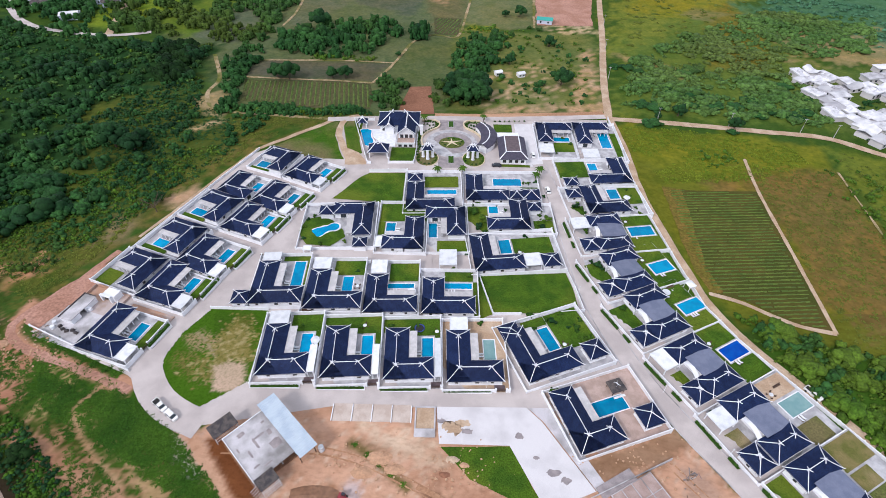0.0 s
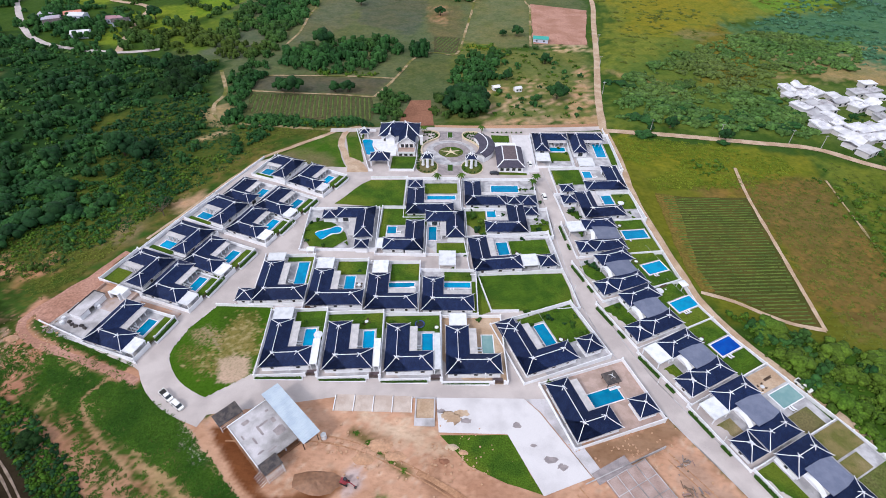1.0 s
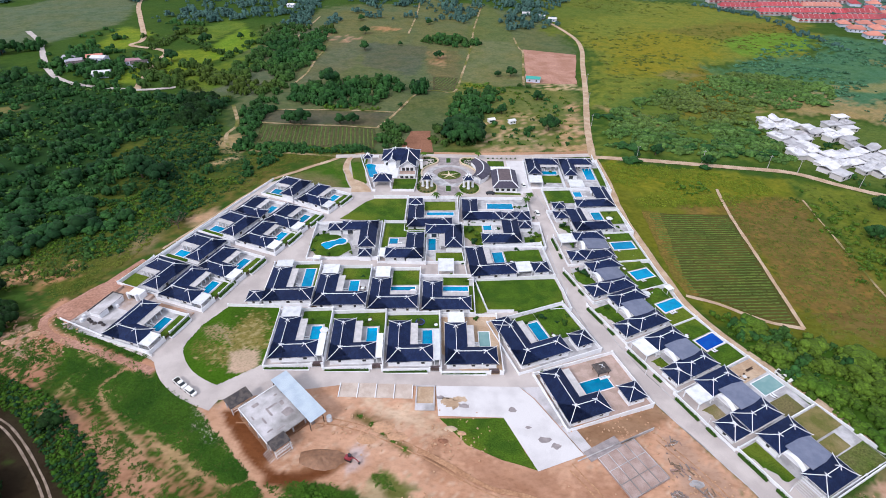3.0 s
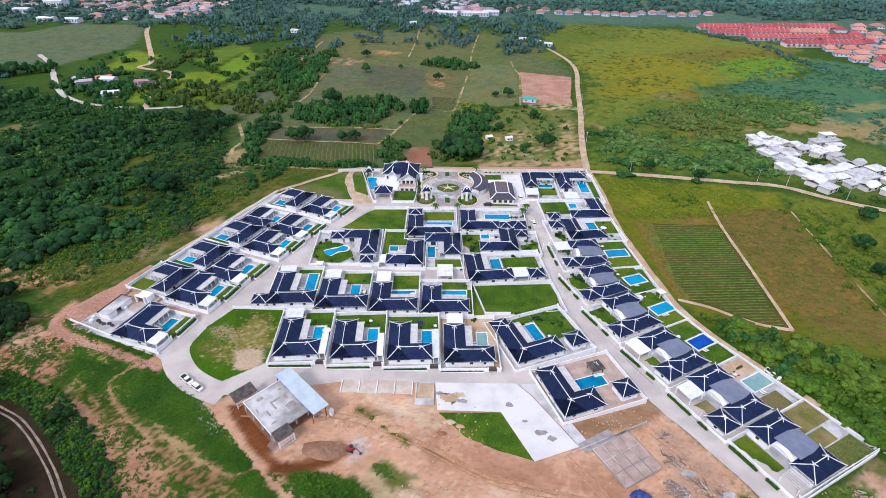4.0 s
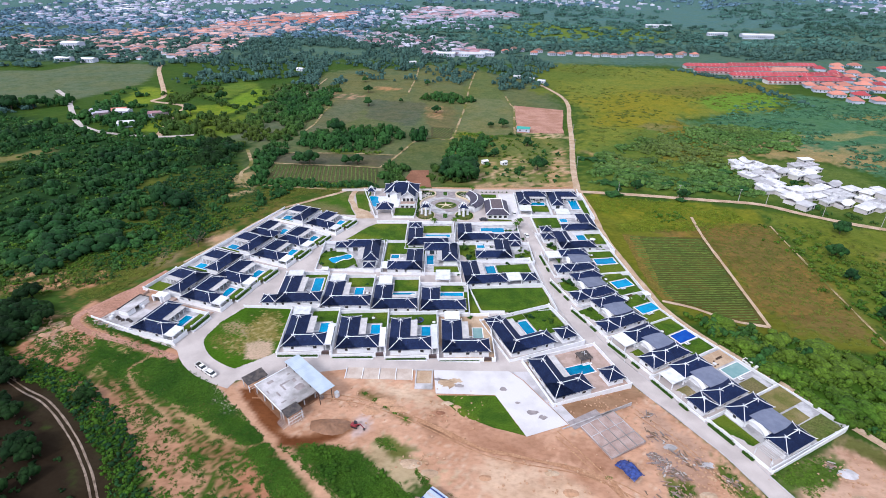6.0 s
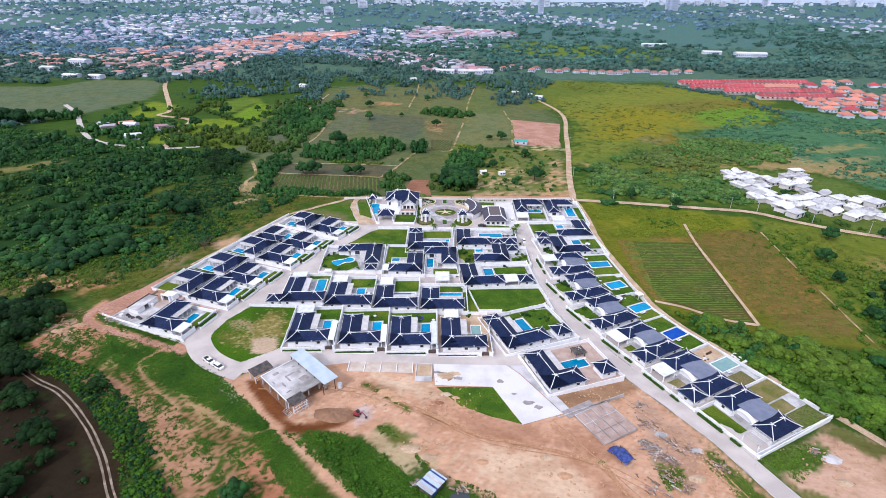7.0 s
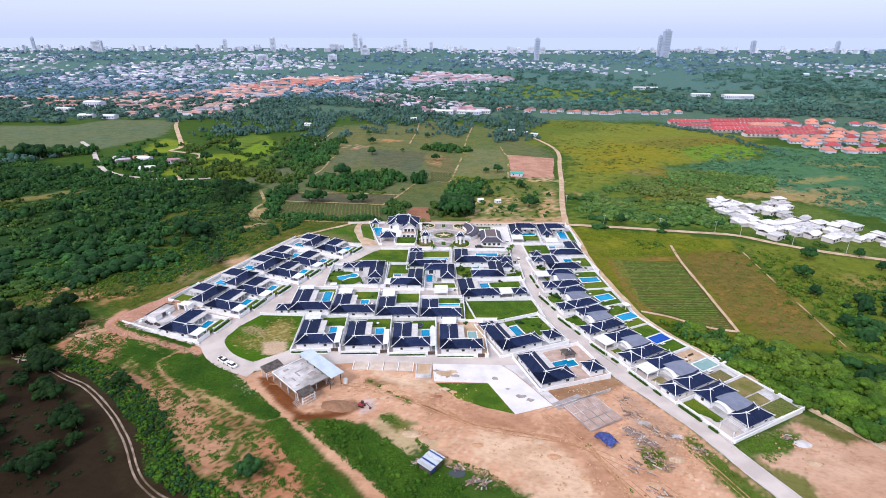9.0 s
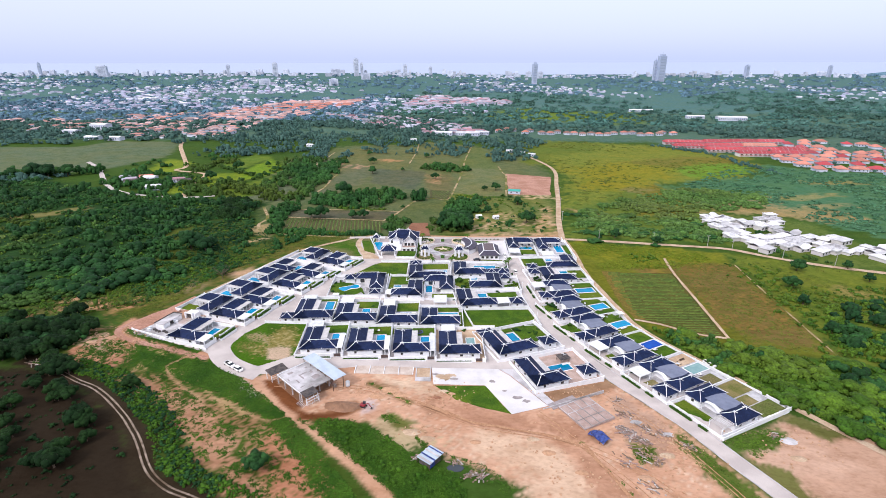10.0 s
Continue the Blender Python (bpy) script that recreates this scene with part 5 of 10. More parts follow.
def villa_u(x, y, deg, b0=-6.0, b2=6.2, a=(0.3, 6.6, 13.2), water_rect=(13.4, 3.0, 22.2, 8.2), plot=(-10.2, -4.8, 25.5, 17.0), lawns=(), carports=(), gate=None, water=None, mid=True, paving=None):
    """A villa of two hipped wings joined by a low grey roof, with a small hipped pavilion towards the road."""
    m = plot_pose(x, y, deg, plot)
    root = thing("villa", m, "white villa with two dark hipped wings and grey middle roof", "villa", "villas of the estate")
    reach = min(to_bound(x, y, deg, plot[1]), to_bound(x, y, deg, plot[3]), to_bound(x, y, deg, 6.0), plot[2])
    plot = (*plot[:2], reach, plot[3])
    lawns = [(*r[:2], min(r[2], reach - 0.3), *r[3:]) for r in lawns]
    if water_rect and water is not WATER_PALE:
        a0, b0_, a1, b1_ = water_rect
        lawns = [r for r in lawns if r[0] < 10] + [(11.6, plot[1] + 0.3, reach - 0.2, b0_ - 0.7), (11.6, b1_ + 0.7, reach - 0.2, plot[3] - 0.1), (11.6, b0_ - 0.7, a0 - 0.7, b1_ + 0.7)]
        if reach - a1 > 1.4:
            lawns.append((a1 + 0.7, b0_ - 0.7, reach - 0.2, b1_ + 0.7))
    h = 3.6
    hip_roof(root, -h, -h, b2 + h, h)
    body(root, -h, -h, b2 + h, h, (0, 1))
    if b0 is not None:
        hip_roof(root, b0 - h, -h, b0 + h - 0.4, h, name="pavilion_roof", eave=EAVE - 0.12)
        body(root, b0 - h, -h, b0 + h - 0.4, h, (0, 3))
    a0, a1, av = a
    hip_roof(root, a0 - h, av - h, a1 + h, av + h)
    body(root, a0 - h, av - h, a1 + h, av + h, (2, 3))
    if mid:
        u0, u1, v0, v1 = min(0, a0) - 0.6, b2 + 3.2, h - 0.9, av - h + 0.9
        s = Shape().add([(u0, v0, 3.5), (u1, v0, 2.75), (u1, v1, 2.75), (u0, v1, 3.5), (u0, v0, 3.3), (u1, v0, 2.55), (u1, v1, 2.55), (u0, v1, 3.3)], [(0, 1, 2, 3), (7, 6, 5, 4), (0, 4, 5, 1), (1, 5, 6, 2), (2, 6, 7, 3), (3, 7, 4, 0)])
        part("link_roof", s, ROOF_GREY, root, "low middle hall roof, greyed by painted sky reflection")
        part("wall", Shape().box(u0 + 0.5, v0, -0.4, u1 - 0.9, v1, 2.5), WHITE, root)
        for i in range(2):
            window(root, u1 - 0.88, v0 + (v1 - v0) * (0.3 + 0.4 * i), 0.1, 2.0, 2.1, 1)
        s, arch = Shape(), []
        for k in range(9):
            x0, y0, z0 = u0 - 1.6 + 1.2 * math.sin(k * 0.2), v0 + 0.4 + (v1 - v0 - 0.8) * k / 8, 2.35 + 0.9 * math.sin(math.pi * k / 8)
            arch += [(x0 - 0.8, y0, z0), (x0 + 0.8, y0, z0), (x0 + 0.8, y0, z0 + 0.16), (x0 - 0.8, y0, z0 + 0.16)]
        s.add(arch, [(4 * k + i, 4 * k + (i + 1) % 4, 4 * k + 4 + (i + 1) % 4, 4 * k + 4 + i) for k in range(8) for i in range(4)] + [(3, 2, 1, 0), (32, 33, 34, 35)])
        part("porch_roof", s, WHITE, root, "white arched entrance canopy")
        for k in (0.6, v1 - v0 - 0.6):
            part("column", Shape().box(u0 - 1.7, v0 + k - 0.15, -0.2, u0 - 1.4, v0 + k + 0.15, 2.5), WHITE, root)
    finish_plot(m, plot, water_rect, lawns, carports, gate, water, paving, (1, 2))


# front row
F_PLOT = (-5.0, -5.4, 13.6, 20.6)
F_LAWN = [(3.4, 13.6, 13.3, 20.3), (11.6, 7.8, 13.3, 13.6)]
villa(-52.0, 87.4, 3, 7.6, 11.4, (7.4, 5.2, 10.8, 12.6), F_PLOT, F_LAWN, [(-3.4, 15.0, 3.0, 20.2), (11.2, -3.2, 13.4, 6.4)], gate=(0, 15.0, 18.2))
villa(-33.2, 87.2, 3, 7.5, 11.3, (7.5, 5.1, 10.9, 12.7), F_PLOT, F_LAWN + [(-4.7, 15.0, 3.4, 20.3)], [(11.4, -3.2, 13.4, 7.4)], gate=(0, 15.0, 18.2))
villa(-14.7, 87.1, 2, 7.7, 11.2, (7.6, 5.2, 11.0, 12.6), F_PLOT, F_LAWN + [(-4.7, 15.0, 3.4, 20.3)], [(11.2, -3.2, 13.4, 10.6)], gate=(0, 15.0, 18.2))
villa(4.0, 86.8, 1, 9.4, 11.4, (7.9, 5.4, 11.4, 13.0), (-5.0, -5.4, 14.6, 20.6), (), [(-2.6, 15.0, 3.2, 20.3)], gate=(0, 15.5, 18.6), water=WATER_PALE, paving=TRACK)
# second row
villa(-62.1, 114.8, 2, 10.3, 12.4, (8.2, 5.8, 12.0, 17.8), (-4.6, -4.0, 13.8, 21.0), [(3.8, 18.2, 13.4, 20.6), (12.6, 5.0, 13.5, 18.2)], [(-3.0, 16.2, 3.4, 20.4)], pyramids=[(-6.4, -0.6, 6.0)], gate=(2, 16.0, 19.0))
villa(-43.7, 113.3, 1, 11.7, 10.6, (7.7, 5.6, 11.2, 12.8), (-4.8, -4.0, 15.2, 21.0), [(4.0, 13.6, 14.9, 20.6)], [(-3.2, 14.4, 3.0, 20.0)], gate=(2, 15.0, 18.0))
villa(-23.7, 112.4, 1, 10.3, 9.9, (3.2, 8.9, 12.6, 11.1), (-4.8, -3.8, 14.4, 21.4), [(3.8, 12.2, 14.0, 21.0)], [(-2.7, 14.0, 2.9, 20.4)], canopy="u", gate=(2, 15.0, 18.0))
villa(-4.5, 112.6, 0, 10.4, 8.7, (3.8, 9.4, 13.3, 12.0), (-4.8, -3.8, 15.4, 17.8), [(3.8, 12.8, 13.8, 17.4), (13.7, -3.5, 15.1, 12.5)], (), canopy="u", gate=(3, 2.0, 5.0))
# upper middle plots
villa(-33.1, 162.7, -178, 8.5, 12.7, None, (-5.0, -5.0, 24.0, 21.5), (), (), pyramids=[(14.8, 0.8, 6.2), (0.2, 20.0, 5.6)], gate=None)
villa(-12.7, 143.6, 90, 11.2, 8.2, (7.4, 7.7, 13.6, 11.3), (-4.4, -4.8, 26.0, 14.6), [(6.6, 11.8, 14.5, 14.3), (14.6, -4.4, 25.6, 14.2)], [(-2.8, 11.4, 3.0, 14.3)], gate=None)
villa(3.4, 162.1, -179, 8.3, 10.3, (7.6, 4.2, 10.8, 12.6), (-4.6, -4.6, 12.4, 22.0), [(-4.0, 14.5, 7.5, 21.6)], (), gate=None)
villa(-13.4, 167.9, 1, 12.7, 11.6, (4.9, 9.4, 17.4, 12.2), (-4.8, -4.6, 19.6, 25.0), [(3.6, 14.0, 18.4, 22.0)], (), canopy="u", pyramids=[(-0.4, 18.4, 6.6)])
villa(11.5, 175.4, 0, 10.9, 11.2, (8.5, 9.6, 20.8, 14.6), (-4.8, -4.6, 28.0, 18.8), [(20.0, 3.5, 27.6, 8.5)], (), canopy="u", pyramids=[(23.6, 0.4, 8.0), (17.6, 0.2, 6.4)])
villa(29.2, 156.7, 91, 11.4, 9.7, (6.6, 8.2, 13.4, 11.9), (-4.8, -13.6, 13.8, 21.6), [(-4.4, 12.6, 13.4, 21.2), (-4.4, -13.2, 4.0, -5.5)], (), pyramids=[(10.6, -6.4, 6.2)])
villa(13.6, 133.5, 6, 11.2, 12.1, (7.5, 6.9, 11.8, 14.3), (-5.0, -4.2, 29.4, 18.0), [(12.6, 5.0, 27.6, 14.6)], [(14.2, -2.7, 20.9, 3.6)], pyramids=[(24.6, -0.2, 6.8)])
villa(26.6, 88.3, 21, 10.8, 12.1, (8.3, 5.5, 12.0, 14.4), (-5.2, -5.2, 25.2, 19.4), [(12.8, 4.2, 24.6, 18.8), (4.4, 15.4, 12.6, 18.8)], (), pyramids=[(20.6, 0.2, 6.6), (-0.9, 15.2, 6.6)])
villa(38.0, 66.7, 19, 6.6, 12.0, (7.0, 5.3, 17.0, 9.8), (-4.6, -4.5, 24.0, 17.2), [], (), pyramids=[(19.8, 0.5, 6.6)], paving=TERRACOTTA, gate=None)
# north-east pair and right-hand row
villa(47.9, 234.8, -91, 10.9, 10.6, (6.6, 3.9, 10.4, 12.4), (-4.6, -4.6, 26.5, 14.0), [(11.6, 4.0, 19.6, 13.6)], [(16.6, -4.0, 24.0, 3.0)])
villa(66.9, 236.1, -90, 12.6, 10.4, (3.4, 8.4, 16.4, 13.2), (-4.6, -4.6, 29.5, 18.0), [(3.0, 14.2, 24.0, 17.6)], [(21.2, -3.1, 28.6, 4.6)])
villa(77.8, 190.4, 93, 12.3, 11.1, (7.3, 8.4, 15.0, 12.3), (-4.8, -4.8, 17.4, 28.0), [(4.4, 13.4, 16.8, 26.8)], ())
villa(61.8, 169.0, 6, 10.3, 11.6, (8.8, 7.7, 13.2, 14.2), (-12.0, -4.8, 22.4, 16.4), [(13.8, 3.6, 22.0, 15.8), (-11.6, -4.4, -4.8, 4.0)], (), pyramids=[(-6.9, 10.4, 6.6), (-5.6, 18.6, 6.2)])
villa_u(60.8, 146.8, 7, water_rect=(12.6, 5.0, 22.2, 10.2), plot=(-11.0, -4.6, 26.4, 17.2), lawns=[(11.6, 11.6, 26.0, 16.8), (11.6, -4.2, 26.0, 3.8)], carports=[(-10.0, 9.2, -2.6, 15.6)])
villa_u(63.3, 125.4, 20, a=(2.0, 8.4, 12.8), water_rect=(14.4, 2.0, 22.6, 7.2), lawns=[(12.4, 8.6, 24.6, 16.6), (12.0, -4.4, 24.6, 0.6), (-8.8, 4.2, -1.8, 14.6)])
villa_u(69.0, 105.1, 25, a=(1.7, 8.3, 13.0), water_rect=(14.0, 2.2, 22.8, 7.0), lawns=[(12.4, 8.4, 25.0, 16.6), (12.0, -4.4, 25.0, 0.8), (-8.8, 4.2, -1.8, 14.6)])
villa_u(78.3, 84.8, 28, b0=-5.4, b2=5.8, a=(-0.2, 5.9, 12.8), water_rect=(13.2, 3.6, 21.6, 8.6), lawns=[(11.0, 10.0, 25.0, 16.6), (11.0, -4.4, 25.0, 2.2), (-8.8, 3.8, -3.0, 8.6)], carports=[(-9.0, 9.4, -3.8, 16.4)], water=WATER_DEEP)
villa_u(88.3, 65.5, 27, b0=-7.0, b2=6.0, a=(0.1, 6.4, 13.5), water_rect=(13.6, 4.2, 22.2, 9.2), lawns=[(12.0, -4.4, 20.0, 1.8, PATCHY), (12.0, 10.2, 25.0, 16.6, TRACK), (-9.0, 4.0, -3.0, 9.0, TAN_GRASS)], carports=[(-9.4, 9.6, -3.6, 15.4)], water=WATER_PALE, plot=(-11.4, -4.8, 25.5, 17.0))
villa_u(98.2, 46.5, 27, b0=None, b2=5.9, a=(0.1, 6.6, 13.3), water_rect=None, plot=(-10.6, -4.6, 25.0, 16.6), lawns=[(12.0, 8.6, 24.6, 16.2, TAN_GRASS), (12.0, 3.2, 19.0, 8.0, TAN_GRASS), (12.0, -4.2, 24.6, 2.8, PATCHY), (-10.0, 4.0, -3.6, 16.0)], water=WATER_PALE)
# left-hand double row
I_PLOT = (-4.4, -4.0, 15.4, 14.0)
I_LAWN = [(11.6, 2.6, 15.0, 13.6)]
I_PORT = [(10.2, -3.4, 15.0, 2.2)]
for x, y, deg, lu, lv in ((-66.1, 187.1, -26, 7.3, 10.0), (-75.9, 167.2, -25, 7.4, 9.6), (-82.2, 151.5, -22, 7.3, 9.6), (-91.9, 131.1, -22, 7.5, 9.4), (-98.5, 115.4, -19, 7.1, 10.4), (-107.3, 94.6, -18, 7.4, 10.6)):
    villa(x, y, deg, lu, lv, (7.3, 4.8, 10.6, 11.2), I_PLOT, I_LAWN, I_PORT, gate=(1, 6.4, 9.0))
villa(-71.8, 200.1, 158, 8.0, 8.6, (5.0, 5.6, 11.6, 10.0), (-4.2, -4.0, 13.8, 13.4), [(4.0, 10.4, 13.4, 13.0)], canopy="u")
villa(-91.9, 173.8, -21, 7.5, 9.2, (7.0, 5.0, 10.3, 10.7), (-4.2, -4.0, 12.4, 13.4), [(11.0, -3.6, 12.2, 13.0)])
villa(-87.3, 164.1, 156, 9.0, 8.4, (5.2, 6.3, 12.6, 10.0), (-4.2, -4.0, 15.4, 13.4), [(4.0, 10.4, 15.0, 13.0), (4.0, 3.6, 5.0, 10.0)], canopy="u")
villa(-95.0, 145.6, 158, 9.0, 8.4, (5.2, 6.3, 12.0, 10.0), (-4.2, -4.0, 15.4, 13.4), [(4.0, 10.4, 15.0, 13.0)], canopy="u")
villa(-103.1, 128.1, 159, 8.2, 8.7, None, (-4.2, -4.0, 15.4, 13.4), [(8.0, 6.0, 15.0, 13.0)], canopy="u")


slab_rect("plot_paving", plot_pose(-62.1, 114.8, 2, (-4.6, -4.0, 13.8, 21.0)), -10.0, -4.0, -4.6, 3.2, -2.2, -0.02, DECK, "paved ground below a small wing", "paving")
# dark tiled drives behind the gates of the front row
for x, y, deg in ((-52.0, 87.4, 3), (-33.2, 87.2, 3), (-14.7, 87.1, 2), (4.0, 86.8, 1)):
    slab_rect("driveway", plot_pose(x, y, deg, F_PLOT), 10.2, -5.1, 13.3, -3.3, 0.0, 0.1, BROWN_TILE, "dark brown tiled drive behind the gate", "driveway")


# lawn that runs on between the right-hand gardens and the boundary wall
edge = []
for x, y, deg in ((60.8, 146.8, 7), (63.3, 125.4, 20), (69.0, 105.1, 25), (78.3, 84.8, 28), (88.3, 65.5, 27), (98.2, 46.5, 27)):
    for v in (16.5, -4.6):
        p = pose(x, y, 0, 0, 0, deg) @ Vector((12.5, v, 0))
        edge.append((p.x, p.y))
patch("garden_strip", edge + [(121.5, 54.0), (113.8, 68.3), (103.4, 85.8), (94.0, 101.8), (87.9, 116.8), (85.5, 137), (83.2, 162)], LAWN, 0.2, "strip of lawn along the boundary wall", "lawn", 0.0, 3.0, 6.0)


# ---- garden sets ----
def garden_set(x, y, deg, shade):
    """A table with four stools, some under a parasol."""
    m = spot(x, y, deg, PAD + 0.05)
    t = thing("garden_table", m, "round white garden table on the terrace", "table", "garden tables")
    part("tabletop", Shape().tube((0, 0, 0.7), (0, 0, 0.76), 0.65, 0.65, 14), CANOPY, t)
    part("stem", Shape().tube((0, 0, 0), (0, 0, 0.7), 0.06, 0.05, 8), CAP, t)
    part("foot", Shape().tube((0, 0, 0), (0, 0, 0.05), 0.35, 0.3, 12), CAP, t)
    for i in range(4):
        a = radians(45 + 90 * i)
        c = thing("garden_chair", m @ pose(1.1 * math.cos(a), 1.1 * math.sin(a), 0, 0, 0, 45 + 90 * i), "small dark garden chair beside a round table", "chair", "garden chairs")
        part("seat", Shape().box(-0.25, -0.25, 0.4, 0.25, 0.25, 0.46), TRIM, c)
        part("backrest", Shape().box(0.2, -0.25, 0.46, 0.25, 0.25, 0.9), TRIM, c)
        for u in (-0.22, 0.22):
            for v in (-0.22, 0.22):
                part("leg", Shape().box(u - 0.025, v - 0.025, 0, u + 0.025, v + 0.025, 0.4), TRIM, c)
    if shade:
        p = thing("parasol", m, "pale cloth parasol over a garden table", "parasol", "parasols")
        part("pole", Shape().tube((0, 0, 0), (0, 0, 2.5), 0.03, 0.03, 6), TRIM, p)
        v = [(0, 0, 2.6)] + [(1.5 * math.cos(k * math.pi / 4), 1.5 * math.sin(k * math.pi / 4), 2.15) for k in range(8)]
        part("canopy", Shape().add(v, [(0, 1 + k, 1 + (k + 1) % 8) for k in range(8)]).add([(a, b, c - 0.05) for a, b, c in v], [(0, 1 + (k + 1) % 8, 1 + k) for k in range(8)]), CANOPY, p)


SETS = [(-52.0, 87.4, 3, 12.2, 8.8), (-33.2, 87.2, 3, 8.0, 16.6), (-14.7, 87.1, 2, 12.3, 15.0), (-43.7, 113.3, 1, 13.0, 8.0), (-23.7, 112.4, 1, 12.0, 6.0), (13.6, 133.5, 6, 14.5, 6.5), (60.8, 146.8, 7, 13.0, 13.4), (63.3, 125.4, 20, 13.6, 9.6), (69.0, 105.1, 25, 13.4, 12.0), (78.3, 84.8, 28, 12.2, 11.5), (88.3, 65.5, 27, 14.0, 12.0), (26.6, 88.3, 21, 13.8, 6.0), (61.8, 169.0, 6, 15.0, 6.0)]
for i, (x, y, deg, u, v) in enumerate(SETS):
    p = (pose(x, y, 0, 0, 0, deg) @ Vector((u, v, 0)))
    garden_set(p.x, p.y, 30 * i, i % 4 == 0)


def trampoline(x, y):
    root = thing("trampoline", spot(x, y, 0, PAD), "round trampoline with a dark blue pad on the lawn", "trampoline")
    part("mat", Shape().tube((0, 0, 0.68), (0, 0, 0.71), 1.35, 1.35, 20), RUBBER, root)
    for i in range(16):
        a, b = 2 * math.pi * i / 16, 2 * math.pi * (i + 1) / 16
        s = Shape().beam((1.5 * math.cos(a), 1.5 * math.sin(a), 0.68), (1.5 * math.cos(b), 1.5 * math.sin(b), 0.68), 0.34, 0.06)
        part("pad", s, TARP, root)
    for i in range(6):
        a = math.pi * i / 3
        part("leg", Shape().tube((1.5 * math.cos(a), 1.5 * math.sin(a), -0.1), (1.5 * math.cos(a), 1.5 * math.sin(a), 0.68), 0.04, 0.04, 6), CAP, root)


trampoline(-8.5, 103.8)


# ---- plants ----
def leaf_cloud(rng, lobes, count, leaf, flat=0.8, seg=6, rings=3):
    """A crown of radius about 1, standing on z = 0: lumpy lobes set with leaf clumps. Returns vertices and quads."""
    cs = []
    for i in range(lobes):
        a, r = i * 2.4 + rng.uniform(-0.5, 0.5), 0.78 * math.sqrt((i + 0.2) / lobes) * rng.uniform(0.75, 1.1)
        cs.append((r * math.cos(a), r * math.sin(a), (0.9 - 0.75 * r * r) * rng.uniform(0.55, 1.05) * flat, rng.uniform(0.26, 0.46) * (1.35 if i == 0 else 1.0)))
    v, q = [], []
    for cx, cy, cz, cr in cs:
        k, off = len(v), rng.uniform(0, 50)
        for j in range(rings):
            e = radians(-45 + 95 * j / (rings - 1))
            for i in range(seg):
                a = 2 * math.pi * (i + 0.5 * (j % 2)) / seg
                d = Vector((math.cos(a) * math.cos(e), math.sin(a) * math.cos(e), math.sin(e)))
                r = cr * (1 + 0.55 * noise.noise((d.x * 1.7 + off, d.y * 1.7, d.z * 1.7)))
                v.append((cx + d.x * r, cy + d.y * r, max(0.0, cz + d.z * r * flat)))
        v.append((cx, cy, cz + cr * flat * 1.02))
        top = len(v) - 1
        for j in range(rings - 1):
            q += [(k + j * seg + i, k + j * seg + (i + 1) % seg, k + (j + 1) * seg + (i + 1) % seg, k + (j + 1) * seg + i) for i in range(seg)]
        c = k + (rings - 1) * seg
        q += [(c + i, c + i + 1, c + (i + 2) % seg, top) for i in range(0, seg, 2)]
    for _ in range(count):
        cx, cy, cz, cr = cs[rng.randrange(lobes)]
        d = Vector((rng.gauss(0, 1), rng.gauss(0, 1), rng.gauss(0.35, 1))).normalized()
        p = Vector((cx, cy, cz)) + Vector((d.x, d.y, d.z * flat)) * cr * rng.uniform(0.92, 1.16)
        if p.z < 0.02:
            p.z = rng.uniform(0.02, 0.2)
        n = (d + Vector((rng.gauss(0, 0.4), rng.gauss(0, 0.4), rng.gauss(0.3, 0.4)))).normalized()
        t = n.orthogonal().normalized()
        t.rotate(Matrix.Rotation(rng.uniform(0, 6.28), 3, n))
        b = n.cross(t)
        s, e = leaf * rng.uniform(0.6, 1.3), leaf * rng.uniform(0.35, 0.8)
        k = len(v)
        v += [p - t * s - b * e * 0.4, p + b * e * 0.9 - n * s * 0.25, p + t * s + b * e * 0.3, p - b * e - n * s * 0.2]
        q.append((k, k + 1, k + 2, k + 3))
    return np.array([tuple(p) for p in v], dtype=np.float32), np.array(q, dtype=np.int32)


def tuft(rng, count, leaf, flat=0.6):
    """A loose tuft of weeds of radius about 1."""
    v, q = [], []
    for _ in range(count):
        a, r = rng.uniform(0, 6.28), rng.random() ** 0.6
        p = Vector((r * math.cos(a), r * math.sin(a), rng.uniform(0.1, 1.1) * flat * (1.15 - r * 0.8)))
        n = Vector((rng.gauss(0, 0.6), rng.gauss(0, 0.6), 1)).normalized()
        t = n.orthogonal().normalized()
        t.rotate(Matrix.Rotation(rng.uniform(0, 6.28), 3, n))
        b = n.cross(t)
        s, e, k = leaf * rng.uniform(0.6, 1.3), leaf * rng.uniform(0.35, 0.8), len(v)
        v += [p - t * s - b * e * 0.4, p + b * e * 0.9 - n * s * 0.25, p + t * s + b * e * 0.3, p - b * e - n * s * 0.2]
        q.append((k, k + 1, k + 2, k + 3))
    return np.array([tuple(p) for p in v], dtype=np.float32), np.array(q, dtype=np.int32)


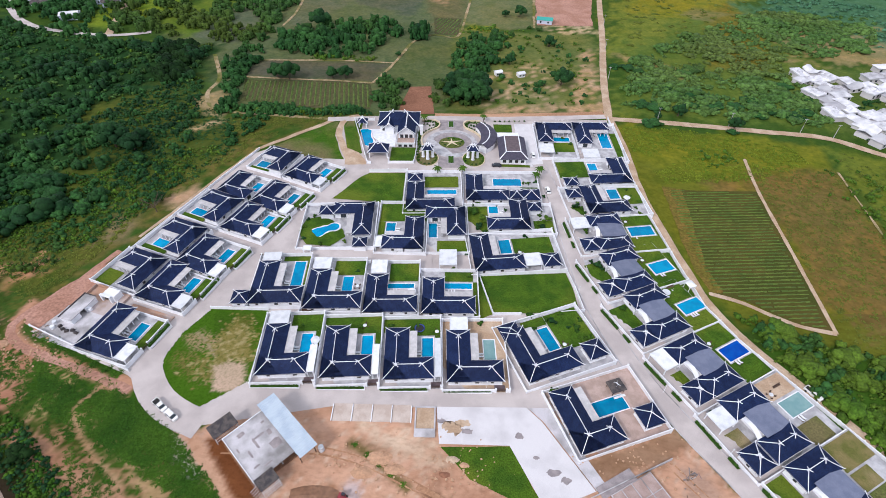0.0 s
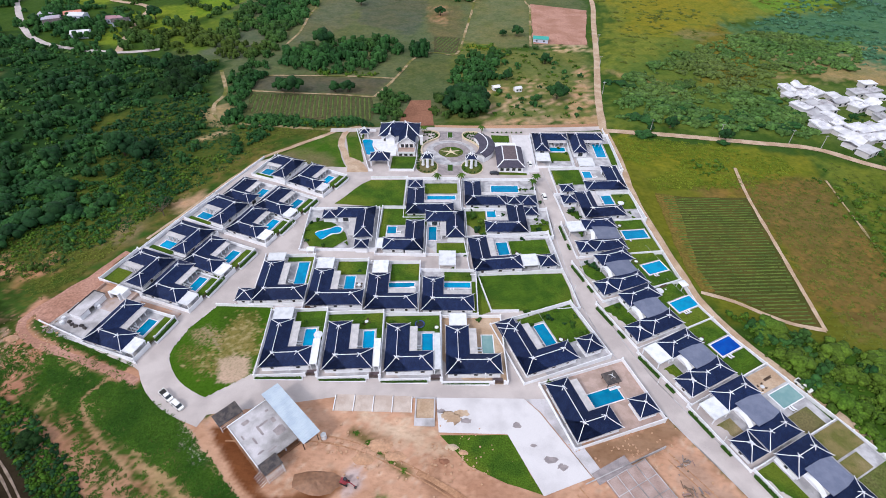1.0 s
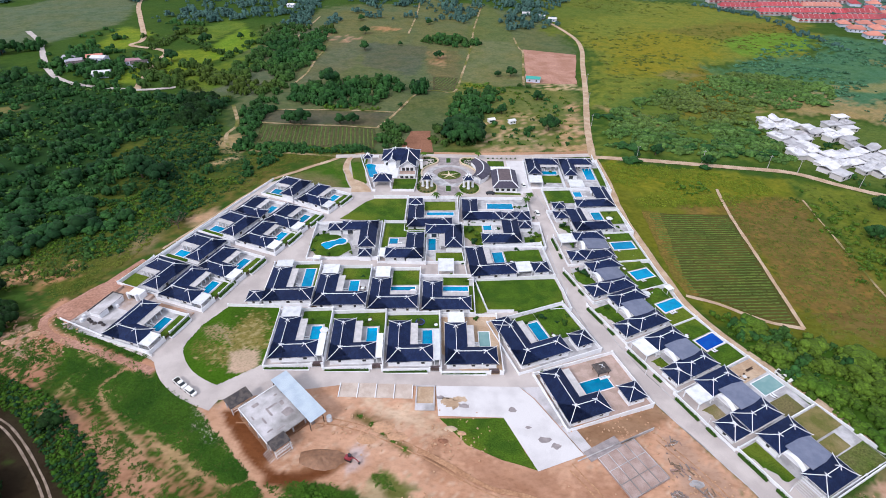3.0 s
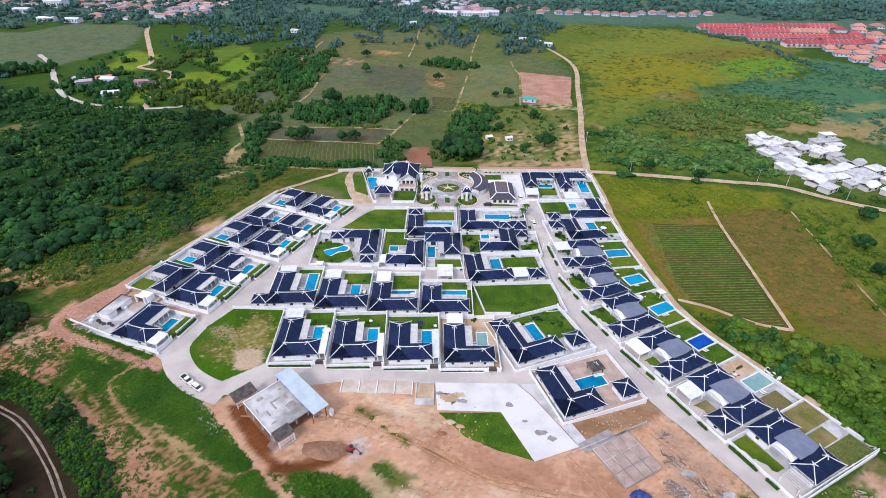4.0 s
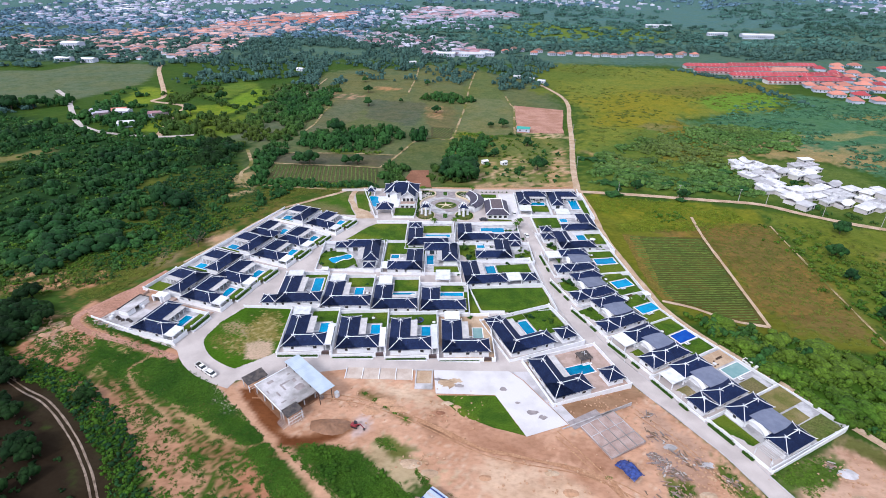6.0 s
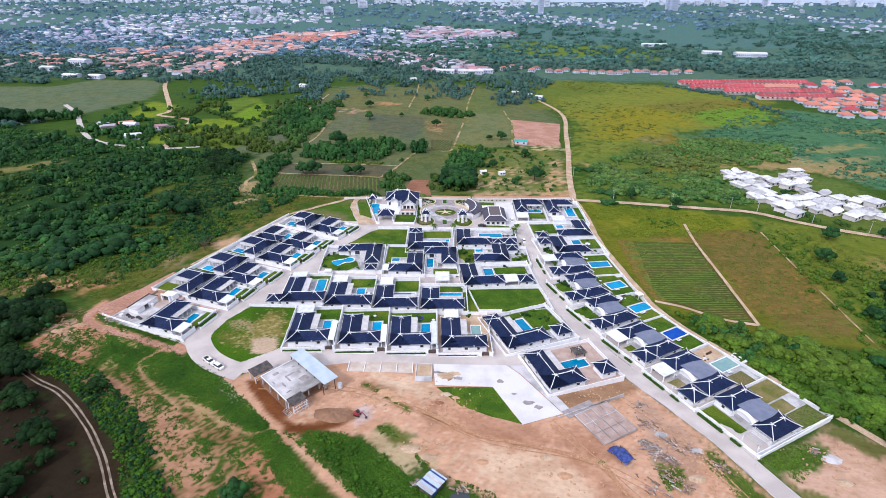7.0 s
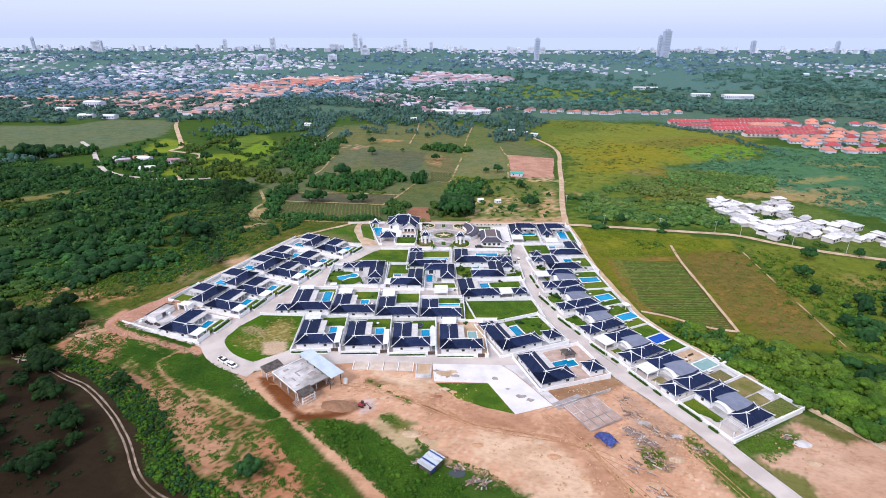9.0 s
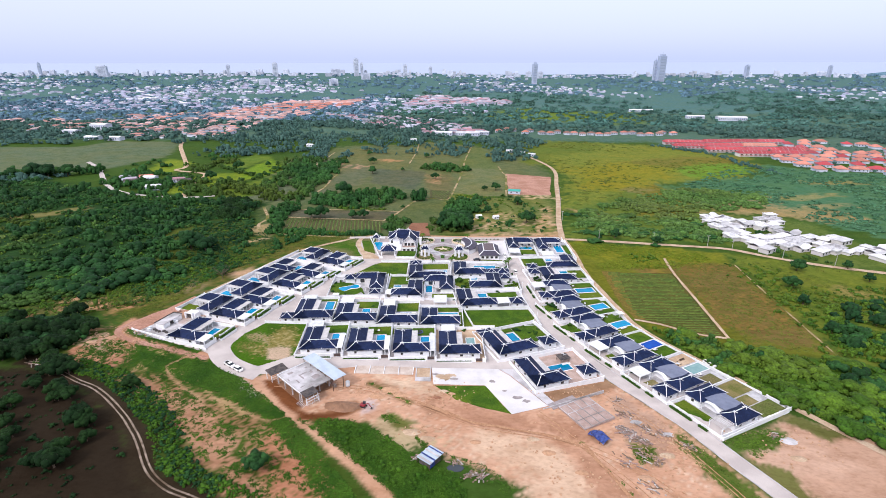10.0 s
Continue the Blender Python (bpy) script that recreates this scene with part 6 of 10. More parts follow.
def plant_stuff(name, places, kinds, mat, label, category="trees"):
    """Many plants as one mesh. places: rows of x, y, radius, height; kinds: leaf clouds to take in turn."""
    rng = random.Random(len(places))
    vs, qs, k = [], [], 0
    for x, y, r, h in places:
        v, q = kinds[rng.randrange(len(kinds))]
        a = rng.uniform(0, 6.28)
        c, s = math.cos(a), math.sin(a)
        w = np.empty_like(v)
        rx, ry = r * rng.uniform(0.85, 1.2), r * rng.uniform(0.85, 1.2)
        w[:, 0] = x + rx * c * v[:, 0] - ry * s * v[:, 1]
        w[:, 1] = y + rx * s * v[:, 0] + ry * c * v[:, 1]
        w[:, 2] = land(x, y) + h * v[:, 2] / 1.3
        vs.append(w)
        qs.append(q + k)
        k += len(v)
    me = quad_mesh(name, np.concatenate(vs), np.concatenate(qs), mat)
    return tagged(new(name, me), label, category, "", "stuff")


_r = random.Random(3)
TREE_NEAR = [leaf_cloud(_r, 8, 36, 0.13, 0.85, 6, 3) for _ in range(6)]
TREE_MID = [leaf_cloud(_r, 5, 16, 0.16, 0.85, 6, 2) for _ in range(6)]
BUSH = [leaf_cloud(_r, 3, 12, 0.18, 0.75, 6, 2) for _ in range(6)]
WEED = [tuft(_r, 15, 0.38) for _ in range(5)]
TREE_FAR = [leaf_cloud(_r, 3, 6, 0.2, 0.85, 4, 2) for _ in range(5)]


def scatter(poly, count, size, height, seed, gaps=0.0, clump=0.02):
    """Places inside a polygon, thinned where a slow noise falls under gaps."""
    rng = random.Random(seed)
    xs, ys = [p[0] for p in poly], [p[1] for p in poly]
    out, tries = [], 0
    while len(out) < count and tries < count * 12:
        tries += 1
        x, y = rng.uniform(min(xs), max(xs)), rng.uniform(min(ys), max(ys))
        if inside(x, y, poly) and noise.noise((x * clump, y * clump, seed)) > gaps - 0.35 * (rng.random() ** 2):
            k = 0.5 + 0.95 * rng.random() ** 1.4
            out.append((x, y, size * k, height * k * rng.uniform(0.8, 1.2)))
    return out


def line_scatter(points, count, width, size, height, seed):
    rng = random.Random(seed)
    line = smooth_line(points, 4.0)
    out = []
    for _ in range(count):
        p = line[rng.randrange(len(line))]
        k = rng.uniform(0.7, 1.35)
        out.append((p.x + rng.gauss(0, width / 2), p.y + rng.gauss(0, width / 2), size * k, height * k))
    return out


SCRUB_LAND = [(-102, 208), (-114, 182), (-124, 155), (-142, 126), (-170, 112), (-300, 110), (-250, 142), (-190, 165), (-140, 195), (-112, 212)]
NEAR_WOOD = [(-152, 80), (-148, 87), (-149, 96), (-148, 102), (-153, 107), (-161, 108), (-173, 110), (-190, 107), (-215, 118), (-260, 140), (-360, 130), (-300, 70), (-220, 76), (-168, 76)]
OPEN = ([(-182, 232), (-165, 266), (-157, 276), (-141, 280), (-132, 252), (-130, 205), (-122, 168), (-146, 170), (-150, 205), (-163, 214)], [(-330, 268), (-304, 291), (-290, 313), (-284, 300), (-306, 276)])


def out_of(places, polys):
    return [p for p in places if not any(inside(p[0], p[1], k) for k in polys)]


def split_at(places, y):
    return [p for p in places if p[1] < y], [p for p in places if p[1] >= y]


WOOD_EDGE = [(-150, 330), (-148, 300), (-140, 262), (-128, 240), (-122, 205), (-124, 172), (-160, 150), (-166, 134), (-200, 118), (-300, 110), (-430, 150), (-640, 320), (-600, 420), (-440, 425), (-330, 378), (-250, 342)]
near, far = split_at(out_of(scatter(WOOD_EDGE, 1300, 4.2, 5.2, 11, 0.02, 0.022), OPEN), 190)
plant_stuff("woodland", near, TREE_NEAR, LEAF, "dense dark green woodland with an uneven canopy", "woodland")
plant_stuff("woodland", far, TREE_MID, LEAF, "dark green clumps of trees in the woodland", "woodland")
near, far = split_at(out_of(scatter(WOOD_EDGE, 2500, 3.0, 2.8, 12, -0.3, 0.03), OPEN), 180)
plant_stuff("woodland", near, TREE_NEAR, LEAF_WOOD, "lighter green trees in the woodland", "woodland")
plant_stuff("woodland", far, TREE_MID, LEAF_WOOD, "bushy green canopy of the woodland", "woodland")
plant_stuff("shrubs", scatter(WOOD_EDGE, 1500, 1.7, 1.5, 92, -0.2, 0.05), BUSH, LEAF_LIGHT, "bright green shrubs in woodland clearings", "shrubs")
plant_stuff("shrubs", out_of(scatter(WOOD_EDGE, 380, 2.6, 2.2, 192, 0.0, 0.025), OPEN), BUSH, LEAF_OLIVE, "lighter olive bushes in the woodland", "shrubs")
plant_stuff("woodland", scatter(NEAR_WOOD, 480, 3.0, 4.4, 13, -0.4), TREE_NEAR, LEAF, "dark trees beside the dirt track", "woodland")
plant_stuff("woodland", scatter(NEAR_WOOD, 260, 3.6, 5.2, 93, -0.2), TREE_NEAR, LEAF_DEEP, "tall dark trees beside the dirt track", "woodland")
plant_stuff("shrubs", scatter(SCRUB_LAND, 1900, 1.1, 1.0, 14, -0.1, 0.05), BUSH, LEAF_LIGHT, "scattered green shrubs on rough grass", "shrubs")
plant_stuff("shrubs", scatter(SCRUB_LAND, 420, 1.8, 1.8, 15, 0.0, 0.04), BUSH, LEAF_WOOD, "scattered dark shrubs on rough grass", "shrubs")
plant_stuff("weeds", scatter([(-98, 212), (-118, 166), (-142, 124), (-200, 114), (-200, 134), (-152, 172), (-166, 214), (-182, 232), (-166, 266), (-140, 280), (-130, 252), (-110, 238)], 2600, 0.9, 0.8, 95, -0.3, 0.06), WEED, LEAF_WOOD, "rough tufts and low scrub on olive grass", "weeds")
plant_stuff("shrubs", scatter(OPEN[0], 420, 1.9, 1.8, 98, -0.2, 0.05), BUSH, LEAF, "low dark scrub in the clearing", "shrubs")
plant_stuff("woodland", scatter([(-178, 328), (-158, 326), (-149, 304), (-146, 284), (-160, 276), (-174, 290)], 80, 4.0, 6.0, 94, -0.5), TREE_NEAR, LEAF_DEEP, "dark grove beside the winding path", "woodland")
TRACK_BELT = [(-152, 82), (-124, 72), (-114, 67.5), (-101, 58), (-88, 46.5), (-79, 36), (-73, 26), (-66, 20), (-54, 15), (-32, 0), (-24, -14), (-34, -14), (-40, -4), (-62, 11), (-72, 15), (-79, 20.5), (-85.5, 30), (-93.5, 40), (-106.5, 51.5), (-119, 61), (-128, 65.5), (-153, 73)]
plant_stuff("shrubs", scatter(TRACK_BELT, 1000, 1.1, 0.85, 16, -0.3), BUSH, LEAF_WEED, "thick belt of green shrubs along the ruts", "shrubs")
plant_stuff("shrubs", scatter(TRACK_BELT, 480, 1.2, 0.9, 96, -0.1, 0.05), BUSH, LEAF, "dark shrubs along the ruts", "shrubs")
DENSE = [(-122, 88), (-103, 77), (-95, 80), (-72, 66), (-50, 46), (-26, 17), (-8, -8), (-18, -8), (-32, 13), (-54, 42), (-73, 54), (-96, 66), (-112, 74)]


def streaks(count, seed):
    """Tufts in broken lines that run with the slope, between the belt of shrubs and the path."""
    rng = random.Random(seed)
    a, b = smooth_line([(-140, 84), (-118, 70), (-92, 47), (-66, 22), (-40, 2)], 2.0), smooth_line([(-118, 92), (-92, 79), (-70, 60), (-48, 40), (-16, 4)], 2.0)
    out = []
    for _ in range(count):
        f, u, run = rng.random(), rng.random(), rng.uniform(0.01, 0.06)
        for k in range(rng.randint(6, 16)):
            w = min(1.0, u + run * k / 16)
            p, q = a[int(w * (len(a) - 1))], b[int(w * (len(b) - 1))]
            c = p.lerp(q, f)
            r = rng.uniform(0.35, 0.8)
            out.append((c.x + rng.gauss(0, 0.7), c.y + rng.gauss(0, 0.7), r, r * 0.7))
    return out


TRAILS = (band([(-95, 83), (-98, 81), (-100.4, 77), (-102.8, 72.6), (-97.5, 65.8), (-89.3, 58.7), (-80, 52)], 1.3), band([(-48.4, 45), (-53.1, 42.1), (-58.8, 43.4), (-66.7, 47.7), (-78.0, 53.9)], 1.1), band([(-72, 69.5), (-66, 63.6), (-55.5, 53.2), (-46, 44), (-30, 29), (-15, 12.5), (5, -20)], 3.8))
plant_stuff("weeds", out_of(scatter(DENSE, 4200, 0.75, 0.5, 17, -0.5, 0.07) + streaks(270, 77), TRAILS), WEED, LEAF_WEED, "thick green weeds along the dirt path", "weeds")
plant_stuff("weeds", scatter([(-145, 79), (-144, 93), (-138, 96), (-124, 90), (-122, 74), (-134, 73)], 330, 0.7, 0.5, 139, 0.05, 0.12), WEED, LEAF_WEED, "clumps of weeds on red soil", "weeds")
plant_stuff("weeds", line_scatter([(-128, 98.0), (-113, 91.2), (-96, 84.0)], 240, 1.6, 0.6, 0.5, 128), WEED, LEAF_WEED, "dark weeds along the low wall", "weeds")
plant_stuff("weeds", scatter([(-162, 137), (-150, 146), (-133, 160), (-122, 168), (-124, 146), (-130, 124), (-138, 110), (-150, 120)], 700, 0.8, 0.5, 129, -0.1, 0.08) + scatter([(-90, 216), (-106, 226), (-110, 240), (-62, 243), (-64, 236)], 300, 0.9, 0.6, 140, -0.1, 0.06) + scatter([(-92, 214), (-104, 190), (-118, 166), (-122, 172), (-108, 204), (-96, 222)], 260, 0.8, 0.5, 130, -0.1, 0.08), WEED, LEAF_FIELD, "dry tufts on the rough slope", "weeds")
SITE_STRIP = [(-45, 43), (-36, 44), (-28, 43), (-20, 39), (-10, 30.5), (-2, 24), (5, 21), (9, 12), (14, -10), (6, -10), (-12, 13), (-29, 29)]
plant_stuff("weeds", scatter([(-19, 47), (-15, 46.5), (-12, 42), (-17, 43)], 130, 0.38, 0.35, 101, -1) + scatter([(-7, 37), (-3, 34), (-2, 29), (-6, 33)], 130, 0.38, 0.35, 102, -1) + scatter([(2, 29), (14, 24), (22, 16), (20, 12), (8, 24)], 260, 0.42, 0.4, 103, -0.2) + line_scatter([(-24, 64.5), (-17, 59), (-10.5, 54)], 90, 0.7, 0.4, 0.3, 104) + scatter([(60, 32), (68, 33.5), (65, 28), (60, 25.5)], 330, 0.36, 0.3, 105, -1) + line_scatter([(45, 35), (48, 27), (52, 18), (56, 6)], 80, 0.8, 0.4, 0.3, 106) + scatter([(90, 37), (103, 43.5), (106, 40), (99, 34), (93, 34)], 380, 0.4, 0.35, 107, -1), WEED, LEAF_LIGHT, "tufts of weeds on the bare site", "weeds")
plant_stuff("weeds", scatter(SITE_STRIP, 2600, 0.75, 0.55, 18, -0.4, 0.06), WEED, LEAF_WEED, "thick green weeds below the site", "weeds")
plant_stuff("shrubs", scatter(SITE_STRIP, 130, 1.3, 0.9, 118, -0.1, 0.06), BUSH, LEAF_WEED, "bushy weeds below the site", "shrubs")
EAST_BELT = [(96, 116), (106, 88), (121, 62), (137, 40), (165, 5), (270, 10), (270, 64), (184, 78), (128, 100)]
plant_stuff("shrubs", scatter(EAST_BELT, 380, 4.0, 3.4, 219, -0.35), TREE_NEAR, LEAF_LIGHT, "tall bright green thicket beside the track", "shrubs")
plant_stuff("shrubs", scatter(EAST_BELT, 1300, 2.0, 2.2, 19, -0.35), BUSH, LEAF_LIGHT, "dense bright green shrubs beside the track", "shrubs")
plant_stuff("shrubs", scatter(EAST_BELT, 170, 2.6, 3.0, 20, -0.05), TREE_MID, LEAF_WOOD, "dark trees among the shrubs", "shrubs")
plant_stuff("shrubs", scatter([(172, 92), (184, 78), (270, 64), (280, 110), (220, 150), (192, 138), (178, 116)], 800, 2.2, 2.6, 120, -0.15), BUSH, LEAF_LIGHT, "green bushes along the field edge", "shrubs")
plant_stuff("shrubs", scatter([(174, 92), (184, 80), (270, 66), (280, 110), (220, 150), (192, 138)], 140, 3.0, 4.0, 121, -0.1), TREE_NEAR, LEAF, "dark trees along the field edge", "shrubs")
plant_stuff("woodland", scatter([(150, 62), (190, 30), (280, 20), (280, 66), (184, 82), (160, 86)], 130, 3.2, 4.4, 122, -0.2), TREE_NEAR, LEAF, "dark trees at the lower field edge", "woodland")
plant_stuff("weeds", scatter([(79, 40), (84.5, 26), (90, 10), (95, -5), (88, -8), (82, 12), (75, 34)], 800, 0.45, 0.4, 21, -0.2) + scatter([(92, 36.5), (108, 45), (112, 40), (98, 29)], 420, 0.45, 0.4, 22, -0.1), WEED, LEAF_LIGHT, "roadside weeds on bare earth", "weeds")
NORTH_EAST = [(96, 264), (130, 258), (205, 248), (214, 300), (216, 336), (286, 350), (330, 420), (240, 430), (165, 372), (118, 330)]
plant_stuff("shrubs", scatter(NORTH_EAST, 700, 4.6, 2.6, 223, 0.05, 0.02), TREE_MID, LEAF_OLIVE, "broad rounded bushes beyond the road", "shrubs")
plant_stuff("shrubs", [(x, y, r * 1.25, 2.6) for x, y, r in ((111.5, 316, 4.5), (117, 312, 4), (104, 318, 3.5), (152, 316, 5.5), (146, 312, 4.5), (158, 320, 4.5), (128, 288, 3.6), (139, 280, 4.2), (144, 264, 4.6), (150, 268, 4), (137, 268, 3.6), (113.6, 264, 5.5), (108, 268, 4), (119, 268, 4), (108, 246, 4.2), (104, 245, 2.6), (146, 239, 2.6), (196, 262, 4), (188, 258, 4.5), (178, 262, 4), (168, 258, 3.6), (205, 280, 4.5), (200, 296, 5), (160, 268, 4), (172, 276, 5))], TREE_NEAR, LEAF_WOOD, "large rounded bushes beside the dirt road", "shrubs")
plant_stuff("shrubs", scatter(NORTH_EAST, 800, 2.4, 1.8, 23, -0.1, 0.028), BUSH, LEAF_OLIVE, "bushy green scrub beyond the road", "shrubs")
FAR_EAST = [(240, 430), (330, 420), (290, 350), (330, 245), (450, 200), (700, 320), (640, 470), (480, 520), (400, 570), (300, 500)]
plant_stuff("shrubs", scatter(FAR_EAST, 2400, 3.4, 1.6, 24, -0.2, 0.012), TREE_FAR, LEAF_SCRUB, "wide belt of green scrub", "shrubs")
plant_stuff("weeds", scatter([(90.5, 243), (135, 239), (170, 226), (174, 212), (142, 196), (98, 191.5), (90, 217)], 1500, 1.0, 0.7, 131, -0.2, 0.05), WEED, LEAF_MEADOW, "lush yellow-green weeds beside the track", "weeds")
plant_stuff("shrubs", line_scatter([(170, 92), (178, 145), (186, 204)], 90, 9, 1.8, 1.6, 124) + scatter([(176, 100), (190, 206), (240, 190), (262, 120)], 260, 1.9, 1.5, 125, 0.0, 0.03) + scatter([(120, 206), (150, 208), (152, 220), (122, 220)], 18, 2.2, 1.6, 126, 0.0, 0.03), BUSH, LEAF_LIGHT, "green bushes and saplings on rough ground", "shrubs")
plant_stuff("shrubs", scatter([(140, 206), (182, 206), (168, 92), (132, 102)], 1300, 0.8, 0.45, 25, -0.2, 0.03) + scatter([(188, 224), (214, 212), (268, 188), (330, 150), (320, 60), (180, 82), (176, 120)], 1600, 1.0, 0.6, 26, -0.2, 0.03), WEED, LEAF_FIELD, "tufts of weeds in the field", "weeds")
plant_stuff("weeds", scatter([(112, 330), (138, 480), (130, 640), (200, 790), (330, 760), (430, 620), (330, 500), (200, 400)], 700, 3.0, 0.7, 27, 0.0, 0.01), BUSH, LEAF_FIELD, "low tufts and bushes on the meadow", "weeds")
MID = []
MID += line_scatter([(-174, 372), (-160, 425), (-162, 565), (-175, 770)], 230, 14, 4.6, 5.5, 31)
MID += line_scatter([(-130, 344), (-126, 422), (-124, 553), (-127, 606)], 120, 9, 4.2, 5.0, 32)
MID += line_scatter([(-206, 360), (-196, 420), (-184, 470), (-180, 560)], 40, 10, 3.6, 4.5, 132) + line_scatter([(-246, 490), (-212, 458), (-190, 440)], 26, 6, 3.4, 4.0, 133) + line_scatter([(-330, 450), (-300, 400), (-262, 372), (-232, 362)], 60, 22, 4.0, 5.0, 134) + line_scatter([(-270, 440), (-262, 500), (-262, 560)], 26, 8, 3.8, 4.5, 135) + line_scatter([(-455, 434), (-400, 440), (-372, 462)], 30, 14, 5.0, 8.0, 136)
CLUSTER = [(-108, 326), (-110, 347), (-93, 361), (-89, 373), (-68, 375), (-50, 383), (-36, 379), (-31, 363), (-42, 344), (-56, 321), (-83, 318), (-94, 322)]
MID += scatter([(-140, 323), (-131, 336), (-115, 325), (-119, 297), (-113, 259), (-115, 246), (-124, 258), (-127, 276), (-131, 292)], 90, 3.2, 4.2, 181, -0.4)
MID += scatter([(-110, 232), (-108, 242), (-92, 240), (-94, 228), (-103, 208), (-107, 212)], 46, 2.4, 2.6, 182, -0.2)
MID += scatter([(-116, 350), (-98, 364), (-92, 338), (-108, 330)], 30, 4.0, 5.0, 183, -0.5)
MID += scatter(CLUSTER, 170, 4.2, 6.0, 33, -0.5)
MID += scatter([(-41, 270), (-39, 287), (-27, 291), (-23, 276), (-27, 252), (-38, 250)], 44, 3.2, 3.8, 173, -0.6)
MID += scatter([(-28, 354), (-26, 368), (-18, 369), (-15, 357), (-21, 350)], 16, 4.0, 8.0, 174, -0.8)
MID += scatter([(-25, 505), (-19, 528), (2, 532), (14, 520), (33, 518), (27, 487), (2, 496)], 46, 5.0, 6.5, 175, -0.4)
MID += scatter([(-149, 519), (-119, 513), (-113, 471), (-114, 425), (-120, 392), (-150, 400)], 120, 4.6, 6.0, 176, -0.5)
MID += scatter([(24, 268), (40, 262), (80, 262), (90, 330), (62, 384), (30, 370), (34, 320)], 46, 2.6, 2.8, 34, 0.0, 0.04)
MID += scatter([(3, 327), (5, 347), (16, 361), (35, 368), (34, 335), (26, 304), (15, 299), (0, 307)], 84, 4.0, 4.8, 171, -0.5)
MID += scatter([(-9, 262), (-8, 282), (-1, 290), (20, 291), (23, 268), (18, 258), (0, 259)], 40, 3.4, 4.2, 172, -0.5)
MID += scatter([(-330, 395), (-240, 372), (-150, 330), (-120, 345), (-155, 378), (-230, 420), (-330, 470)], 260, 4.0, 5.0, 35, -0.3)
MID += scatter([(-352, 610), (-263, 560), (-182, 613), (-132, 640), (-71, 600), (20, 600), (60, 740), (110, 640), (170, 760), (120, 900), (-80, 1100), (-320, 1020), (-367, 816), (-408, 660)], 1500, 6.0, 7.0, 36, -0.08, 0.01)
MID += scatter([(60, 560), (128, 600), (120, 720), (60, 760)], 110, 5.0, 6.0, 37, -0.4)
MID += scatter([(-122, 244), (-84, 243), (-40, 245.5), (-41, 251), (-57, 253), (-73, 249), (-88, 252), (-120, 254)], 150, 2.4, 2.8, 38, -0.4)
MID += scatter([(-360, 500), (-250, 470), (-240, 540), (-330, 600)], 30, 4.5, 5.0, 39, 0.0)
near, far = split_at(MID, 560)
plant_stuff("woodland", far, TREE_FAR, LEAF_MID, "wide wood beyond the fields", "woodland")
plant_stuff("woodland", near, TREE_MID, LEAF_WOOD, "hedgerows and groves between the fields", "woodland")
plant_stuff("shrubs", scatter([(-88, 314), (-50, 313), (-46, 320), (-84, 322)], 40, 2.2, 2.0, 178, -0.5) + scatter([(9, 369), (14, 384), (34, 385), (36, 372), (21, 365)], 26, 2.6, 1.6, 179, -0.5) + scatter([(-100, 244), (-44, 246), (-44, 250), (-100, 250)], 46, 2.0, 2.2, 180, -0.4) + scatter([(26, 264), (78, 264), (88, 330), (92, 376), (60, 384), (34, 368), (30, 310)], 110, 1.9, 1.5, 184, -0.1, 0.03), BUSH, LEAF_LIGHT, "bright green bushes between the fields", "shrubs")
plant_stuff("woodland", scatter([(-900, 400), (-520, 400), (-400, 405), (-380, 440), (-460, 436), (-900, 470)], 420, 5.0, 6.0, 40, -0.15, 0.01), TREE_MID, LEAF_MID, "grove at the edge of a field", "woodland")


plant_stuff("undergrowth", scatter([(-80, 12), (-98, 34), (-118, 50), (-142, 64), (-230, 72), (-230, -10), (-60, -10)], 620, 1.3, 0.8, 81, -0.1, 0.05), BUSH, LEAF_DEEP, "dark undergrowth between the orchard trees", "shrubs")


FLAT = [(-950, 430), (-455, 424), (-380, 450), (-340, 560), (-391, 700), (-500, 712), (-530, 650), (-950, 650)]


def far_places(count, near, far, seed, size):
    rng = random.Random(seed)
    out = []
    while len(out) < count:
        d = 1 / rng.uniform(1 / far, 1 / near)
        x, y = rng.uniform(-1.05, 1.05) * d, d - 90
        if (-420 < x < 480 and y < 900) or (340 < x < 720 and 470 < y < 840) or inside(x, y, FLAT):
            continue
        if noise.noise((x * 0.0022, y * 0.0013, 5)) < rng.uniform(-0.35, 0.3) - (0.2 if x > 0 else 0.0):
            continue
        k = size * (0.6 + d / 2200) * rng.uniform(0.7, 1.4)
        out.append((x, y, k * 1.6, k * 0.9))
    return out


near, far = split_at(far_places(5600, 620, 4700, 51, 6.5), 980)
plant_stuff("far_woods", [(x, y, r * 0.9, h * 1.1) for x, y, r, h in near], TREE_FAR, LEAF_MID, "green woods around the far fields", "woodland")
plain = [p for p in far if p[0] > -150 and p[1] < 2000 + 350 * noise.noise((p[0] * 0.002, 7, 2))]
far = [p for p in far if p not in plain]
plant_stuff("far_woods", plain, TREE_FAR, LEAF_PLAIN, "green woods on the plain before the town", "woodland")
plant_stuff("far_woods", far, TREE_FAR, LEAF_FAR, "far woods between houses, tinted blue for haze", "woodland")


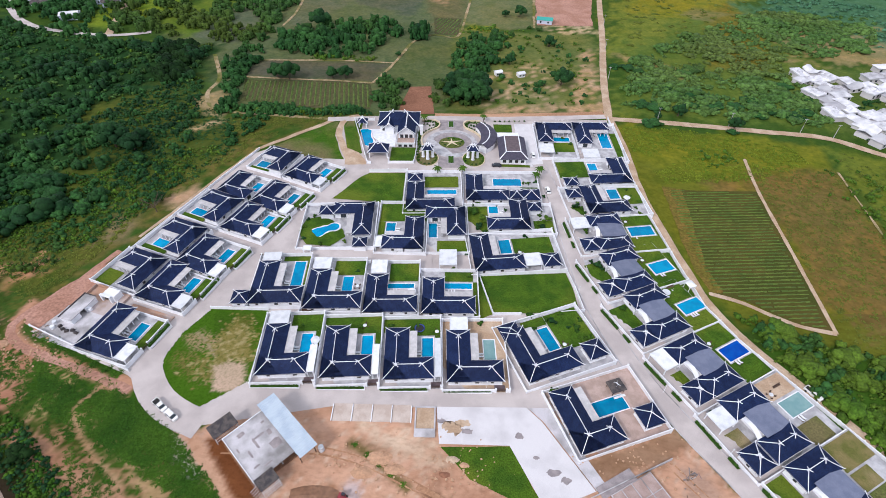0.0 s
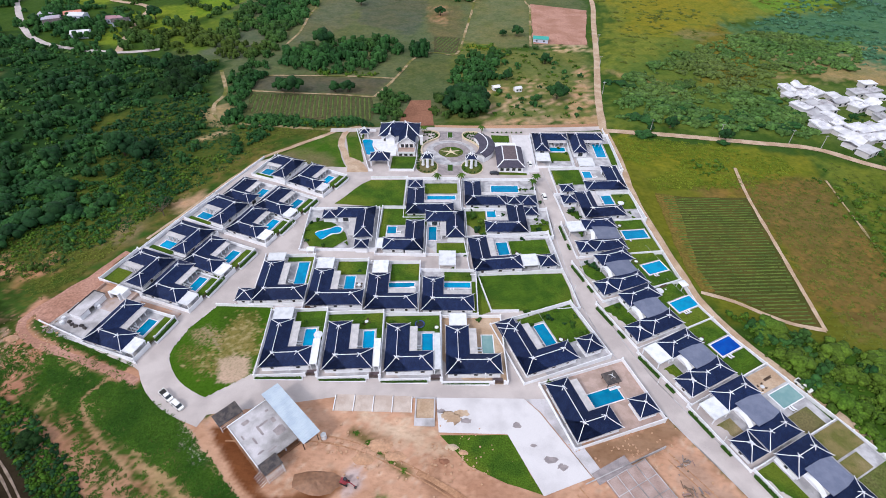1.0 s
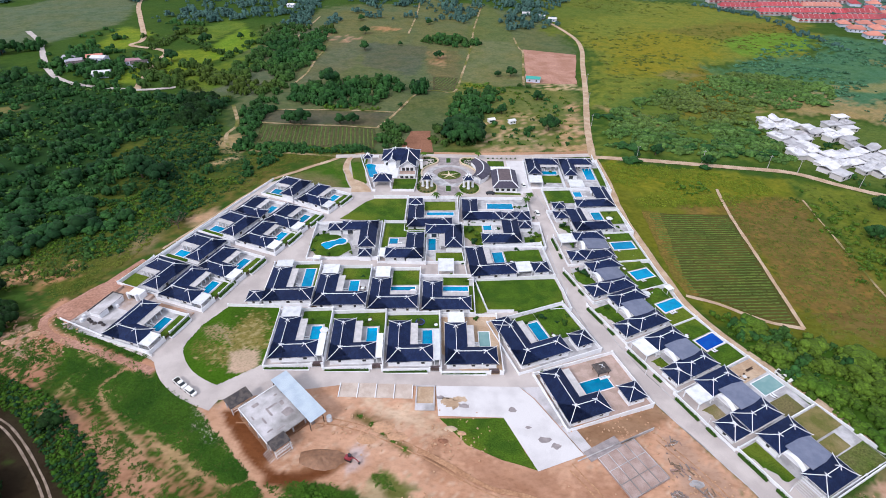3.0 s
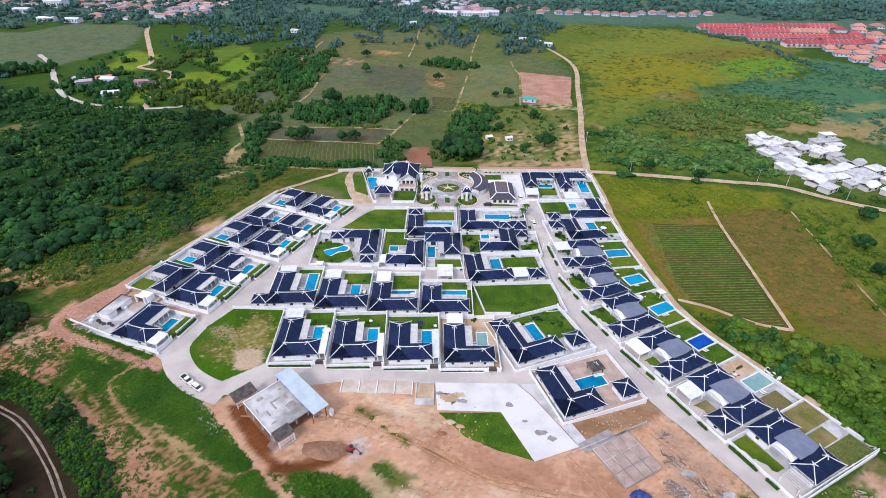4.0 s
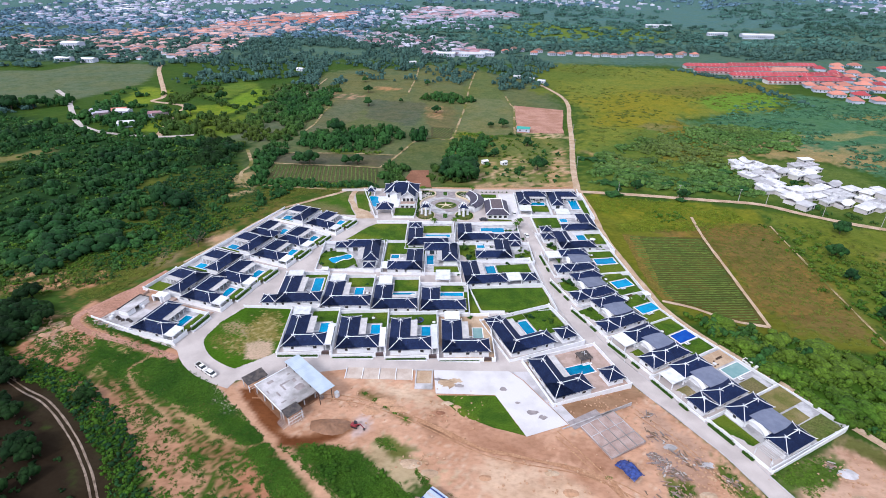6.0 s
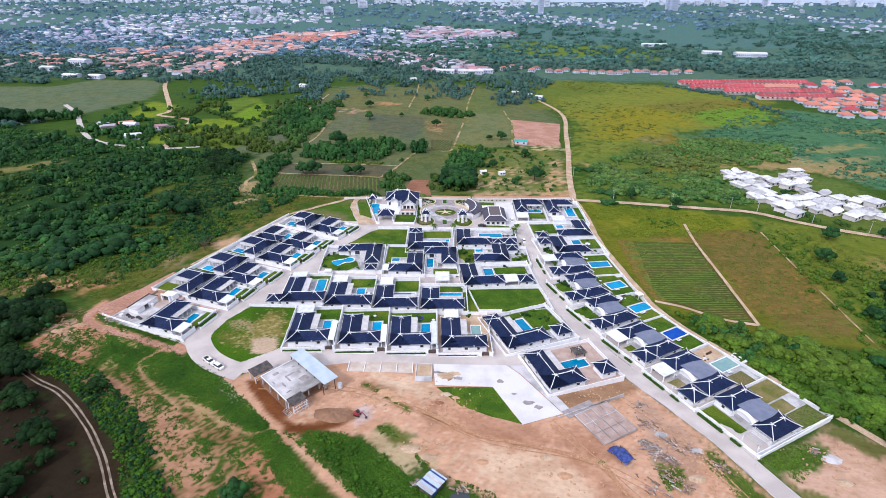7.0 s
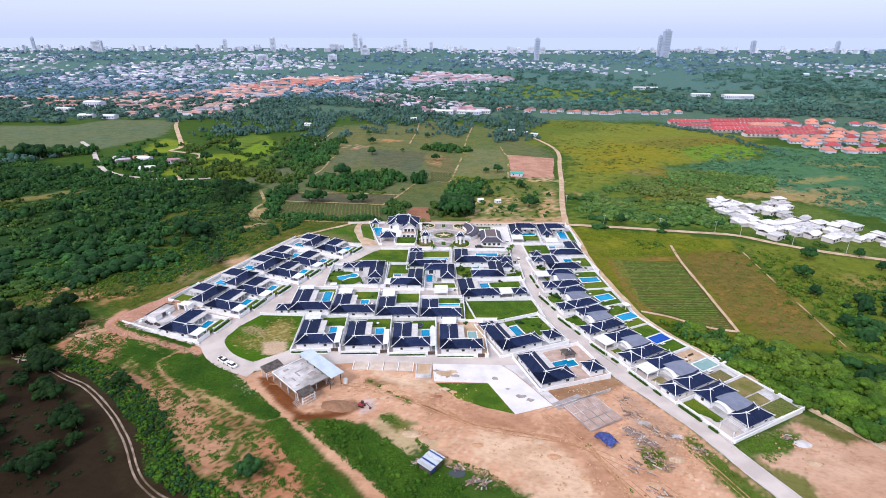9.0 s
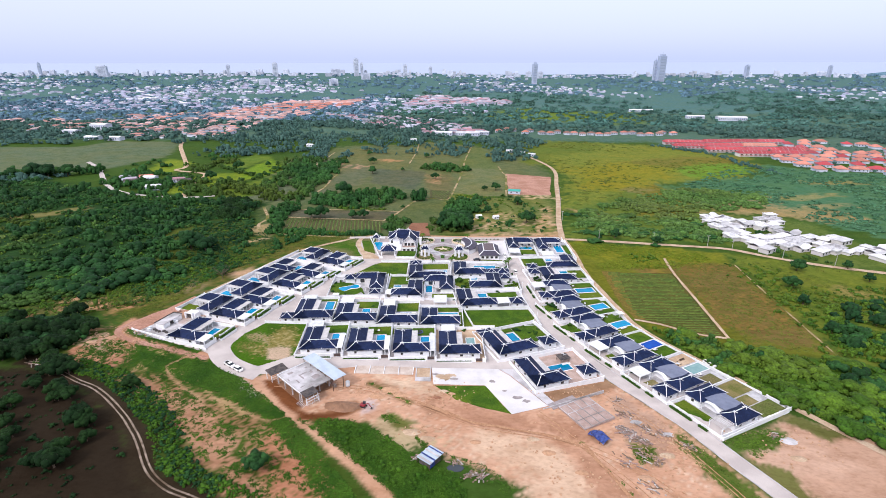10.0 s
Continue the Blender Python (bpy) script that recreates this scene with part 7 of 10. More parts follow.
def tree(name, seed, crown_kind, mat, radius, height, label):
    """A tree that stands on the land: tapered trunk, limbs, crown of leaf clumps."""
    rng = random.Random(seed)
    root = thing(name, pose(0, 0, -200), label, "tree", "single trees")
    part("trunk", Shape().tube((0, 0, -0.3), (0.1, 0.05, height * 0.45), 0.22, 0.13).tube((0.1, 0.05, height * 0.45), (0, 0.1, height * 0.75), 0.13, 0.05), BARK, root)
    for i in range(4):
        a = i * 1.6 + rng.uniform(0, 0.8)
        part("limb", Shape().tube((0.08, 0.04, height * (0.3 + 0.05 * i)), (radius * 0.6 * math.cos(a), radius * 0.6 * math.sin(a), height * rng.uniform(0.55, 0.75)), 0.09, 0.03, 5), BARK, root)
    v, q = crown_kind
    w = v.copy()
    w[:, :2] *= radius
    w[:, 2] = height * 0.28 + w[:, 2] * height * 0.58
    part("crown", quad_mesh("crown", w, q, mat), None, root)
    return root


_r = random.Random(8)
TREES = [tree("tree", 1, leaf_cloud(_r, 14, 260, 0.08, 0.85, 6, 3), LEAF_DEEP, 2.6, 4.4, "broad dark green tree standing alone"),
         tree("tree", 2, leaf_cloud(_r, 12, 240, 0.09, 0.85, 6, 3), LEAF, 2.2, 3.6, "bushy green tree with a wide crown"),
         tree("tree", 3, leaf_cloud(_r, 15, 280, 0.08, 0.85, 6, 3), LEAF, 3.4, 6.0, "tall round green tree")]


def plant_tree(kind, x, y, scale, turn):
    t = copy_thing(TREES[kind], spot(x, y, turn) @ Matrix.Scale(scale, 4))
    return t


_r = random.Random(21)
SINGLE_TREES = [(-176, 91, 1.6), (-153, 83, 1.5), (-170, 96, 1.7), (-162, 113, 1.6), (-147, 97, 1.3), (-140, 46, 1.1), (-126, 24, 1.3), (-51, 20, 0.9), (-140, 18, 1.5), (-144, 36, 1.3)]
SINGLE_TREES += [(-435, 423, 2.6), (-416, 429, 2.4), (-402, 429, 2.2), (-386, 435, 2.0), (-118, 167, 1.3), (-155, 208, 2.0), (-144, 213, 1.8), (-232, 420, 1.6), (-226, 480, 1.6), (-200, 500, 1.5), (-270, 520, 1.6)]
SINGLE_TREES += [(-68, 289, 1.6), (-60, 290, 1.2), (-92, 286, 1.7), (-99, 287, 1.4), (-90, 370, 1.9), (-32, 324, 0.8), (38, 318, 1.5), (67, 349, 1.8), (66, 290, 1.6), (53, 405, 1.3), (42, 404, 0.8), (-45, 493, 1.0), (-76, 472, 2.0), (-7, 451, 1.2), (-20, 588, 1.6), (-96, 597, 1.6), (-84, 535, 1.3)]
SINGLE_TREES += [(216, 196, 1.2), (187, 146, 1.4), (179, 114, 1.5), (195, 168, 1.2), (250, 200, 1.3), (247, 179, 1.3), (206, 122, 1.0), (124, 256, 1.7), (112, 252, 0.9), (150, 244, 1.0)]
SINGLE_TREES += [(4, 265, 2.0), (10, 263, 2.2), (16, 265, 2.1), (8, 277, 2.2), (17, 277, 2.0), (0, 272, 1.7), (-22, 360, 1.8), (-145, 205, 1.5), (-138, 196, 1.2)]
for i in range(60):
    SINGLE_TREES.append((_r.uniform(-230, -104), _r.uniform(-5, 66), _r.uniform(0.5, 1.2)))
SINGLE_TREES += [(-112.5, 38.6, 1.5), (-110.4, 47.6, 1.2), (-89.7, 28.5, 1.1), (-98, 19, 1.3), (-107, 19, 1.4), (-130, 54, 1.3)]
SINGLE_TREES += [(-143, 70, 1.3), (-139, 68.5, 1.5), (-135, 66.5, 1.2), (-141, 65, 1.3), (-158, 76, 1.4), (-162, 80, 1.6), (-166, 75, 1.5), (-153, 79, 1.2), (-147, 75, 1.1), (-172, 78, 1.6)]
for x, y, k in SINGLE_TREES:
    if not (-100 < x < -60 and y < 20) and not inside(x, y, [(-134, 67), (-131, 66), (-109, 53), (-90, 36), (-80, 22), (-60, 8), (-64, 4), (-86, 18), (-96, 32), (-114, 48), (-133, 60)]):
        plant_tree(0 if x < -100 and y < 120 else 1 + _r.randrange(2), x, y, k * 1.15, _r.uniform(0, 360))
for t in TREES:
    for o in (t, *t.children_recursive):
        bpy.data.objects.remove(o)


SHRUB_MESHES = [quad_mesh("shrub", *leaf_cloud(_r, 4, 60, 0.14, 0.9), m) for m in (LEAF, LEAF_LIGHT, HEDGE)]


def shrub(x, y, z, radius, height, label="round green garden shrub"):
    ob = new("shrub", SHRUB_MESHES[_r.randrange(3)])
    ob.matrix_world = Matrix.Translation((x, y, z)) @ pose(0, 0, 0, 0, 0, _r.uniform(0, 360)) @ Matrix.Diagonal((radius, radius, height / 1.3, 1))
    return tagged(ob, label, "shrub", "garden shrubs")


def hedge(m, u0, v0, u1, v1, h=0.9, label="clipped green hedge in a white planter"):
    root = thing("hedge", m, label, "hedge", "roadside hedges")
    rng = random.Random(int(abs(u0 * 31 + v0 * 17)))
    s = Shape().box(u0 + 0.1, v0 + 0.1, -0.6, u1 - 0.1, v1 - 0.1, h - 0.1)
    for _ in range(int((u1 - u0 + v1 - v0) * 22)):
        p = Vector((rng.uniform(u0, u1), rng.uniform(v0, v1), h + rng.uniform(-0.12, 0.12)))
        a, e = rng.uniform(0, 6.28), rng.uniform(0.1, 0.24)
        d, n = Vector((math.cos(a), math.sin(a), rng.uniform(-0.5, 0.5))) * e, Vector((-math.sin(a), math.cos(a), rng.uniform(-0.5, 0.5))) * e
        s.add([p - d, p + n, p + d, p - n], [(0, 1, 2, 3)])
    part("leaves", s, HEDGE, root)
    k = Shape()
    for a, b, c, d in ((u0 - 0.2, v0 - 0.2, u1 + 0.2, v0), (u0 - 0.2, v1, u1 + 0.2, v1 + 0.2), (u0 - 0.2, v0, u0, v1), (u1, v0, u1 + 0.2, v1)):
        k.box(a, b, -0.8, c, d, 0.25)
    part("planter", k, WHITE, root, "white planter kerb")


# ---- gate and clubhouse ----
def gate_complex():
    m = spot(0, 222, 0, 0.0)
    g0 = land(0, 222)
    # paved circle and approach
    cx, cy = 1.8, 220.4

    def ring(r, k=32):
        return [(r * math.cos(a / k * 6.2832), r * math.sin(a / k * 6.2832)) for a in range(k)]

    patch("gate_paving", [(-15, 199.5), (19, 200.5), (21, 244.5), (-15, 243.5)], ROAD, 0.1, "pale paved forecourt of the estate gate", "paving")
    patch("gate_road", [(-4.6, 198.5), (7.4, 199), (7.8, 244.5), (-4.4, 244)], BLOCKS, 0.14, "grey block-paved entrance drive", "road")
    patch("circle_band", [(cx + x, cy + y) for x, y in ring(13.2)], ROAD, 0.16, "pale stone ring of the roundabout", "paving")
    patch("gate_circle", [(cx + x, cy + y) for x, y in ring(12.7)], DECK, 0.18, "paved carriageway of the roundabout", "road")
    isl = thing("roundabout_island", spot(cx, cy, 0, 0.2), "round planted island with a pale star-shaped planter", "roundabout island")
    part("kerb", Shape().prism(ring(9.9), -0.2, 0.16), SLAB, isl, "pale round kerb")
    part("paving", Shape().prism(ring(9.5), 0.0, 0.2), BLOCKS, isl, "grey block paving")
    part("bed", Shape().prism([(x * 1.2, y * 0.95) for x, y in ring(5.2, 24)], 0.1, 0.36), PATCHY, isl, "olive planting")
    st = Shape()
    for i in range(5):
        a = i * 1.2566 + 0.4
        d, n = Vector((math.cos(a) * 5.4, math.sin(a) * 4.4, 0)), Vector((-math.sin(a) * 0.6, math.cos(a) * 0.6, 0))
        st.add([(0, 0, 0.62), n + Vector((0, 0, 0.55)), d + Vector((0, 0, 0.45)), -n + Vector((0, 0, 0.55)), n + Vector((0, 0, 0.3)), d + Vector((0, 0, 0.3)), -n + Vector((0, 0, 0.3))], [(0, 3, 2), (0, 2, 1), (1, 2, 5, 4), (2, 3, 6, 5)])
    part("planter", st, CREAM, isl, "pale star-shaped planter")
    for k in range(10):
        a = k * 0.6283 + 0.1
        part("plant", SHRUB_MESHES[k % 3], None, isl).matrix_local = pose(4.6 * math.cos(a), 3.4 * math.sin(a), 0.3) @ Matrix.Diagonal((0.7, 0.6, 0.4, 1))
    for y in (238.6, 205.2):
        k = thing("median", spot(1.4, y, 0, 0.15), "narrow planted median in the entrance drive", "median", "medians")
        part("kerb", Shape().box(-1.5, -2.9, -0.2, 1.5, 2.9, 0.2), SLAB, k)
        part("bed", Shape().box(-1.2, -2.6, 0.1, 1.2, 2.6, 0.45), HEDGE, k, "clipped green plants")
    # gate pavilions: three tall white columns under a small steep roof, in a kerbed bed
    for x, y, flip in ((-9.4, 206.6, 1), (11.6, 207.2, -1)):
        p = thing("gate_pavilion", spot(x, y, 0, 0.2), "small gate pavilion with three tall white columns and dark pointed roof", "pavilion", "gate pavilions")
        hip_roof(p, -2.7, -1.5, 2.7, 2.3, eave=4.9, pitch=1.15, horn=0.9, cap=0.34)
        for dx, dy in ((-2.2, 0.6), (0.0, -1.4), (2.2, 0.6)):
            c = Shape()
            c.tube((dx, dy, -0.4), (dx, dy, 0.5), 0.85, 0.85, 10).tube((dx, dy, 0.5), (dx, dy, 4.6), 0.68, 0.6, 10).tube((dx, dy, 4.6), (dx, dy, 4.95), 0.8, 0.8, 10)
            part("column", c, WHITE, p, "thick round white column")
        bed = thing("gate_bed", spot(x - 0.4 * flip, y - 0.6, 0, 0.1), "dark green planted bed with a pale kerb at the gate", "flower bed", "gate beds")
        part("kerb", Shape().prism([(u * 0.98, v * 1.18) for u, v in ring(5.6, 24)], -0.2, 0.2), CREAM, bed, "pale kerb")
        part("planting", Shape().prism([(u * 0.98, v * 1.18) for u, v in ring(5.2, 24)], 0.0, 0.26), PATCHY, bed, "low green planting")
        for k in range(14):
            a = k * 0.449
            part("plant", SHRUB_MESHES[(k + 1) % 3], None, bed).matrix_local = pose(4.2 * math.cos(a), 5.0 * math.sin(a), 0.2) @ Matrix.Diagonal((0.8, 0.8, 0.45, 1))
    # low cream walls that sweep from the drive round to the pavilions
    sweep = [(-13.6, 241.4), (-9, 242), (-5.6, 241), (-4.3, 238), (-5.2, 234.6), (-8.6, 231.6), (-11.2, 228.6), (-12.9, 224), (-12.6, 218.6), (-10.6, 213.4)]
    for flip in (1, -1):
        line = [(q.x if flip > 0 else 3.5 - q.x, q.y + (0 if flip > 0 else 0.6)) for q in smooth_line(sweep, 1.4)]
        w = thing("sweeping_wall", Matrix.Identity(4), "low cream wall that sweeps round a planted bed", "wall", "cream gate walls")
        for q0, q1 in zip(line, line[1:]):
            z = land(*q0) + 0.1
            part("wall_panel", Shape().beam((*q0, z - 0.3), (*q1, z - 0.3), 0.5, 1.1).beam((*q0, z + 0.8), (*q1, z + 0.8), 0.66, 0.12), CREAM, w)
        h = thing("bed_hedge", Matrix.Identity(4), "dark hedge inside a low cream wall", "hedge", "gate hedges")
        leaf = Shape()
        for k in range(1, len(line) - 1):
            d = Vector((line[k + 1][0] - line[k - 1][0], line[k + 1][1] - line[k - 1][1], 0)).normalized()
            n = Vector((d.y, -d.x, 0)) * flip
            for j in range(5):
                c = Vector((*line[k], land(*line[k]) + _r.uniform(0.5, 1.0))) + n * _r.uniform(0.7, 1.9) + d * _r.uniform(-0.6, 0.6)
                e, a = _r.uniform(0.35, 0.6), _r.uniform(0, 6.28)
                u, v = Vector((math.cos(a), math.sin(a), 0.2)) * e, Vector((-math.sin(a), math.cos(a), -0.1)) * e
                leaf.add([c - u - Vector((0, 0, 0.5)), c + v - Vector((0, 0, 0.5)), c + u - Vector((0, 0, 0.5)), c - v - Vector((0, 0, 0.5)), c + Vector((0, 0, 0.25))], [(0, 4, 3), (1, 4, 0), (2, 4, 1), (3, 4, 2)])
        part("leaves", leaf, HEDGE, h)
        for k in range(5):
            shrub(-12.4 + 1.5 * k if flip > 0 else 15.9 - 1.5 * k, 237.4 + math.sin(k * 2.1), land(0, 237) + 0.1, 0.8, 1.2, "green shrub inside a cream wall")
    for k in range(12):
        shrub(-14.0 + 0.3 * math.sin(k * 1.7), 204 + 2.3 * k, land(-14, 210) + 0.1, 0.9, 1.5, "green shrub along the clubhouse wall")
    # clubhouse
    c = thing("clubhouse", spot(-24.5, 235, 0, 0.3), "white two-storey clubhouse with dark steep gabled roofs", "clubhouse")
    hip_roof(c, -10.5, -6.8, 10.2, 7.0, eave=4.2, pitch=0.6, horn=1.2, cap=0.4)
    body(c, -10.0, -6.3, 9.7, 6.5, (), 4.2, 0.7)
    for dx in (-7.5, -4.0, 3.5, 7.0):
        for z in (0.8,):
            window(c, dx, -5.64, z, 1.4, 1.6, 0)
    for gx, w, y0, ez, steep in ((4.2, 8.6, -14.5, 4.2, 0.85), (-4.6, 5.6, -9.0, 4.0, 0.9)):
        h = w / 2
        top = ez + h * steep
        s = Shape().add([(gx - h, y0, ez), (gx, y0 - 0.5, top), (gx + h, y0, ez), (gx - h, -2, ez), (gx, 0, top), (gx + h, -2, ez)], [(0, 1, 4, 3), (1, 2, 5, 4)])
        s.add([(gx - h, y0, ez - 0.2), (gx, y0 - 0.5, top - 0.2), (gx + h, y0, ez - 0.2), (gx - h, -2, ez - 0.2), (gx, 0, top - 0.2), (gx + h, -2, ez - 0.2)], [(3, 4, 1, 0), (4, 5, 2, 1)])
        r = part("gable_roof", s, ROOF, c, "steep dark gable roof")
        for a, b in (((gx - h - 0.3, y0, ez - 0.1), (gx, y0 - 0.5, top)), ((gx + h + 0.3, y0, ez - 0.1), (gx, y0 - 0.5, top))):
            e = Vector(b) + (Vector(b) - Vector(a)).normalized() * 0.9
            part("gable_board", Shape().beam(a, e, 0.4, 0.3), CAP, r, "white gable board")
        part("ridge_cap", Shape().beam((gx, y0 - 0.5, top), (gx, 0, top), 0.4, 0.2), CAP, r)
        part("gable_wall", Shape().add([(gx - h + 0.6, y0 + 0.8, -0.3), (gx + h - 0.6, y0 + 0.8, -0.3), (gx + h - 0.6, y0 + 0.8, ez), (gx, y0 + 0.8, top - 0.6), (gx - h + 0.6, y0 + 0.8, ez), (gx - h + 0.6, -4, -0.3), (gx + h - 0.6, -4, -0.3), (gx + h - 0.6, -4, ez), (gx - h + 0.6, -4, ez)], [(0, 1, 2, 3, 4), (1, 6, 7, 2), (5, 0, 4, 8)]), WHITE, c)
    part("balcony", Shape().box(-0.2, -19.2, -0.3, 8.4, -13.9, 1.6), WHITE, c)
    part("balcony_floor", Shape().box(0.0, -19.0, 1.6, 8.2, -13.9, 1.66), TERRACOTTA, c, "terracotta balcony floor")
    part("balustrade", Shape().box(-0.2, -19.4, 1.6, 8.4, -19.2, 2.4).box(-0.4, -19.4, 1.6, -0.2, -13.9, 2.4).box(8.4, -19.4, 1.6, 8.6, -13.9, 2.4), WHITE, c)
    for i in range(3):
        window(c, 2.0 + 2.2 * i, -13.74, 1.8, 1.4, 1.6, 0)
        window(c, 1.4 + 2.6 * i, -19.42, 0.3, 1.4, 1.0, 0)
    slab_rect("club_terrace", spot(-24.5, 222, 0, 0.3), -14.6, -6.5, -1.0, 9.5, -0.8, 0.12, CAP, "bright white clubhouse terrace", "terrace")
    part("tower", Shape().box(10.6, -9.0, -0.3, 12.0, -7.6, 5.0).box(10.4, -9.2, 5.0, 12.2, -7.4, 5.3), WHITE, c, "slim white chimney tower")
    w = thing("swimming_pool", spot(-40.4, 222.4, 0, 0.3), "clubhouse pool with a curved side and bright blue water", "swimming pool", "swimming pools of the villas")
    shape = [(-3.4, 7.2), (-2.2, 8.0), (0.2, 8.0), (2.0, 7.0), (2.3, 5.2), (2.2, 3.0), (2.8, 0.4), (4.0, -2.4), (4.4, -5.0), (3.6, -6.8), (1.6, -7.2), (0.4, -6.6)]
    part("coping", Shape().prism([(x * 1.1 + (0.3 if x > 0 else 0.0), y * 1.06) for x, y in shape], -0.5, 0.1), CAP, w)
    part("water", Shape().add([(x, y, 0.13) for x, y in shape], [tuple(reversed(range(len(shape))))]), WATER, w, "blue water")
    for x, y, sx, sy, ez in ((-32.3, 208.4, 9.6, 7.6, 3.1), (-43.0, 234.4, 5.0, 4.6, 2.8)):
        p = thing("pavilion", spot(x, y, 0, 0.3), "open pavilion with a dark pointed roof and white trim", "pavilion", "club pavilions")
        hip_roof(p, -sx / 2, -sy / 2, sx / 2, sy / 2, eave=ez, pitch=0.85, horn=0.8, cap=0.36)
        for a in (-1, 1):
            for b in (-1, 1):
                part("post", Shape().box(a * (sx / 2 - 0.7) - 0.25, b * (sy / 2 - 0.7) - 0.25, -0.5, a * (sx / 2 - 0.7) + 0.25, b * (sy / 2 - 0.7) + 0.25, ez), WHITE, p)
    patch("club_lawn", [(-27, 201.6), (-16, 202.2), (-15.4, 215), (-27, 214.6)], LAWN, 0.25, "green clubhouse lawn", "lawn")
    # curved dark roof and office
    arc = thing("curved_building", spot(18, 223.6, 0, 0.2), "low curved building with a dark curved roof", "building")
    for k in range(7):
        a0, a1 = radians(-50 + 100 * k / 7), radians(-50 + 100 * (k + 1) / 7)
        i0, i1 = [(-9.5 + 7.6 * math.cos(a), 11.5 * math.sin(a)) for a in (a0, a1)]
        o0, o1 = [(-9.5 + 15.6 * math.cos(a), 15.5 * math.sin(a)) for a in (a0, a1)]
        d0, d1 = [(-9.5 + 11.8 * math.cos(a), 13.5 * math.sin(a)) for a in (a0, a1)]
        part("roof_segment", Shape().add([(*i0, 3.0), (*i1, 3.0), (*d1, 4.4), (*d0, 4.4), (*o0, 3.0), (*o1, 3.0), (*i0, 2.8), (*i1, 2.8), (*o0, 2.8), (*o1, 2.8)], [(0, 3, 2, 1), (3, 4, 5, 2), (0, 1, 7, 6), (4, 8, 9, 5), (6, 7, 9, 8)]), ROOF_MAUVE, arc)
        part("ridge_cap", Shape().beam((*d0, 4.38), (*d1, 4.38), 0.45, 0.22), CAP, arc)
        part("wall", Shape().prism([(i0[0] + 0.5, i0[1]), (o0[0] - 0.6, o0[1]), (o1[0] - 0.6, o1[1]), (i1[0] + 0.5, i1[1])], -0.4, 2.9), WHITE, arc)
    of = thing("office_building", spot(30.4, 212.5, 0, 0.3), "office with a dark sloping roof and flat brown top", "building")
    a, b, e, d = -6.6, -9.6, 6.6, 9.4
    s = Shape().add([(a, b, 3.0), (e, b, 3.0), (e, d, 3.0), (a, d, 3.0), (a + 3.2, b + 3.6, 4.9), (e - 3.2, b + 3.6, 4.9), (e - 3.2, d - 1.6, 4.9), (a + 3.2, d - 1.6, 4.9), (a, b, 2.8), (e, b, 2.8), (e, d, 2.8), (a, d, 2.8)], [(0, 1, 5, 4), (1, 2, 6, 5), (2, 3, 7, 6), (3, 0, 4, 7), (8, 9, 1, 0), (9, 10, 2, 1), (10, 11, 3, 2), (11, 8, 0, 3), (11, 10, 9, 8)])
    r = part("roof", s, ROOF_MAUVE, of)
    part("flat_top", Shape().box(a + 3.2, b + 3.6, 4.85, e - 3.2, d - 1.6, 4.95), BROWN_TILE, r, "flat brown-grey top")
    for p, q in (((a, b, 3), (a + 3.2, b + 3.6, 4.9)), ((e, b, 3), (e - 3.2, b + 3.6, 4.9)), ((a + 3.2, b + 3.6, 4.9), (e - 3.2, b + 3.6, 4.9)), ((a + 3.2, b + 3.6, 4.9), (a + 3.2, d - 1.6, 4.9)), ((e - 3.2, b + 3.6, 4.9), (e - 3.2, d - 1.6, 4.9)), ((a + 3.2, d - 1.6, 4.9), (e - 3.2, d - 1.6, 4.9))):
        part("ridge_cap", Shape().beam(p, q, 0.45, 0.2), CAP, r)
    part("wall", Shape().box(a + 0.8, b + 0.8, -0.4, e - 0.8, d - 0.8, 2.85), WHITE, of)
    for i in range(4):
        window(of, a + 2.4 + 2.8 * i, b + 0.78, 0.8, 1.4, 1.2, 0)
    flat_roof(spot(28.5, 224.5, 0, 0.2), -7.5, -2.2, 6.0, 2.2, 3.0, "long white flat-roofed walkway", None, "canopy")
    patch("office_lawn", [(23.6, 231), (32.4, 231.6), (32.6, 240.6), (23.2, 240.4)], LAWN, 0.14, "green lawn behind the office", "lawn")
    patch("office_yard", [(34, 200.5), (44.5, 201), (44.5, 242), (34, 241.6)], NEW_SLAB, 0.1, "wide pale concrete yard", "paving")
    patch("office_strip", [(24, 200.8), (38, 201), (38, 203), (24, 203)], LAWN, 0.16, "narrow green verge before the office", "lawn")
    for i in range(7):
        shrub(24 + 2.6 * i, 243.3, land(24, 243) + 0.1, 0.7, 0.9, "small dark shrub in a row along the wall")


gate_complex()


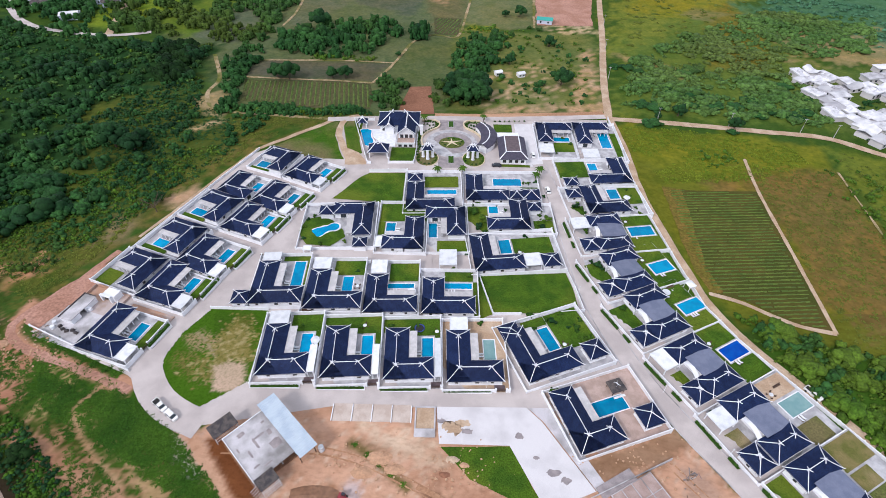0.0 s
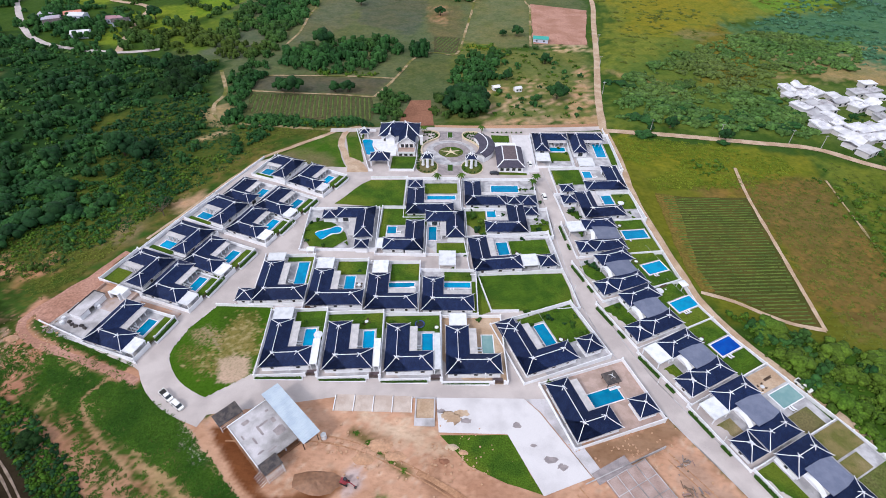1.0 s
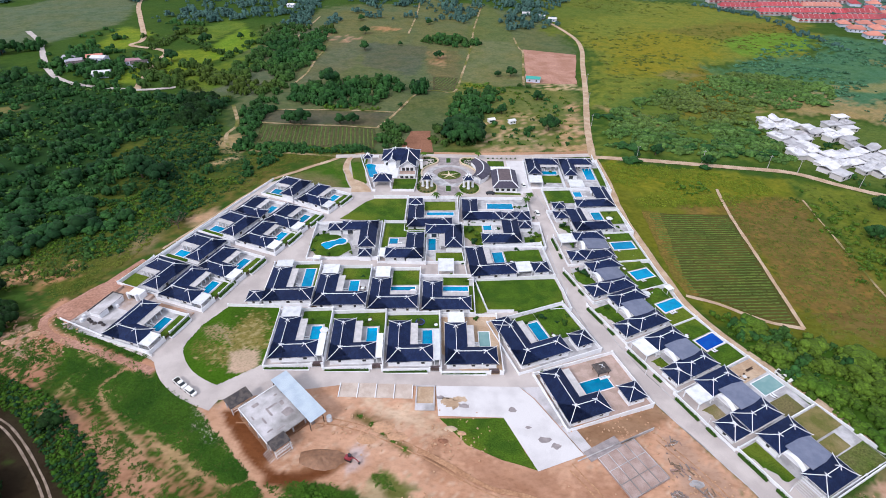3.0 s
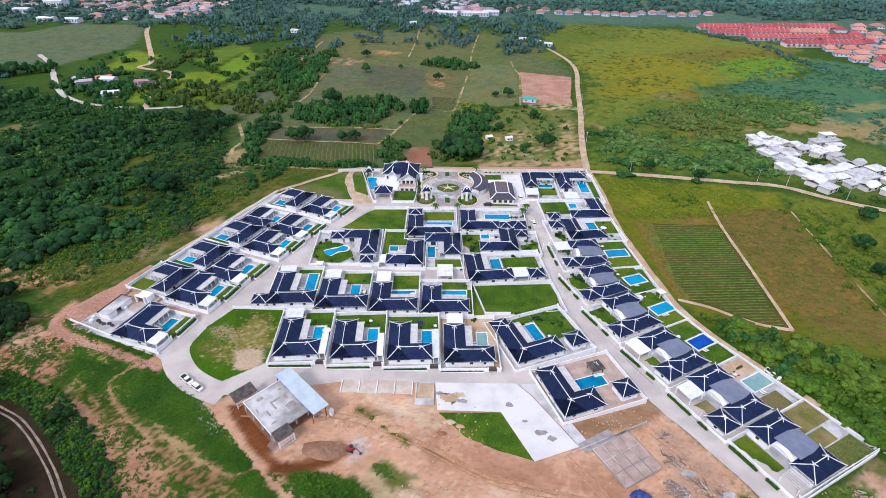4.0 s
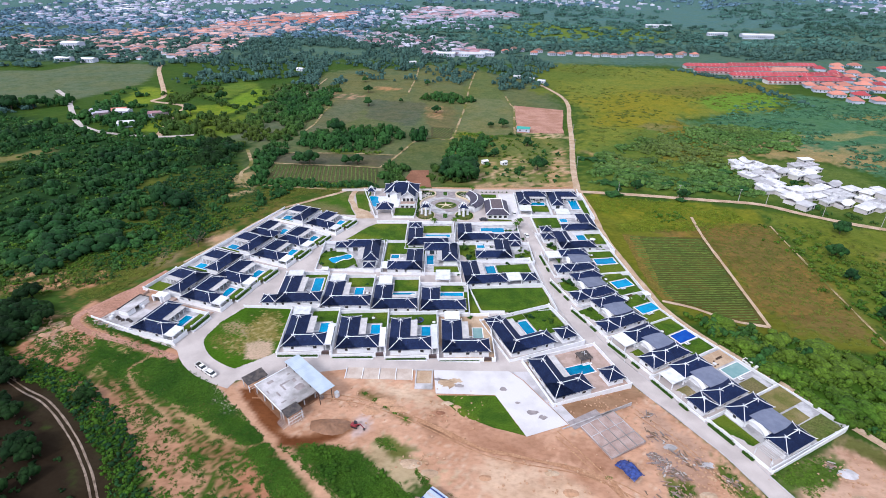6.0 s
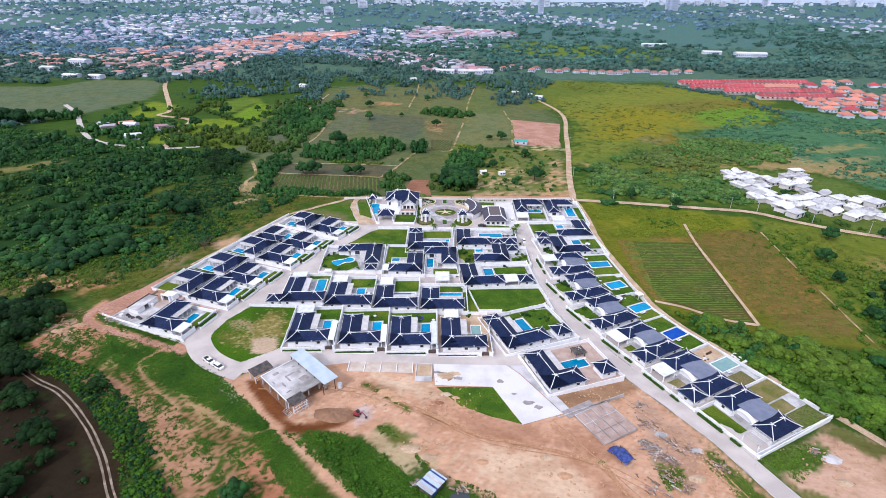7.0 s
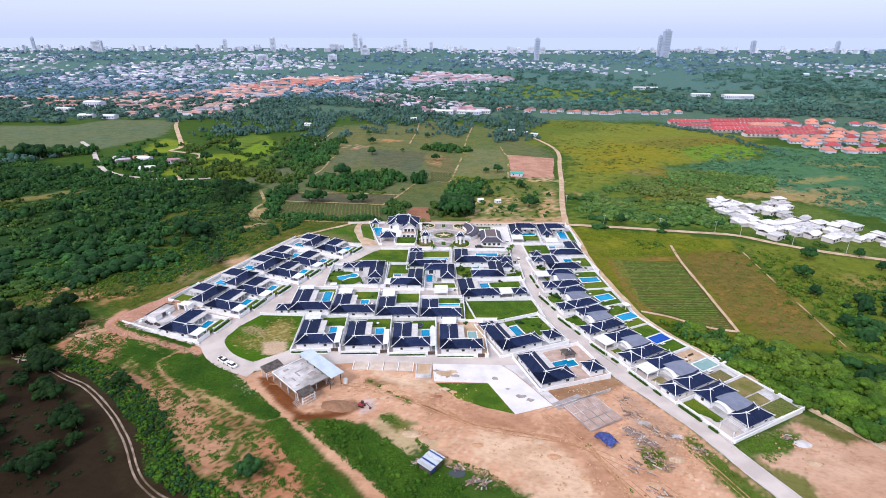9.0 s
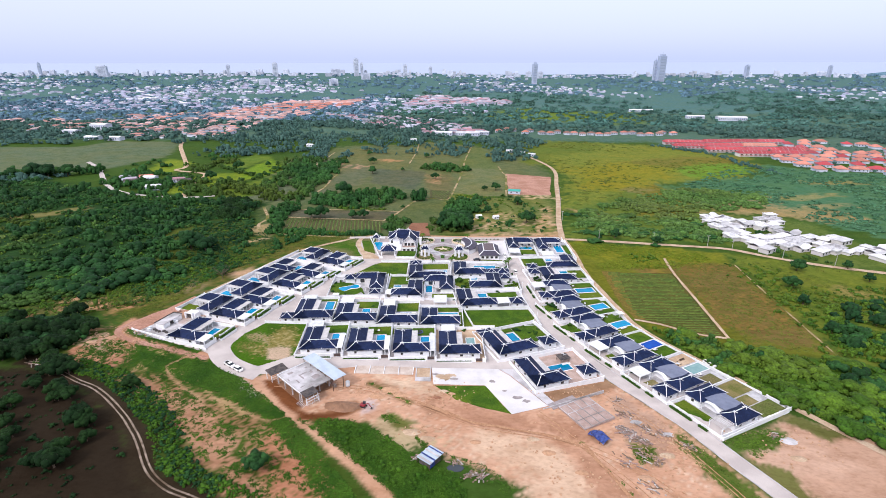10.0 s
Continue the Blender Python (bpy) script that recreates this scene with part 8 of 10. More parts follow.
# ---- kidney pool garden, central carport ----
def kidney_pool():
    w = thing("swimming_pool", spot(-47.2, 151.9, 24, 0.62), "kidney-shaped pool with bright blue water and white rim", "swimming pool", "swimming pools of the villas")
    pts, rim = [], []
    for i in range(40):
        a, r = i / 40 * 2 * math.pi, 0.5
        while sum(k * k / max(1e-6, (r * math.cos(a) - u) ** 2 + (r * math.sin(a) - v) ** 2) for u, v, k in ((-3.5, -0.5, 2.35), (3.3, 0.2, 1.95), (-0.4, 0.3, 1.0))) > 1:
            r += 0.04
        pts.append((r * math.cos(a), r * math.sin(a)))
        rim.append(((r + 0.7) * math.cos(a), (r + 0.7) * math.sin(a)))
    part("coping", Shape().prism(rim, -0.9, 0.05), CAP, w)
    part("water", Shape().add([(x, y, 0.075) for x, y in pts], [tuple(range(40))]), WATER, w, "blue water")
    patch("pool_lawn", [(-56, 158), (-50, 160), (-46, 158), (-41.5, 156), (-39, 148), (-44, 142.5), (-53, 143), (-57.5, 150)], LAWN, 0.5, "curved lawn round the kidney pool", "lawn", 0.4, 1.5)
    for x, y in ((-55, 158), (-53, 160), (-56, 153), (-50, 161), (-39, 145), (-55, 146), (-48, 143.5)):
        shrub(x, y, land(x, y) + 0.4, 1.1, 1.5)


kidney_pool()
flat_roof(spot(0.4, 135.6, 0, 0.2), -3.2, -4.0, 3.2, 4.0, 2.9)
flat_roof(spot(-51.5, 139.0, 0, 0.2), -1.5, -1.2, 1.5, 1.2, 2.3, "small white gate canopy", None, "canopy")
for x, y in ((-19, 141), (-17, 141), (12, 128), (10, 125), (9.5, 121), (9, 117)):
    shrub(x, y, land(x, y) + 0.2, 0.7, 1.0)


for x0, x1 in ((-56.5, -42.5), (-37.6, -23.6), (-19.2, -5.2), (-0.8, 13.2)):
    hedge(spot((x0 + x1) / 2, 81.4, 1, 0.1), -(x1 - x0) / 2, -0.35, (x1 - x0) / 2, 0.35, 0.45, "low green hedge below the front wall")


# ---- boundary walls ----
def boundary(points, height, label):
    root = thing("boundary_wall", Matrix.Identity(4), label, "wall", "boundary walls")
    for (ax, ay), (bx, by) in zip(points, points[1:]):
        k = max(1, int(math.hypot(bx - ax, by - ay) / 6))
        for i in range(k):
            p, q = (ax + (bx - ax) * i / k, ay + (by - ay) * i / k), (ax + (bx - ax) * (i + 1) / k, ay + (by - ay) * (i + 1) / k)
            s = Shape().beam((*p, land(*p) - 0.3), (*q, land(*q) - 0.3), 0.22, height + 0.3)
            s.box(p[0] - 0.2, p[1] - 0.2, land(*p) - 0.3, p[0] + 0.2, p[1] + 0.2, land(*p) + height + 0.12)
            part("wall_panel", s, WHITE, root)


boundary(BOUND, 1.5, "white rendered boundary wall along the dirt track")
boundary([(-38, 240.3), (-48, 239.8), (-44.8, 228.4), (-36.9, 200.2), (-35.2, 200.1)], 1.5, "white wall round the clubhouse garden")
boundary([(-27.6, 203.6), (-27.4, 200.8), (-16.0, 201.4), (-15.2, 208), (-15.0, 232)], 1.4, "white wall before the clubhouse lawn")
boundary([(-88.6, 209.2), (-98.7, 184), (-109.5, 156), (-117.5, 134.5)], 1.1, "pale boundary wall round the left-hand villas")
boundary([(-131.5, 101.2), (-112, 93), (-93, 85.2)], 0.9, "pale low wall before the unfinished plot")
boundary([(-18.4, 171), (-18.2, 194.4), (-35.2, 193.2)], 1.7, "white wall round the lawn plot")
boundary([(11.4, 130), (15.6, 111), (25, 111.5)], 1.4, "white wall round the empty lawn plot")
boundary([(43.6, 133), (45.2, 124), (46.4, 113.6), (38, 112.5)], 1.4, "white wall round the empty lawn plot")
boundary([(-77.5, 110.4), (-58.6, 110.4)], 1.2, "white wall along the corner lot")

# hedges along the road before the left-hand villas
for x, y, deg in ((-66.1, 187.1, -26), (-75.9, 167.2, -25), (-82.2, 151.5, -22), (-91.9, 131.1, -22), (-98.5, 115.4, -19), (-107.3, 94.6, -18)):
    hedge(plot_pose(x, y, deg, I_PLOT), 15.8, 4.2, 16.6, 13.4, 1.0, "long dark green hedge along the road")
# roadside hedges before the right-hand villas
for x, y, deg, far in ((60.8, 146.8, 7, -12.6), (63.3, 125.4, 20, -11.6), (69.0, 105.1, 25, -11.6), (78.3, 84.8, 28, -11.6), (88.3, 65.5, 27, -12.8), (98.2, 46.5, 27, -12.0)):
    m = spot(x, y, deg, 0.1)
    hedge(m, far, 6.5, far + 0.9, 15.5)
    hedge(m, far, 0.5, far + 0.9, 4.0)
# garden shrubs along the plot walls
for x, y in ((-46, 104), (-27, 104), (-9, 105), (36, 108), (40, 106), (43, 104), (46, 102), (33, 109), (28, 105), (20, 171), (24, 168), (14, 163), (13, 158), (15, 154), (36, 158), (38, 162), (37, 155), (39, 166), (56, 164), (54, 160), (57, 168), (81, 176), (79, 172), (80, 168), (40, 75), (36, 79), (33, 82), (-37, 104), (-18, 104.5), (2, 100), (8, 128), (36, 181), (41, 178), (57, 227), (60, 222), (52, 214), (10.5, 170), (11.5, 167), (12.5, 172), (37.7, 164), (36.5, 160), (38.5, 153), (53.3, 138), (55, 136), (57.3, 134), (54.9, 174), (56, 171), (78, 184), (79, 180), (35.6, 186), (33, 187), (7, 140), (-32, 129), (2.4, 132)):
    shrub(x, y, land(x, y) + 0.35, _r.uniform(0.8, 1.5), _r.uniform(1.0, 2.0))


for x, y, r in ((11.2, 165, 2.2), (14.2, 160.5, 2.4), (12.4, 156.5, 2.0), (38, 167, 1.8), (40, 161.6, 2.4), (38, 156.4, 2.0), (38.6, 188, 1.6), (35.4, 187, 1.4), (54.3, 171.8, 2.0), (55.2, 136.3, 2.0), (54.8, 155.4, 1.6), (30.4, 150.7, 1.5), (-14.4, 226.7, 1.3), (18.5, 239.3, 1.3), (28, 110.6, 1.5), (35, 108, 1.8), (42.3, 105.9, 1.8), (43.6, 101.4, 1.6), (38, 111.6, 1.3), (31, 82, 1.5), (11, 106.4, 1.4), (44, 109, 1.3), (60, 115, 1.3), (66.5, 95.6, 1.4), (75, 76, 1.3)):
    shrub(x, y, land(x, y) + 0.4, r, r * 1.25, "leafy green garden bush")


# ---- building site ----
def corrugated(u0, v0, u1, v1, z, ribs):
    """A ribbed metal sheet with thickness, its ribs running along u."""
    s, v, k = Shape(), [], 2 * ribs + 1
    for i in range(k):
        y, h = v0 + (v1 - v0) * i / (k - 1), 0.07 * (i % 2)
        v += [(u0, y, z + h), (u1, y, z + h), (u0, y, z + h - 0.04), (u1, y, z + h - 0.04)]
    f = []
    for i in range(k - 1):
        a = 4 * i
        f += [(a, a + 1, a + 5, a + 4), (a + 6, a + 7, a + 3, a + 2), (a + 4, a + 6, a + 2, a), (a + 1, a + 3, a + 7, a + 5)]
    return s.add(v, f)


def shell_building():
    m = spot(-47.0, 52.6, 45.5, 0.0)
    root = thing("shell_building", m, "unfinished concrete shell with a bare grey roof slab", "building")
    part("roof_slab", Shape().box(0, -0.8, 3.2, 12.2, 15.2, 3.5), SLAB, root, "stained bare concrete slab")
    part("parapet", Shape().box(0, -0.8, 3.5, 0.2, 15.2, 3.75).box(0.2, 15.0, 3.5, 12.0, 15.2, 3.75), WHITE, root)
    for u in (0.3, 4.2, 8.1, 12.0):
        for v in (0.3, 5.2, 10.1, 14.9):
            part("column", Shape().box(u - 0.17, v - 0.17, -0.6, u + 0.17, v + 0.17, 3.2), SLAB, root)
    part("wall", Shape().box(3.5, 4.8, -0.4, 11.8, 5.0, 3.2).box(3.5, 10.0, -0.4, 11.8, 10.2, 3.2).box(4.0, 4.8, -0.4, 4.2, 14.9, 3.2), SLAB, root)
    part("metal_roof", corrugated(11.4, -4.2, 16.6, 16.6, 5.0, 28), METAL, root, "pale blue ribbed metal roof")
    for u in (11.8, 16.1):
        for i in range(5):
            v = -2.6 + 4.7 * i
            part("post", Shape().box(u - 0.1, v - 0.1, -0.8, u + 0.1, v + 0.1, 4.95), TRIM, root)
    for a, b, c, d, z in ((-1.5, 16.6, 5.4, 20.8, 3.3), (0.2, -3.8, 5.3, -0.3, 3.3)):
        part("lean_to_roof", Shape().add([(a, b, z), (c, b, z), (c, d, z + 0.5), (a, d, z + 0.5), (a, b, z - 0.1), (c, b, z - 0.1), (c, d, z + 0.4), (a, d, z + 0.4)], [(0, 1, 2, 3), (7, 6, 5, 4), (0, 4, 5, 1), (1, 5, 6, 2), (2, 6, 7, 3), (3, 7, 4, 0)]), RUST, root, "dark weathered sheet roof")
        for u in (a + 0.3, c - 0.3):
            for v in (b + 0.3, d - 0.3):
                part("post", Shape().box(u - 0.1, v - 0.1, -0.9, u + 0.1, v + 0.1, z), WHITE, root)
        part("rail", Shape().beam((a + 0.3, b + 0.3, 1.0), (c - 0.3, b + 0.3, 1.0), 0.1, 0.1).beam((a + 0.3, b + 0.3, 2.0), (c - 0.3, b + 0.3, 2.0), 0.1, 0.1), WHITE, root)
    for k, (dx, dy, w, d) in enumerate(((3.2, 12.2, 1.8, 1.2), (8.2, 3.4, 2.6, 2.4), (5.4, 6.4, 0.6, 3.2), (6.0, 9.0, 2.8, 0.6), (3.0, 5.2, 0.5, 2.2), (2.0, 2.2, 1.6, 0.5), (9.6, 11.8, 0.9, 0.6), (4.2, 1.0, 2.2, 0.35), (1.2, 8.6, 0.4, 1.4), (9.4, 7.6, 1.0, 1.6))):
        n = 14
        ring = [(dx + w * (0.5 + 0.55 * math.copysign(abs(math.cos(2 * math.pi * i / n)) ** 0.5, math.cos(2 * math.pi * i / n)) * (1 + 0.3 * noise.noise((i * 0.9, k * 3.0, 1)))), dy + d * (0.5 + 0.55 * math.copysign(abs(math.sin(2 * math.pi * i / n)) ** 0.5, math.sin(2 * math.pi * i / n)) * (1 + 0.3 * noise.noise((i * 0.9, k * 3.0, 5))))) for i in range(n)]
        part("stain", Shape().prism(ring, 3.49, 3.512 + 0.002 * k), BLOCKS, root, "dark damp mark on the slab")
    for i in range(7):
        v = 1.2 + 2.1 * i
        part("scaffold_pole", Shape().tube((12.6 + 0.5 * (i % 2), v - 2.5, -0.6), (12.7, v - 2.5, 3.1), 0.05, 0.05, 6), CAP, root)
        part("crate", Shape().box(12.8 + 0.4 * (i % 3), v - 2.8, 0.0, 13.9 + 0.4 * (i % 3), v - 1.7, 0.9 + 0.5 * (i % 2)), SCRAP[i % 4], root)
    for i in range(6):
        part("scaffold_pole", Shape().tube((0.4 + 0.9 * i, -4.4, -0.9), (0.4 + 0.9 * i, -4.2, 3.2), 0.05, 0.05, 6).tube((-1.6, -3.9 + 0.7 * i, 0.2), (0.2, -3.6 + 0.7 * i, 0.35), 0.06, 0.06, 6), CAP, root)
    for z in (0.6, 1.7, 2.8):
        part("rail", Shape().beam((0.3, -4.3, z), (5.2, -4.3, z), 0.1, 0.1), CAP, root)
    part("water_tank", Shape().tube((17.4, -3.4, -0.4), (17.4, -3.4, 1.3), 0.8, 0.75, 12), CANOPY, root, "white plastic water tank")
    part("floor", Shape().box(-0.3, -0.3, -0.7, 12.5, 15.5, 0.12), DUG_EARTH, root, "dark earth floor")


shell_building()
patch("side_path", [(23.5, 76.6), (27.4, 72.4), (38.4, 53.7), (41.2, 55.2), (31.0, 74.6), (30.2, 77.0)], SLAB, 0.15, "grey concrete path along the villa wall", "path")
slab = patch("white_slab", [(-2.5, 76.3), (23, 76.8), (27, 72.4), (38.2, 53.6), (25, 48.4), (17.3, 65.2), (-1.6, 65.2)], NEW_SLAB, 0.16, "wide pale concrete slab with dark stains", "paving")
for x, y, r in ((2, 70, 2.2), (5, 71.5, 1.6), (-1, 72, 0.9), (20, 68, 1.0), (28, 58, 1.3), (31, 56, 1.1), (24, 62, 0.7), (6, 69, 1.1)):
    patch("stain", [(x + r * 1.4 * math.cos(a * 0.9), y + r * 0.8 * math.sin(a * 0.9)) for a in range(7)], TRACK if r > 1.5 else BLOCKS, 0.175, "dark dried mud stain on the concrete", "stain", r * 0.7, 0.4)


def parking_pads():
    for i in range(4):
        x0 = -31.4 + 5.5 * i
        slab_rect("parking_pad", spot(x0 + 2.7, 74, 0, 0.08), -2.6, -2.8, 2.6, 2.5, -0.3, 0.12, PAD_CREAM, "cream concrete parking pad", "paving")
    for i in range(5):
        k = thing("low_wall", spot(-31.5 + 5.5 * i, 73.8, 0, 0), "low white dividing wall between parking pads", "wall", "parking walls")
        part("wall_panel", Shape().box(-0.12, -2.7, -0.2, 0.12, 2.4, 0.45), WHITE, k)
    w = thing("tank_pit", spot(-5.6, 71.6, 0, 0), "rectangular pit with a white concrete rim", "pit")
    for a, b, c, d in ((-2.9, -4.6, 2.9, -2.2), (-2.9, 4.1, 2.9, 4.5), (-2.9, -2.2, -2.5, 4.1), (2.5, -2.2, 2.9, 4.1)):
        part("rim", Shape().box(a, b, -0.2, c, d, 0.5), SLAB, w)
    part("soil", Shape().box(-2.5, -2.2, 0.0, 2.5, 4.1, 0.2), TRACK, w, "brown soil")


parking_pads()


def foundation():
    m = spot(47.7, 40.9, 28, 0.0)
    root = thing("foundation", m, "grey concrete foundation with a raised grid of beams", "foundation")
    part("floor", Shape().box(0, 0, -0.3, 13.0, 13.2, 0.5), MAUVE, root)
    part("footing", Shape().box(-2.0, 13.2, -0.3, 9.0, 16.5, 0.15), BLOCKS, root)
    for u in (0.15, 3.3, 6.5, 9.6, 12.85):
        part("beam", Shape().box(u - 0.08, 0, 0.4, u + 0.1, 13.2, 0.66), SLAB, root)
    for v in (0.15, 4.4, 8.6, 13.05):
        for a, b in ((0.3, 3.15), (3.45, 6.35), (6.65, 9.45), (9.75, 12.7)):
            part("beam", Shape().box(a, v - 0.08, 0.4, b, v + 0.08, 0.65), SLAB, root)
    w = thing("low_wall", spot(48, 57, 24, 0), "low unfinished concrete wall round the foundation plot", "wall")
    part("wall_panel", Shape().box(-13, -0.1, -0.3, 13, 0.12, 0.9), SLAB, w)
    h = thing("tarpaulin_hut", spot(51.2, 37.2, 118, 0), "site hut covered with a crumpled blue tarpaulin", "hut")
    v = []
    for j in range(8):
        for i in range(12):
            a, b = -3.6 + 7.0 * i / 11, -2.0 + 4.0 * j / 7
            k = noise.noise((a * 0.9, b * 0.9, 3))
            v.append((a + 0.25 * noise.noise((a, b, 9)), b + 0.3 * noise.noise((a, b, 5)), max(0.1, 2.1 - 0.28 * abs(b) ** 1.6 - (0.5 * max(0.0, a - 1.2) ** 1.3) + 0.7 * k)))
    part("tarpaulin", Shape().add(v, [(12 * j + i, 12 * j + i + 1, 12 * j + 13 + i, 12 * j + 12 + i) for j in range(7) for i in range(11)]), TARP, h, "crumpled blue tarpaulin")
    for a in (-1.9, 1.9):
        for b in (-1.6, 1.6):
            part("post", Shape().box(a - 0.07, b - 0.07, -0.2, a + 0.07, b + 0.07, 1.65), TRIM, h)
    part("curtain", Shape().add([(-2.1, -1.8, 0.0), (1.0, -2.1, 0.0), (1.0, -1.9, 1.55), (-2.1, -1.75, 1.6)], [(0, 1, 2, 3)]), TARP, h)
    part("crate", Shape().box(-1.4, -1.2, 0, 0.4, 0.6, 1.0), RUST, h)


foundation()


def plank_pile(x, y, deg, count, length, label, seed):
    """A jumbled heap of boards, sheets and broken blocks."""
    rng = random.Random(seed)
    root = thing("scrap_heap", spot(x, y, deg, 0), label, "scrap heap", "site debris")
    for i in range(count):
        q = Vector((rng.gauss(0, length * 0.35), rng.gauss(0, length * 0.22), 0))
        b, ln = rng.gauss(0, 35), length * rng.uniform(0.2, 0.6)
        c = Vector((math.cos(radians(b)), math.sin(radians(b)), rng.uniform(-0.12, 0.12))) * ln / 2
        q.z = 0.12 + 0.06 * (i % 5)
        part("board", Shape().beam(q - c, q + c, rng.uniform(0.15, 0.5), 0.08), SCRAP[rng.choice((0, 0, 1, 1, 2, 3, 3))], root)
    for i in range(count):
        q, r = Vector((rng.gauss(0, length * 0.4), rng.gauss(0, length * 0.28), 0)), rng.uniform(0.15, 0.45)
        a = rng.uniform(0, 1.5)
        part("block", Shape().prism([(q.x + r * math.cos(a + k), q.y + r * 0.7 * math.sin(a + k)) for k in (0, 1.4, 2.9, 4.6)], -0.1, r * 0.7), SCRAP[rng.choice((0, 1, 1, 2, 3))], root)


plank_pile(63, 50, -52, 14, 5, "pile of old planks and poles on the soil", 1)
plank_pile(68, 42, -50, 16, 4.5, "heap of planks and broken concrete", 2)
plank_pile(62, 31, -40, 14, 5, "scattered building rubbish and poles", 3)
plank_pile(66, 27, 30, 12, 4, "scattered building rubbish and boards", 4)
plank_pile(57, 27, -45, 12, 6, "long timber poles on bare earth", 5)
plank_pile(60, 17, -40, 12, 5, "stacked boards at the site edge", 6)
plank_pile(13, 19, 45, 14, 4, "broken sheets and boards beside the shed", 7)
plank_pile(78, 34, -50, 12, 3.5, "loose rubble and boards by the road", 8)
plank_pile(64, 58, 30, 10, 3.5, "bent reinforcing rods beside the wall", 9)
plank_pile(10.5, 20, 20, 16, 3.6, "broken sheets, boards and rubbish on weeds", 13)
plank_pile(5.5, 24.5, -30, 12, 3.0, "dark rubbish heap beside the shed", 14)
plank_pile(-6.5, 26, 10, 10, 2.6, "old pallets beside the shed", 15)
plank_pile(60, 42, -40, 22, 3.6, "jumbled heap of scrap wood and rods", 16)
plank_pile(62.5, 38, 20, 20, 3.0, "jumbled heap of scrap and bags", 17)
plank_pile(61.2, 40.6, -50, 34, 4.6, "dense heap of pinkish scrap wood and bags", 21)
plank_pile(64.6, 36.4, -50, 30, 4.0, "dense heap of broken boards and blocks", 22)
plank_pile(72.4, 40.7, -50, 16, 3.0, "grey heap of broken blocks by the road", 18)
plank_pile(109, 41, 10, 10, 3.2, "pale sheets lying on the bare lot", 19)
ribbon("wheel_track", [(-7, 53.6), (0.4, 49.8), (11, 43.8), (20.5, 41.7), (36.2, 37.5), (44, 34)], 1.3, RUT, 0.21, "dark drainage rut across the earth", "road", 0.9)
ribbon("wheel_track", [(45.6, 34), (48, 27), (51.5, 18), (56, 4)], 1.4, RUT, 0.212, "dark rut at the edge of the earth bank", "road", 0.9)
plank_pile(-127, 99, 60, 12, 3.5, "stacked poles at the boundary wall", 10)
plank_pile(-152, 74, -20, 8, 5, "pale poles lying at the edge of the wood", 12)


def shed():
    root = thing("shed", spot(-1.8, 25.0, 51, 0), "small shed with a pale corrugated metal roof", "shed")
    r = corrugated(-3.2, -2.6, 3.2, 2.6, 2.5, 14)
    part("metal_roof", r, METAL, root)
    for a, b, mat in ((-2.9, -2.1, SLAB), (-1.2, -0.7, TARP), (0.6, 1.3, SLAB), (2.2, 2.6, TARP)):
        part("roof_sheet", Shape().box(a, -2.64, 2.62, b, 2.64, 2.67), mat, root, "loose sheet laid over the roof")
    part("wall", Shape().box(-2.6, -2.0, -0.2, 2.4, 2.0, 2.2), RUST, root)
    part("sheet", Shape().box(-2.7, -2.1, 0.2, -0.4, -2.02, 1.6), TARP, root, "blue plastic sheet")
    for a in (-3.0, 2.9):
        for b in (-2.4, 2.4):
            part("post", Shape().box(a - 0.07, b - 0.07, -0.3, a + 0.07, b + 0.07, 2.4), TRIM, root)
    k = thing("pond", spot(5.5, 22.4, 0, 0.08), "small dark pool of standing water", "pond", "", "structure")
    part("water", Shape().prism([(2.6 * math.cos(a * 0.6), 1.5 * math.sin(a * 0.6)) for a in range(10)], -0.05, 0.06), GLASS, k)


shed()


def digger():
    root = thing("excavator", spot(-25.0, 50.6, -20, 0.05) @ Matrix.Scale(0.72, 4), "small red excavator standing on bare earth", "excavator")
    for b in (-0.9, 0.9):
        part("track", Shape().prism([(-1.4, b - 0.22), (1.4, b - 0.22), (1.4, b + 0.22), (-1.4, b + 0.22)], 0, 0.6), RUBBER, root)
    part("body", Shape().prism([(-1.5, -0.9), (0.8, -0.9), (1.0, -0.6), (1.0, 0.6), (0.8, 0.9), (-1.5, 0.9)], 0.65, 1.5), RED_PAINT, root)
    part("cab", Shape().box(-0.4, 0.0, 1.5, 0.8, 0.85, 2.6), CAR_DARK, root)
    part("boom", Shape().beam((0.8, -0.3, 1.3), (2.6, -0.3, 2.6), 0.3, 0.3).beam((2.6, -0.3, 2.6), (4.2, -0.3, 1.0), 0.25, 0.25), RED_PAINT, root)
    part("bucket", Shape().prism([(4.0, -0.7), (4.7, -0.7), (4.7, 0.1), (4.0, 0.1)], 0.2, 0.9), RUST, root)


digger()


